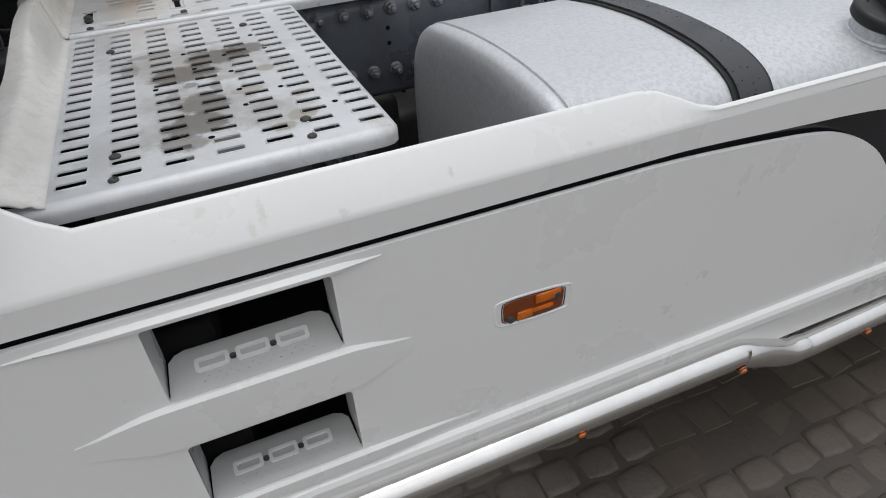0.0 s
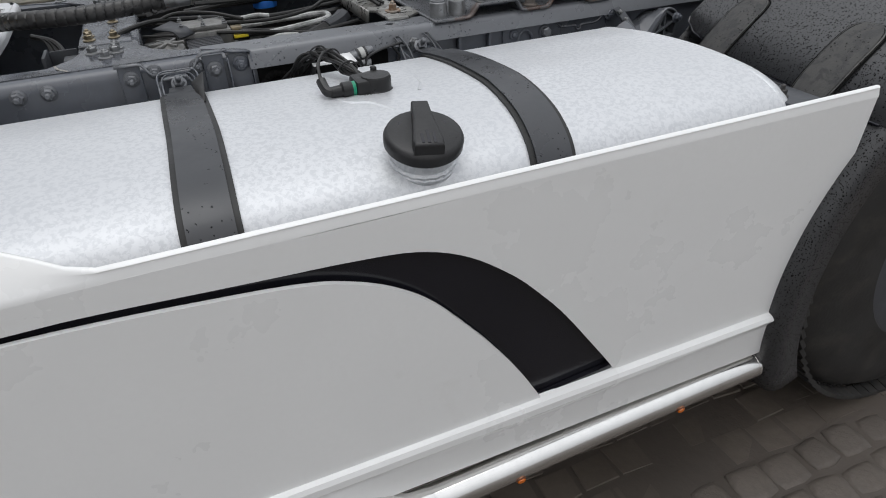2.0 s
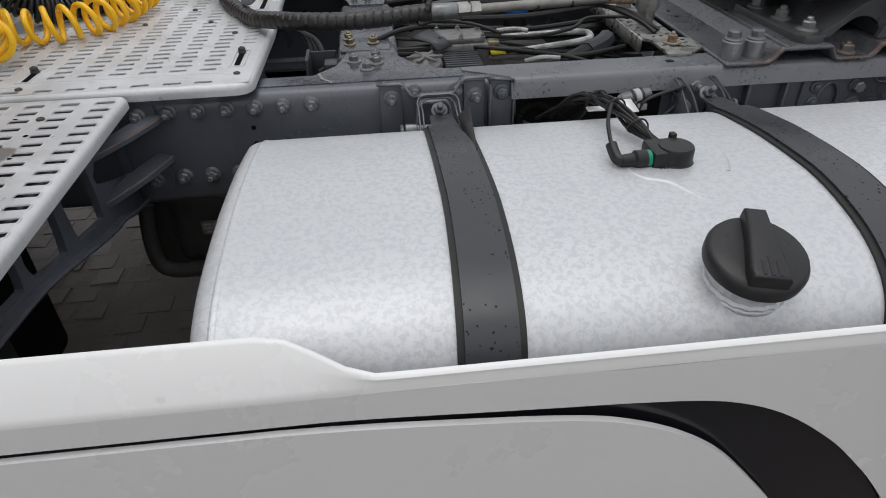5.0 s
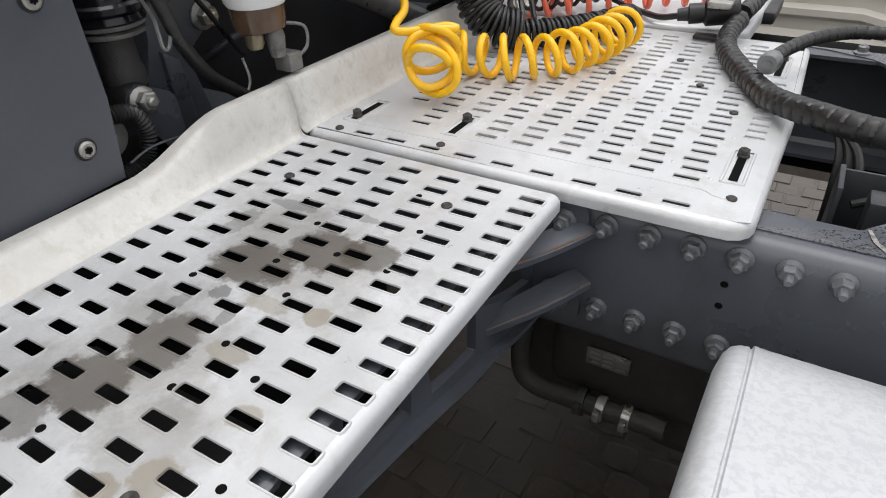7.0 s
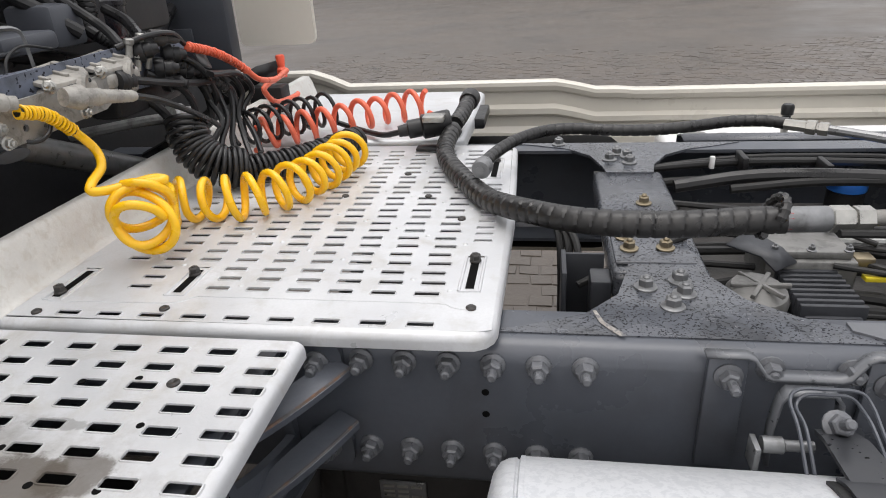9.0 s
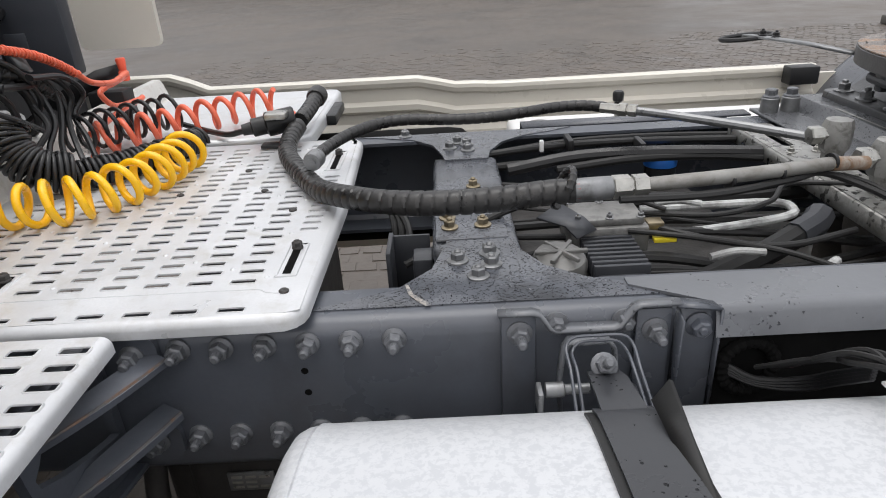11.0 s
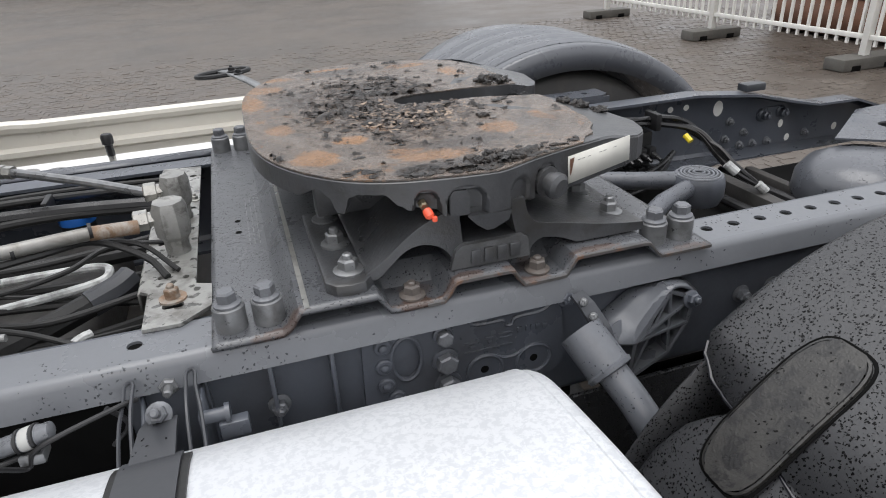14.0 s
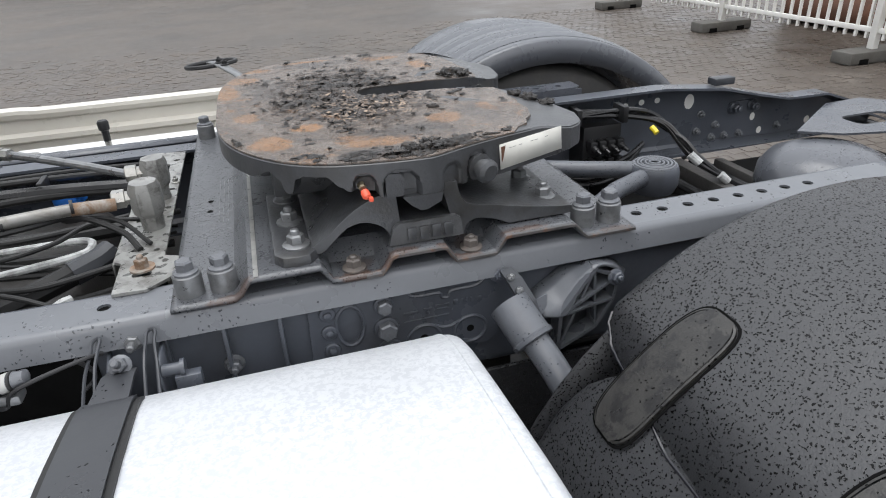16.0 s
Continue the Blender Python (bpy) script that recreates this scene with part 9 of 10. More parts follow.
        for y in (0.70, 0.80, 0.91, 1.02):
            bm = bmesh.new()
            loft(bm, [[P(d, y + dy, dz) for dy, dz in ((-0.045, -0.001), (-0.02, 0.006), (0.0, 0.008), (0.008, 0.004), (0.010, -0.001))] for d in range(20, 163, 4)])
            part("stiffening_rib", bm, material, g, angle=60)
    return g


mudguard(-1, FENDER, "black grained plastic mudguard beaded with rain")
mudguard(1, SHEENGREY, "wet black ribbed plastic mudguard, greyed by painted sky sheen")
splash = thing("splash_panel", (1.3, -0.445, 0.4), "black grained splash panel below the chassis rail", "splash panel")
bm = bmesh.new()
box(bm, (1.0, -0.45, 0.38), (1.7, -0.44, 0.735), 0.003)
part("panel", bm, FENDER, splash)
stay = thing("mudguard_bracket", (1.18, -0.5, 0.85), "grey cast bracket holding a tubular mudguard stay", "bracket")
bm = bmesh.new()
BACK = [(1.212, -0.431, 0.869), (1.240, -0.431, 0.888), (1.266, -0.431, 0.904), (1.313, -0.431, 0.909), (1.358, -0.431, 0.900), (1.390, -0.431, 0.872)]
FRONT = [(1.206, -0.496, 0.858), (1.245, -0.495, 0.850), (1.275, -0.484, 0.880), (1.306, -0.476, 0.919), (1.345, -0.470, 0.907), (1.364, -0.464, 0.878)]
BRWEB = [(1.303, -0.478, 0.913), (1.353, -0.469, 0.886), (1.346, -0.470, 0.845), (1.314, -0.473, 0.797), (1.238, -0.486, 0.775), (1.238, -0.494, 0.848)]
loft(bm, [[Vector(p).lerp(Vector(q), k / 3) for k in range(4)] for p, q in zip(smooth_path(BACK, 4), smooth_path(FRONT, 4))])
thick(part("top_flange", bm, FRAMESKYLIT, stay, angle=60), 0.005)
for i, j in [(k, (k + 1) % 6) for k in range(6)] + [(0, 3), (1, 5), (5, 2), (4, 0)]:
    bm = bmesh.new()
    p, q = Vector(BRWEB[i]), Vector(BRWEB[j])
    loft(bm, [[p, p + Vector((0.002, 0.03, 0))], [q, q + Vector((0.002, 0.03, 0))]])
    thick(part("truss_rib", bm, FRAMESKYLIT, stay), 0.006 if abs(i - j) in (1, 5) else 0.0045, 0)

bm = bmesh.new()
vs = [bm.verts.new(Vector(p) + Vector((-0.004, 0.03, 0.0))) for p in BRWEB]
bm.faces.new(vs)
thick(part("back_web", bm, DARKSTEEL, stay), 0.004)
bm = bmesh.new()
tube(bm, [(1.152, -0.481, 0.884), (1.161, -0.504, 0.866), (1.171, -0.528, 0.847)], 0.033, 22)
part("socket", bm, FRAMESKYLIT, stay)
bm = bmesh.new()
tube(bm, smooth_path([(1.160, -0.505, 0.864), (1.172, -0.531, 0.847), (1.187, -0.571, 0.819), (1.201, -0.607, 0.785), (1.216, -0.643, 0.745), (1.232, -0.680, 0.70)], 4), 0.0225, 18)
part("stay_tube", bm, FRAMESKYLIT, stay)
bm = bmesh.new()
ctr_, dv = Vector((1.172, -0.531, 0.845)), Vector((0.32, -0.72, -0.60)).normalized()
d_, u_, w_ = frame_of(dv)
tube(bm, [ctr_ + (u_ * math.cos(a) + w_ * math.sin(a)) * 0.030 for a in [k * math.tau / 24 for k in range(25)]], 0.006, 6)
part("clamp_ring", bm, FRAMESKYLIT, stay)
bm = bmesh.new()
loft(bm, [[(1.146, -0.462, 0.934), (1.166, -0.456, 0.936)], [(1.152, -0.478, 0.922), (1.178, -0.471, 0.922)], [(1.166, -0.503, 0.890), (1.192, -0.497, 0.892)], [(1.174, -0.520, 0.858), (1.198, -0.516, 0.858)]])
thick(part("clamp_plate", bm, DARKSTEEL, stay), 0.005)
bm = bmesh.new()
loft(bm, [[(1.192, -0.497, 0.892), (1.196, -0.508, 0.866)], [(1.214, -0.489, 0.893), (1.210, -0.498, 0.878)]])
thick(part("clamp_gusset", bm, FRAMESKYLIT, stay), 0.004)
for ob in stay.children:
    if ob.name.split(".")[0] in ("truss_rib", "back_web", "clamp_plate", "clamp_gusset"):
        for poly in ob.data.polygons:
            poly.use_smooth = False
bolts(stay, [(1.160, -0.472, 0.926), (1.168, -0.488, 0.909), (1.178, -0.503, 0.887)], (-0.5, -0.75, 0.35), 0.0052, 0.004, ZINCDARK, flange=1.2)
bolts(stay, [(1.150, -0.437, 0.916), (1.345, -0.472, 0.888), (1.352, -0.437, 0.850)], (0, -0.9, 0.3), 0.0095, 0.006, FRAME)

# ---------------------------------------------------------------- underside and cab back
# box added to block stray light and darken the space under the plate
bat = thing("battery_box", (-0.70, -0.78, 0.42), "black box added like a battery box to darken below a catwalk plate", "battery box")
bm = bmesh.new()
box(bm, (-1.3, -1.10, 0.42), (-0.93, -0.46, 0.90), 0.02)
part("tall_case", bm, MATTBLACK, bat)
bm = bmesh.new()
box(bm, (-0.93, -1.10, 0.42), (-0.745, -0.46, 0.78), 0.02)
part("case", bm, MATTBLACK, bat)
bm = bmesh.new()
box(bm, (-0.925, -1.09, 0.78), (-0.75, -0.47, 0.80), 0.008)
part("lid", bm, MATTBLACK, bat)
cabp = thing("cab_corner_panel", (-1.0, -0.9, 0.95), "dark blue-grey plastic cab corner panel with screws", "cab panel")
bm = bmesh.new()
pp = [(-0.715, 1.0), (-0.705, 1.10), (-0.709, 1.245), (-0.72, 1.32), (-0.745, 1.42), (-0.80, 1.75), (-1.22, 1.75), (-1.22, 0.985), (-0.875, 0.995)]
holed(bm, pp, [], YZ(-0.97), (0.02, 0, 0))
box(bm, (-1.35, -1.21, 0.985), (-0.972, -0.76, 1.75), 0.03)
part("shell", bm, CABGREY, cabp)
for y, z in ((-0.751, 1.22), (-0.751, 1.053)):
    bm = bmesh.new()
    lathe(bm, (-0.951, y, z), (1, 0, 0), [(0.0135, 0), (0.0135, 0.002), (0.0125, 0.003)], 20)
    ringm = part("screw_seat", bm, BLACK, cabp)
    bm = bmesh.new()
    lathe(bm, (-0.949, y, z), (1, 0, 0), [(0.0105, 0), (0.0105, 0.003), (0.008, 0.005), (0.005, 0.0052), (0.004, 0.003)], 18)
    attach(tagged(finish("screw", bm, ZINC), "bare torx screw"), ringm)
    bm = bmesh.new()
    star = [(y + (0.0052 if k % 2 else 0.0032) * math.cos(k * math.pi / 6), z + (0.0052 if k % 2 else 0.0032) * math.sin(k * math.pi / 6)) for k in range(12)]
    holed(bm, star, [], YZ(-0.9438), (0.0004, 0, 0))
    attach(finish("torx_socket", bm, SHADEBLACK), ringm)
asp = thing("cab_air_spring", (-1.08, -0.60, 1.0), "black cab air spring on a damper", "air spring")
bm = bmesh.new()
lathe(bm, (-1.08, -0.591, 1.13), (0.0, -0.02, 1), [(0.042, 0.018), (0.050, 0.022), (0.047, 0.030), (0.056, 0.036), (0.057, 0.044), (0.053, 0.048), (0.055, 0.055), (0.057, 0.10), (0.058, 0.16), (0.050, 0.168), (0.048, 0.19)], 28)
part("bellows", bm, BLACKGLOSS, asp)
for k in range(2):
    bm = bmesh.new()
    lathe(bm, (-1.08, -0.591, 1.131 + 0.011 * k), (0, -0.02, 1), [(0.040 + 0.002 * k, 0), (0.045 + 0.002 * k, 0.002), (0.046 + 0.002 * k, 0.007), (0.040, 0.009)], 28)
    part("clamp_band", bm, GREYALU, asp, "grey clamp ring")
bm = bmesh.new()
lathe(bm, (-1.08, -0.592, 1.06), (0, -0.06, 1), [(0.020, -0.01), (0.029, 0.0), (0.030, 0.02), (0.027, 0.03), (0.028, 0.075)], 24)
part("damper_tube", bm, GRIMY, asp)
bm = bmesh.new()
lathe(bm, (-1.10, -0.605, 1.045), (1, 0, 0), [(0.024, 0), (0.026, 0.01), (0.026, 0.05), (0.022, 0.056)], 24)
part("damper_eye", bm, BLACK, asp)
bm = bmesh.new()
holed(bm, [(-0.621, 1.062), (-0.605, 1.071), (-0.560, 1.047), (-0.552, 1.035), (-0.550, 0.950), (-0.572, 0.945), (-0.622, 1.034), (-0.628, 1.048)], [], YZ(-1.044), (0.009, 0, 0))
part("link", bm, FRAME, asp, "grey steel link plate")
bolts(asp, [(-1.034, -0.607, 1.049)], (1, -0.1, 0.1), 0.0135, 0.010, ZINC, flange=1.5)
bm = bmesh.new()
box(bm, (-1.13, -0.66, 1.29), (-1.045, -0.54, 1.37), 0.02)
part("top_mount", bm, BLACK, asp)
tower = thing("cab_mount_tower", (-1.15, -0.45, 0.9), "dark grey cast cab mount tower", "cab mount")
bm = bmesh.new()
prism(bm, [(-0.512, 0.93), (-0.444, 0.90), (-0.429, 0.951), (-0.455, 1.06), (-0.395, 1.10), (-0.405, 1.15), (-0.44, 1.21), (-0.45, 1.5), (-0.53, 1.5), (-0.515, 1.20), (-0.52, 1.10), (-0.541, 1.036)], YZ(-1.20), (0.09, 0, 0), 0.006)
cast = part("casting", bm, FRAME, tower, angle=30)
bm = bmesh.new()
prism(bm, [(-0.505, 0.95), (-0.470, 0.94), (-0.478, 1.06), (-0.508, 1.08)], YZ(-1.112), (0.010, 0, 0), 0.004)
attach(finish("raised_face", bm, FRAME), cast)
for k in range(4):
    for z in (1.012, 1.030):
        bm = bmesh.new()
        y = -0.505 + 0.008 * k
        box(bm, (-1.103, y, z), (-1.1015, y + 0.005, z + 0.009), 0.0)
        attach(finish("cast_bar", bm, FRAME), cast)
bolts(tower, [(-1.109, -0.414, 1.113), (-1.109, -0.402, 1.180)], (1, 0, 0), 0.0155, 0.008, ZINC, flange=1.5)
bm = bmesh.new()
loft(bm, [[(-1.10, -0.44, 1.05), (-1.10, -0.43, 1.042)], [(-1.06, -0.385, 1.085), (-1.06, -0.375, 1.077)]])
thick(part("stay_bar", bm, DARKSTEEL, tower), 0.008)
conv = thing("corrugated_hose", (-1.0, -0.68, 0.95), "black corrugated hose loop on the cab corner", "hose")
bm = bmesh.new()
tube(bm, smooth_path([(-0.99, -0.70, 1.062), (-0.985, -0.68, 1.064), (-0.985, -0.658, 1.056), (-0.985, -0.646, 1.030), (-0.985, -0.652, 1.004), (-0.985, -0.668, 0.989), (-0.985, -0.70, 0.984)], 10), 0.012, 10, radius=lambda i, c: 0.0125 if i % 2 else 0.0098)
part("hose", bm, BLACK, conv)
bm = bmesh.new()
lathe(bm, (-1.02, -0.685, 1.028), (1, 0, 0), [(0.026, 0), (0.026, 0.012), (0.010, 0.013), (0.009, 0.022), (0.004, 0.023)], 20)
part("grey_knob", bm, GREYALU, conv, "grey round knob inside the loop")
bm = bmesh.new()
tube(bm, smooth_path([(-0.955, -0.70, 1.012), (-0.952, -0.668, 1.021), (-0.95, -0.627, 1.019), (-0.95, -0.578, 1.009), (-0.955, -0.54, 1.015), (-0.96, -0.516, 1.029)], 6), 0.0018, 6)
part("wire", bm, DARKSTEEL, conv)
filt = thing("fuel_filter", (-1.02, -0.38, 1.02), "white fuel filter canister with an amber bowl", "fuel filter")
fx = Vector((-0.965, -0.434, 1.143))
fax = Vector((0.0, -0.03, 1)).normalized()
bm = bmesh.new()
lathe(bm, fx, fax, [(0.050, 0), (0.054, 0.006), (0.055, 0.034), (0.0535, 0.037), (0.058, 0.046), (0.058, 0.30), (0.05, 0.31)], 36)
part("canister", bm, WHITE, filt)
bm = bmesh.new()
lathe(bm, fx - fax * 0.042, fax, [(0.030, 0), (0.044, 0.006), (0.047, 0.02), (0.047, 0.043)], 28)
part("bowl", bm, BROWNBOWL, filt, "smoky amber sediment bowl")
bm = bmesh.new()
lathe(bm, fx - fax * 0.065 + Vector((0, -0.02, 0)), fax, [(0.012, 0), (0.016, 0.006), (0.016, 0.024)], 10)
part("drain_tap", bm, BRASS, filt)
bm = bmesh.new()
lathe(bm, fx - fax * 0.085 + Vector((0.01, 0.02, 0)), fax, [(0.013, 0), (0.015, 0.01), (0.018, 0.03), (0.014, 0.045)], 10)
box(bm, (-0.975, -0.406, 1.03), (-0.935, -0.371, 1.06), 0.004)
part("sensor_plug", bm, GREYALU, filt)
for z0 in (1.225, 1.19):
    bm = bmesh.new()
    rows = []
    for k in range(6):
        a = radians(-112 + 6 * k)
        rows.append([fx + fax * (z0 - 1.077) + Vector((0.0584 * math.cos(a), 0.0584 * math.sin(a), 0)) + fax * h for h in (0.0, 0.028)])
    loft(bm, rows)
    lb = part("printed_label", bm, PAPER, filt, "faded printed label")
    for j in range(4):
        bm = bmesh.new()
        rows = []
        for k in range(4):
            a = radians(-108 + 7 * k)
            rows.append([fx + fax * (z0 - 1.077 + 0.005 + 0.006 * j) + Vector((0.0588 * math.cos(a), 0.0588 * math.sin(a), 0)) + fax * h for h in (0.0, 0.002)])
        loft(bm, rows)
        attach(finish("print_bar", bm, BOLTGREY), lb)
reshape(filt, lambda c: Vector((-0.925 + (c.x - fx.x) * 0.8, -0.470 + (c.y - fx.y) * 0.8, 1.160 + (c.z - fx.z) * 0.9)))
hosep = thing("coolant_hose", (-0.98, -0.5, 1.0), "thick dark hose hanging beside the cab mount", "hose")
bm = bmesh.new()
tube(bm, smooth_path([(-1.03, -0.60, 1.40), (-0.995, -0.59, 1.24), (-0.985, -0.573, 1.165), (-0.985, -0.558, 1.120), (-0.985, -0.528, 1.070), (-0.985, -0.485, 1.032), (-0.982, -0.445, 1.002), (-0.975, -0.40, 0.985), (-0.965, -0.36, 0.975)], 8), 0.0098, 12)
part("hose", bm, HOSE, hosep)
bm = bmesh.new()
tube(bm, smooth_path([(-1.05, -0.54, 1.30), (-1.03, -0.515, 1.216), (-1.03, -0.491, 1.172), (-1.04, -0.453, 1.126), (-1.05, -0.423, 1.089), (-1.06, -0.39, 1.05)], 8), 0.0042, 7)
part("thin_pipe", bm, CABLE, hosep)
bm = bmesh.new()
tube(bm, smooth_path([(-1.0, -0.446, 1.067), (-0.995, -0.444, 1.034), (-0.995, -0.458, 1.010)], 6), 0.0022, 6)
part("thin_pipe", bm, PALEPIPE, hosep)
bm = bmesh.new()
tube(bm, smooth_path([(-1.02, -0.325, 1.09), (-1.0, -0.30, 1.08), (-0.995, -0.305, 1.05), (-1.0, -0.33, 1.035)], 8), 0.003, 6)
part("thin_pipe", bm, PALEPIPE, hosep, "pale drain tube")
bm = bmesh.new()
tube(bm, smooth_path([(-0.985, -0.40, 1.01), (-0.97, -0.39, 0.985), (-0.95, -0.42, 0.96), (-0.945, -0.47, 0.975), (-0.95, -0.60, 0.985)], 8), 0.0028, 6)
part("thin_pipe", bm, CABLE, hosep)
bm = bmesh.new()
tube(bm, smooth_path([(-1.0, -0.592, 1.186), (-0.995, -0.584, 1.160), (-0.99, -0.586, 1.142), (-0.985, -0.588, 1.122), (-0.985, -0.580, 1.120), (-0.985, -0.572, 1.135)], 5), 0.0028, 6)
part("hose_clip", bm, GREYALU, hosep, "bent steel hose clip")
# cab back wall and dark frame under the cab
cab = thing("cab", (-1.8, 0.0, 0.9), "white truck cab with a dark underside", "truck cab")
bm = bmesh.new()
box(bm, (-3.4, -1.20, 1.32), (-1.36, 1.20, 1.60), 0.05)
box(bm, (-3.4, -1.15, 0.35), (-1.45, 1.15, 1.3), 0.05)
box(bm, (-1.40, -0.35, 0.85), (-1.28, 1.1, 1.35), 0.02)
part("underside", bm, CABDARK, cab)
bm = bmesh.new()
box(bm, (-3.4, -1.20, 1.60), (-1.36, 1.20, 3.2), 0.08, 3)
part("painted_shell", bm, WHITE, cab, "white painted cab shell", angle=40)
for y, z, r in ((-0.25, 1.22, 0.018), (-0.1, 1.15, 0.014), (0.05, 1.28, 0.012), (0.2, 1.2, 0.016), (0.35, 1.24, 0.014), (-0.3, 1.30, 0.01)):
    bm = bmesh.new()
    tube(bm, smooth_path([(-1.24, y - 0.2, z + 0.05), (-1.20, y, z), (-1.21, y + 0.2, z - 0.04), (-1.25, y + 0.4, z + 0.02)], 6), r, 8)
    part("pipe", bm, CABLE, cab)
bm = bmesh.new()
lathe(bm, (-1.06, -0.46, 1.238), (0.05, 1, -0.04), [(0.02, 0), (0.034, 0.008), (0.036, 0.02), (0.036, 0.29), (0.034, 0.304), (0.012, 0.312), (0.010, 0.325)], 20)
part("air_cylinder", bm, CABGREY, cab, "blue-grey air cylinder")
bm = bmesh.new()
tube(bm, smooth_path([(-0.965, -0.30, 1.305), (-0.963, -0.205, 1.300), (-0.962, -0.178, 1.296), (-0.961, -0.168, 1.285), (-0.96, -0.166, 1.25), (-0.96, -0.166, 1.20)], 5), 0.0035, 4)
part("open_frame", bm, ZINCDARK, cab)
bm = bmesh.new()
box(bm, (-1.13, -0.34, 1.262), (-0.97, -0.17, 1.266), 0.001)
part("shelf", bm, DARKSTEEL, cab)
bm = bmesh.new()
box(bm, (-1.22, 0.09, 1.24), (-1.05, 0.40, 1.50), 0.02)
part("air_duct", bm, CABDARK, cab)
for pts, r, ribs in (([(-1.03, 0.02, 1.5), (-1.03, 0.03, 1.36), (-1.02, 0.05, 1.28), (-0.98, 0.07, 1.24)], 0.013, 0.007), ([(-1.06, 0.10, 1.5), (-1.05, 0.11, 1.35), (-1.04, 0.10, 1.27)], 0.016, 0.009)):
    bm = bmesh.new()
    wrapped(bm, pts, r, ribs, 0.002)
    part("corrugated_hose", bm, CABLE, cab)
bm = bmesh.new()
box(bm, (-1.10, -0.19, 1.255), (-0.98, -0.07, 1.285), 0.008)
box(bm, (-1.09, -0.05, 1.25), (-1.0, 0.03, 1.32), 0.01)
part("control_unit", bm, CABGREY, cab, "blue-grey box behind the sockets")
bm = bmesh.new()
lathe(bm, (-1.09, 0.19, 1.24), (0, 0.05, 1), [(0.05, 0), (0.055, 0.01), (0.055, 0.06), (0.058, 0.062), (0.058, 0.07), (0.054, 0.075), (0.054, 0.3)], 24)
part("filter_housing", bm, BLACKGLOSS, cab)
for pts, r in (([(-1.12, -0.10, 1.5), (-1.08, -0.06, 1.36), (-1.03, -0.03, 1.31), (-0.99, 0.0, 1.27)], 0.012), ([(-1.14, -0.02, 1.5), (-1.10, 0.0, 1.38), (-1.06, 0.04, 1.31), (-1.0, 0.05, 1.26)], 0.010), ([(-1.10, -0.26, 1.38), (-1.05, -0.18, 1.345), (-1.04, -0.09, 1.34), (-1.07, 0.0, 1.37)], 0.008)):
    bm = bmesh.new()
    tube(bm, smooth_path(pts, 6), r, 10)
    part("hose", bm, CABLE, cab)
bm = bmesh.new()
tube(bm, [(-1.03, -0.19, 1.13), (-1.0, 0.035, 1.02), (-0.985, 0.12, 0.978)], 0.023, 14)
part("frame_tube", bm, ZINCDARK, cab)
bm = bmesh.new()
tube(bm, [(-1.3, 0.25, 1.02), (-1.1, 0.27, 1.05), (-0.99, 0.28, 1.06)], 0.012, 10)
lathe(bm, (-1.0, 0.22, 1.08), (0.3, 0.8, -0.2), [(0.02, 0), (0.02, 0.03), (0.014, 0.034), (0.014, 0.06)], 8)
part("silver_pipe", bm, PALEPIPE, cab)
farc = thing("far_cab_flap", (-0.95, 0.75, 1.10), "pale painted corner flap of the cab", "cab flap")
bm = bmesh.new()
holed(bm, rounded(-1.065, 1.145, -0.842, 1.50, 0.02, 4), [], XZ(0.75), (0, 0.02, 0))
part("outer_skin", bm, CREAM, farc)
bm = bmesh.new()
box(bm, (-1.28, 0.74, 1.08), (-1.09, 0.80, 1.5), 0.01)
box(bm, (-1.26, 0.735, 1.15), (-1.20, 0.742, 1.20), 0.004)
part("inner_frame", bm, CABGREY, farc)
bm = bmesh.new()
loft(bm, [[(-1.06, 0.48, 1.06), (-1.02, 0.50, 1.03)], [(-0.94, 0.55, 1.12), (-0.93, 0.56, 1.085)], [(-0.89, 0.58, 1.13), (-0.885, 0.585, 1.095)]])
thick(part("bracket", bm, BLACK, farc), 0.008)
bm = bmesh.new()
box(bm, (-0.95, 0.50, 1.01), (-0.86, 0.56, 1.075), 0.006)
part("bracket_foot", bm, BLACK, farc)
bm = bmesh.new()
lathe(bm, (-0.875, 0.56, 1.09), (0, 0, 1), [(0.012, 0), (0.013, 0.02), (0.009, 0.025), (0.012, 0.05), (0.010, 0.055)], 12)
part("coral_cap", bm, CORAL, farc, "coral-red plastic knob")

# ---------------------------------------------------------------- far side of the truck
ff = thing("side_fairing", (0.1, 1.18, 0.3), "cream inner face of a side fairing with ridges", "side fairing")
bm = bmesh.new()
prof = [(1.195, 0.30), (1.18, 0.69), (1.168, 0.705), (1.168, 0.735), (1.18, 0.75), (1.18, 0.775), (1.16, 0.785), (1.160, 0.80), (1.178, 0.81), (1.178, 0.845), (1.165, 0.853), (1.160, 0.868), (1.162, 0.880), (1.172, 0.8855), (1.195, 0.8855), (1.20, 0.87)]
rows = []
for i in range(40):
    x = -1.35 + 2.57 * i / 39
    e = 0.05 * (1 - S(x, -1.0, -0.9))
    w = 0.006 * S(x, -0.15, -0.05) * (1 - S(x, 0.02, 0.12))
    f = 0.030 + 0.034 * (1 - S(x, -0.16, -0.03))
    rows.append([(x, y, z + e * (z > 0.8) + (w if z > 0.84 else 0) + f * S(z, 0.60, 0.86)) for y, z in prof])
loft(bm, rows)
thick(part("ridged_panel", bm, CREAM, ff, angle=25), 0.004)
bm = bmesh.new()
holed(bm, [(1.215, 0.34), (1.222, 0.60), (1.235, 0.885), (1.31, 0.885), (1.24, 0.50)], [], XZ(1.165), (0, 0.02, 0))
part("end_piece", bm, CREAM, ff)
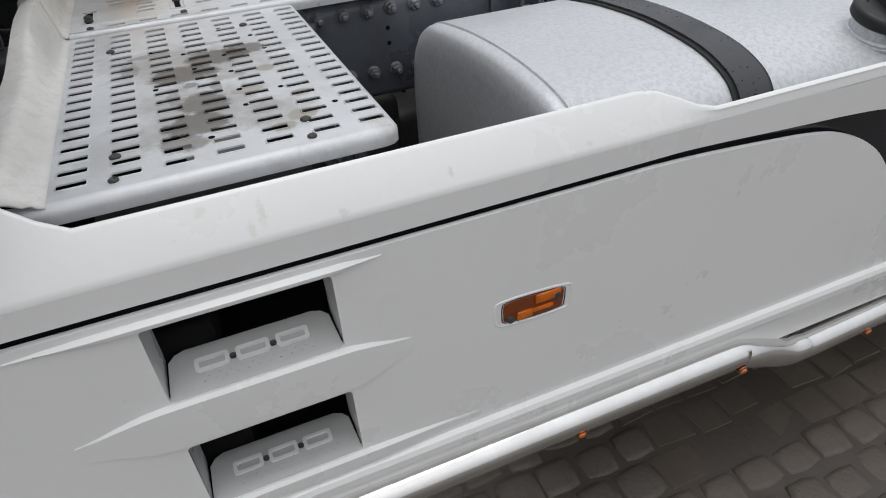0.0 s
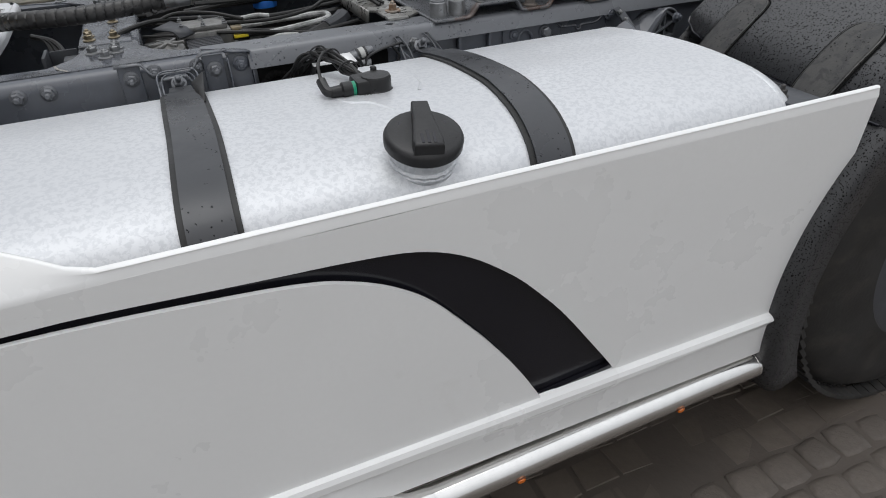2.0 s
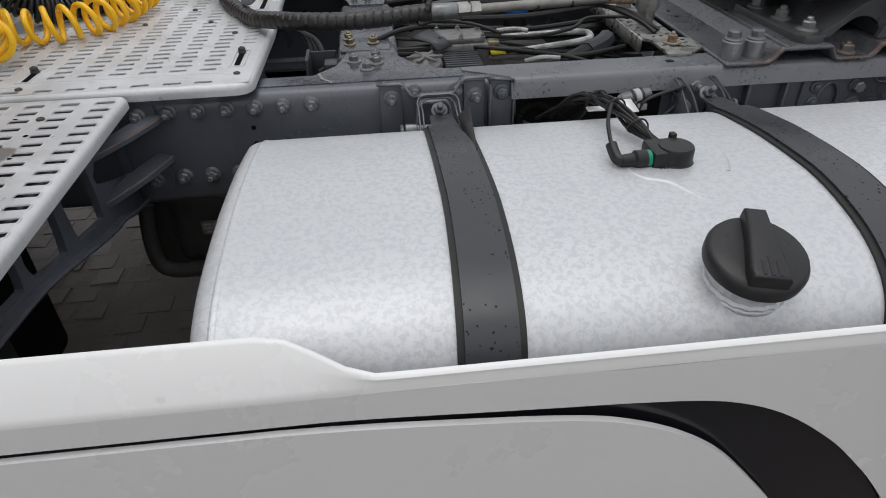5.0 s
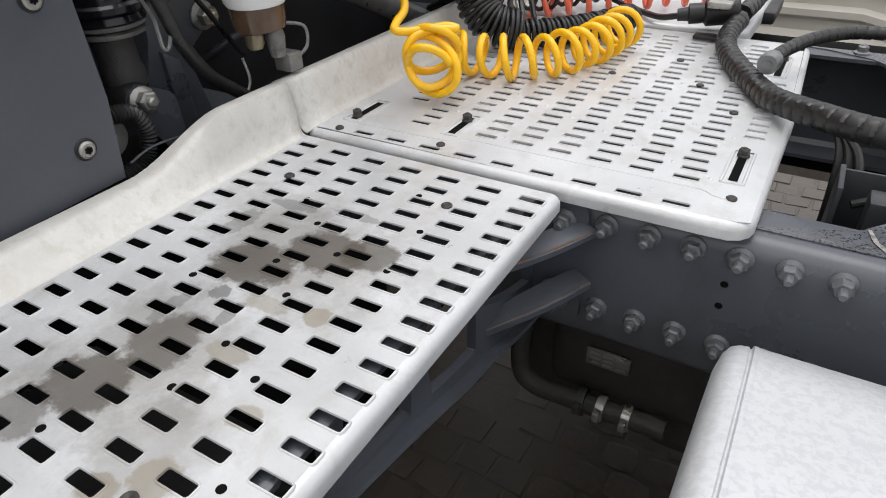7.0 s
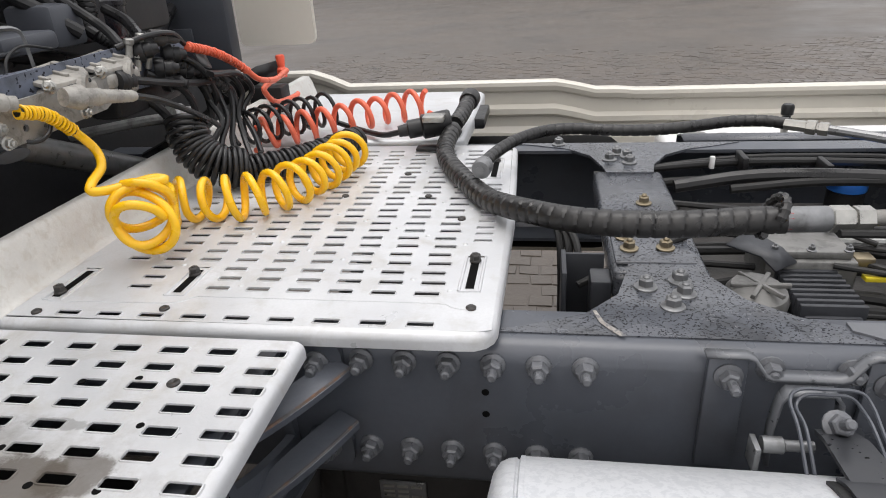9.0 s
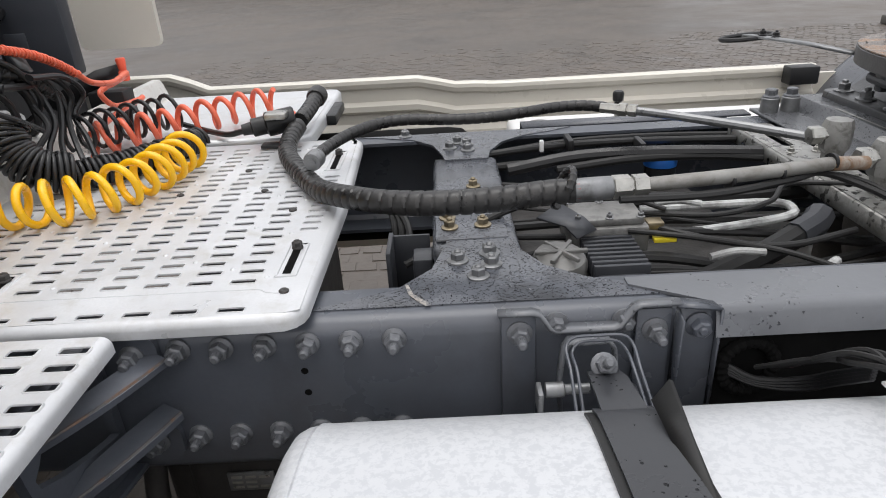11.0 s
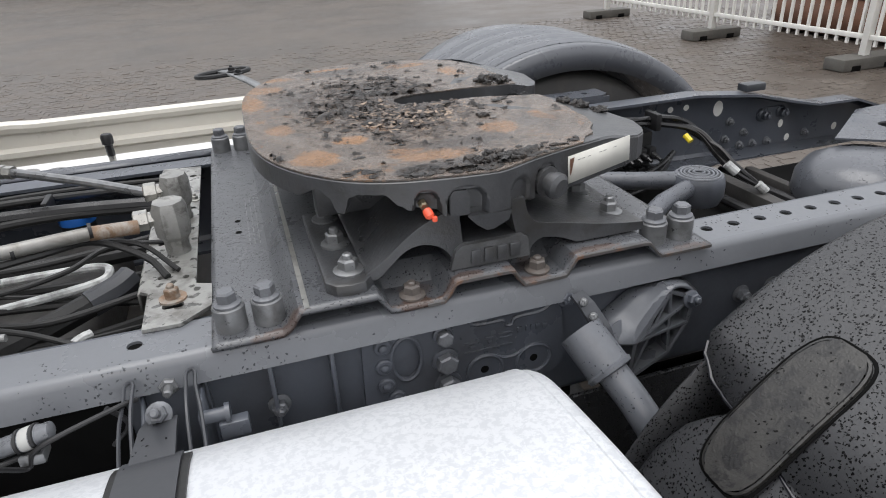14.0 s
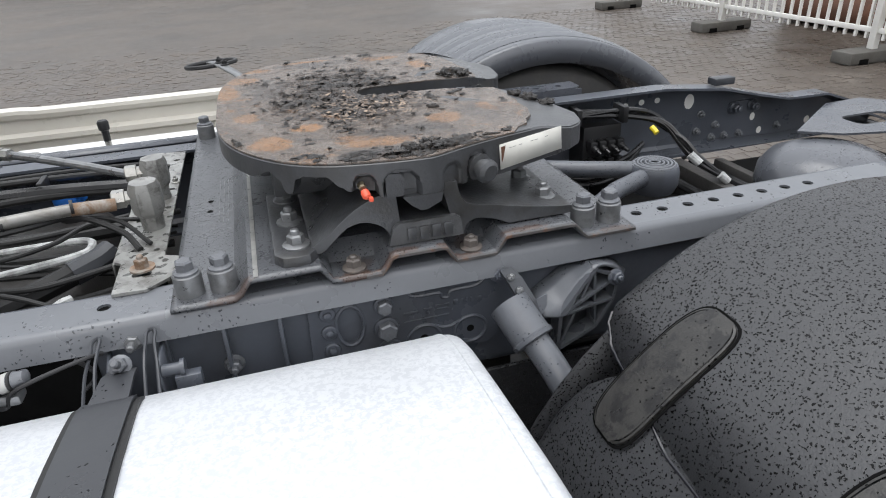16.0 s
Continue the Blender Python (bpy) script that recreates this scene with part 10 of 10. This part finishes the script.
bm = bmesh.new()
box(bm, (1.10, 1.10, 0.86), (1.20, 1.16, 0.92), 0.006)
part("end_bracket", bm, BLACK, ff)
ft = thing("far_tank", (0.35, 0.7, 0.40), "white painted tank box on the truck side", "tank box")
bm = bmesh.new()
box(bm, (0.11, 0.575, 0.40), (0.98, 0.83, 0.875), 0.02, 3)
part("body", bm, CREAMTANK, ft)
bm = bmesh.new()
for x in (0.25, 0.80):
    box(bm, (x, 0.425, 0.76), (x + 0.06, 0.59, 0.80), 0.008)
part("carrier", bm, BLACK, ft)
bm = bmesh.new()
lathe(bm, (0.401, 0.66, 0.944), (0, 0, 1), [(0.010, -0.03), (0.010, 0.0), (0.0145, 0.002), (0.0155, 0.022), (0.012, 0.028)], 10)
part("valve_cap", bm, BLACK, ft)
bm = bmesh.new()
lathe(bm, (0.401, 0.66, 0.862), (0, 0, 1), [(0.009, 0), (0.009, 0.08)], 12)
part("valve_stem", bm, ZINC, ft)
for x, y in ((0.19, 0.68), (0.26, 0.66)):
    bm = bmesh.new()
    box(bm, (x - 0.04, y - 0.03, 0.874), (x + 0.03, y + 0.02, 0.888), 0.004)
    lathe(bm, (x, y, 0.887), (0, 0, 1), [(0.03, 0), (0.03, 0.006), (0.02, 0.008)], 18)
    part("hatch", bm, GREYALU, ft)
lidp = thing("rail_cover", (0.35, 0.48, 0.90), "dark grey sheet cover beside the chassis rail", "cover plate")
bm = bmesh.new()
loft(bm, [[(0.11, 0.428, 0.948), (0.66, 0.428, 0.950)], [(0.11, 0.47, 0.952), (0.66, 0.47, 0.952)], [(0.12, 0.56, 0.925), (0.66, 0.56, 0.925)], [(0.12, 0.565, 0.86), (0.66, 0.565, 0.86)]])
thick(part("sheet", bm, FRAMEWET, lidp, angle=25), 0.004)
fs = thing("rear_step_rail", (1.6, 0.5, 0.94), "grey perforated rail piece beside the chassis", "rail piece")
bm = bmesh.new()
holed(bm, [(1.30, 0.45), (1.72, 0.45), (1.74, 0.47), (1.74, 0.53), (1.30, 0.53)], [circ(1.40 + 0.07 * k, 0.49, 0.010, 12) for k in range(5)], XY(0.955), (0, 0, 0.005))
box(bm, (1.30, 0.45, 0.90), (1.74, 0.456, 0.955))
part("perforated_strip", bm, FRAMEWET, fs)

# spacing along the chassis, wider towards the rear
REAR = [(0.35, 0.0), (0.65, 0.006), (1.35, 0.010), (1.70, 0.020), (2.10, 0.042), (2.80, 0.070)]
for o in (*rails, strip, mount, fw, handle, litter[0], litter[1], clods, vst, loom2, valv, spring, cross2, beam, fs):
    reshape(o, lambda c: Vector((c.x + lerp_list(c.x, REAR), c.y, c.z)))
# hoses lie on the catwalk plate
for o in (*coils, plug, pipe, pipe2):
    reshape(o, lambda c: Vector((c.x, c.y, c.z + 0.012 * (1 - S(c.x, -0.25, 0.05)))))

# ---------------------------------------------------------------- yard: fence, guard rail, wall, stacked timber
FP = [(6.60, 8.42), (6.57, 5.88), (6.58, 3.69), (6.60, 1.55)]
for i, ((xa, ya), (xb, yb)) in enumerate(zip(FP, FP[1:])):
    fence = thing("bar_fence", ((xa + xb) / 2, (ya + yb) / 2, 0.0), "white metal bar fence on a rubber foot", "fence", group="fences")
    d = Vector((xb - xa, yb - ya, 0))
    A = Vector((xa, ya, 0))
    m = Matrix((d.normalized(), Vector((-d.y, d.x, 0)).normalized(), Vector((0, 0, 1)))).transposed().to_4x4()
    m.translation = A
    L = d.length
    bm = bmesh.new()
    box(bm, (0.0, -0.035, 0.10), (0.07, 0.035, 2.1), 0.004, 2, m)
    part("post", bm, FENCEWHITE, fence)
    for z in (0.26, 1.85):
        bm = bmesh.new()
        box(bm, (0.07, -0.02, z), (L, 0.02, z + 0.045), 0.003, 2, m)
        part("cross_rail", bm, FENCEWHITE, fence)
    nb_ = int(L / 0.125)
    data = share("fence_bar", lambda bm: box(bm, (-0.013, -0.013, 0.20), (0.013, 0.013, 2.0)), FENCEWHITE)
    for k in range(nb_):
        piece("bar", data, fence, m @ Matrix.Translation((0.13 + (L - 0.19) * k / (nb_ - 1), 0, 0)))
    bm = bmesh.new()
    box(bm, (-0.085, -0.36, 0.0), (0.155, 0.36, 0.115), 0.015, 2, m)
    foot = part("foot_block", bm, FOOT, fence, "grey recycled rubber foot block")
    for k in (-1, 1):
        bm = bmesh.new()
        box(bm, (-0.09, 0.20 * k - 0.055, -0.005), (0.16, 0.20 * k + 0.055, 0.05), 0.006, 2, m)
        attach(finish("grip_hole", bm, SHADEBLACK), foot)
rnd = random.Random(77)
for j in range(5):
    for k in range(7):
        log = thing("timber_stack", (8.2 + 0.3 * k, 5.0, 0.5 * j), "stacked rusty brown pipes behind a fence", "pipe stack", group="stacked pipes")
        bm = bmesh.new()
        y0, y1 = 2.0 + rnd.uniform(-0.4, 0.3), 5.9 + rnd.uniform(-0.2, 0.5)
        tube(bm, [(7.85 + 0.42 * k + 0.2 * (j % 2), y0, 0.22 + 0.40 * j), (7.75 + 0.42 * k + 0.2 * (j % 2), y1, 0.22 + 0.40 * j)], 0.21, 18)
        part("pipe", bm, BROWN, log)
wall = thing("building_wall", (-8.0, 29.2, 0.0), "pale grey panelled building wall", "building", kind="structure")
SLOPE = -0.327
along_wall = lambda x, off: 26.6 + SLOPE * x - off
for k in range(11):
    xa, xb = 8.03 - 6.0 * (k + 1), 8.03 - 6.0 * k - 0.02
    bm = bmesh.new()
    holed(bm, [(xa, along_wall(xa, 0)), (xb, along_wall(xb, 0)), (xb, along_wall(xb, -0.5)), (xa, along_wall(xa, -0.5))], [], XY(0.12), (0, 0, 6.0))
    part("wall_panel", bm, WALLGREY, wall)
bm = bmesh.new()
holed(bm, [(-58.0, along_wall(-58, 0.06)), (8.06, along_wall(8.06, 0.06)), (8.06, along_wall(8.06, -0.5)), (-58.0, along_wall(-58, -0.5))], [], XY(0.0), (0, 0, 0.13))
part("plinth", bm, GALVFAR, wall, "low grey plinth")
guard = thing("guard_rail", (2.0, 25.5, 0.0), "galvanised steel crash barrier before a wall", "guard rail")
for x in (-4.27, -0.75, 2.5, 5.55, 8.2):
    bm = bmesh.new()
    y = along_wall(x, 0.45)
    box(bm, (x - 0.07, y, 0.0), (x + 0.07, y + 0.12, 1.3), 0.006)
    part("post", bm, GALVFAR, guard)
bm = bmesh.new()
box(bm, (8.5, along_wall(8.6, 0.45), 0.0), (8.75, along_wall(8.6, 0.20), 1.7), 0.02)
part("end_post", bm, GALVFAR, guard)
for z0 in (0.92, 1.28):
    bm = bmesh.new()
    rows = []
    for x in (-4.75, 8.3):
        y = along_wall(x, 0.46)
        rows.append([(x, y, z0), (x, y - 0.05, z0 + 0.05), (x, y - 0.06, z0 + 0.11), (x, y - 0.01, z0 + 0.16), (x, y - 0.06, z0 + 0.21), (x, y - 0.05, z0 + 0.27), (x, y, z0 + 0.32)])
    loft(bm, rows)
    thick(part("w_beam", bm, GALVFAR, guard), 0.01)

# ---------------------------------------------------------------- paving stones
rnd = random.Random(12)
stones = []


def paver(bm, sx, sy, k):
    """A worn cobble: an uneven rounded block with a low crown."""
    rr = random.Random(k)
    n = 12
    out = []
    for i in range(n):
        a = (i + 0.5 + rr.uniform(-0.15, 0.15)) * math.tau / n
        q = (abs(math.cos(a)) ** 7 + abs(math.sin(a)) ** 7) ** (-1 / 7)
        out.append((sx / 2 * q * math.cos(a) * rr.uniform(0.94, 1.03), sy / 2 * q * math.sin(a) * rr.uniform(0.94, 1.03)))
    loft(bm, [[(a * f, b * f, z) for a, b in out] for f, z in ((1.0, -0.05), (0.99, -0.007), (0.94, -0.002), (0.66, 0.0))], closed=True, caps=True)


datas = [share(f"paver_{k}", lambda bm, k=k: paver(bm, 0.104 - 0.008 * (k % 3), 0.094 - 0.006 * (k % 4), k), PAVER, 80) for k in range(9)]
vs, fs = [], []
for j in range(-24, 92):
    for i in range(-32, 84):
        x, y = 0.105 * i + (0.05 if j % 2 else 0.0) + rnd.uniform(-0.006, 0.006), 0.095 * j + rnd.uniform(-0.004, 0.004)
        lane = y - 8.3 - 0.5 * noise.noise(Vector((x * 0.6, y * 0.6, 3.0)))
        if x < 3.2 + lane * 0.9 and lane > -0.9 + rnd.random() * 1.1:
            continue
        z = -0.003 + rnd.uniform(-0.004, 0.003)
        if (-0.55 < x < 0.05 and -1.15 < y < 0.1) or (-0.3 < x < 1.6 and -1.85 < y < -1.15):
            if len(stones) < 300:
                stones.append(piece("paving_stone", datas[rnd.randrange(9)], ground, pose(x, y, z + 0.003, rnd.uniform(-1.2, 1.2), rnd.uniform(-1.2, 1.2), rnd.uniform(-5, 5))))
                continue
        k = len(vs)
        e = lambda: rnd.uniform(-0.006, 0.006)
        a, b = 0.047 - rnd.uniform(0, 0.004), 0.042 - rnd.uniform(0, 0.003)
        top = [(x - a + e(), y - b + e(), z), (x + a + e(), y - b + e(), z + e() * 0.4), (x + a + e(), y + b + e(), z + e() * 0.4), (x - a + e(), y + b + e(), z)]
        low_ = [(x + (p[0] - x) * 1.12, y + (p[1] - y) * 1.13, -0.014) for p in top]
        vs += top + low_
        fs += [(k, k + 1, k + 2, k + 3), (k, k + 4, k + 5, k + 1), (k + 1, k + 5, k + 6, k + 2), (k + 2, k + 6, k + 7, k + 3), (k + 3, k + 7, k + 4, k)]
me = bpy.data.meshes.new("paving")
me.from_pydata(vs, [], fs)
me.materials.append(PAVERFAR)
tagged(new("paving_stones", me), "worn wet cobble paving of the yard", "paving", kind="stuff")
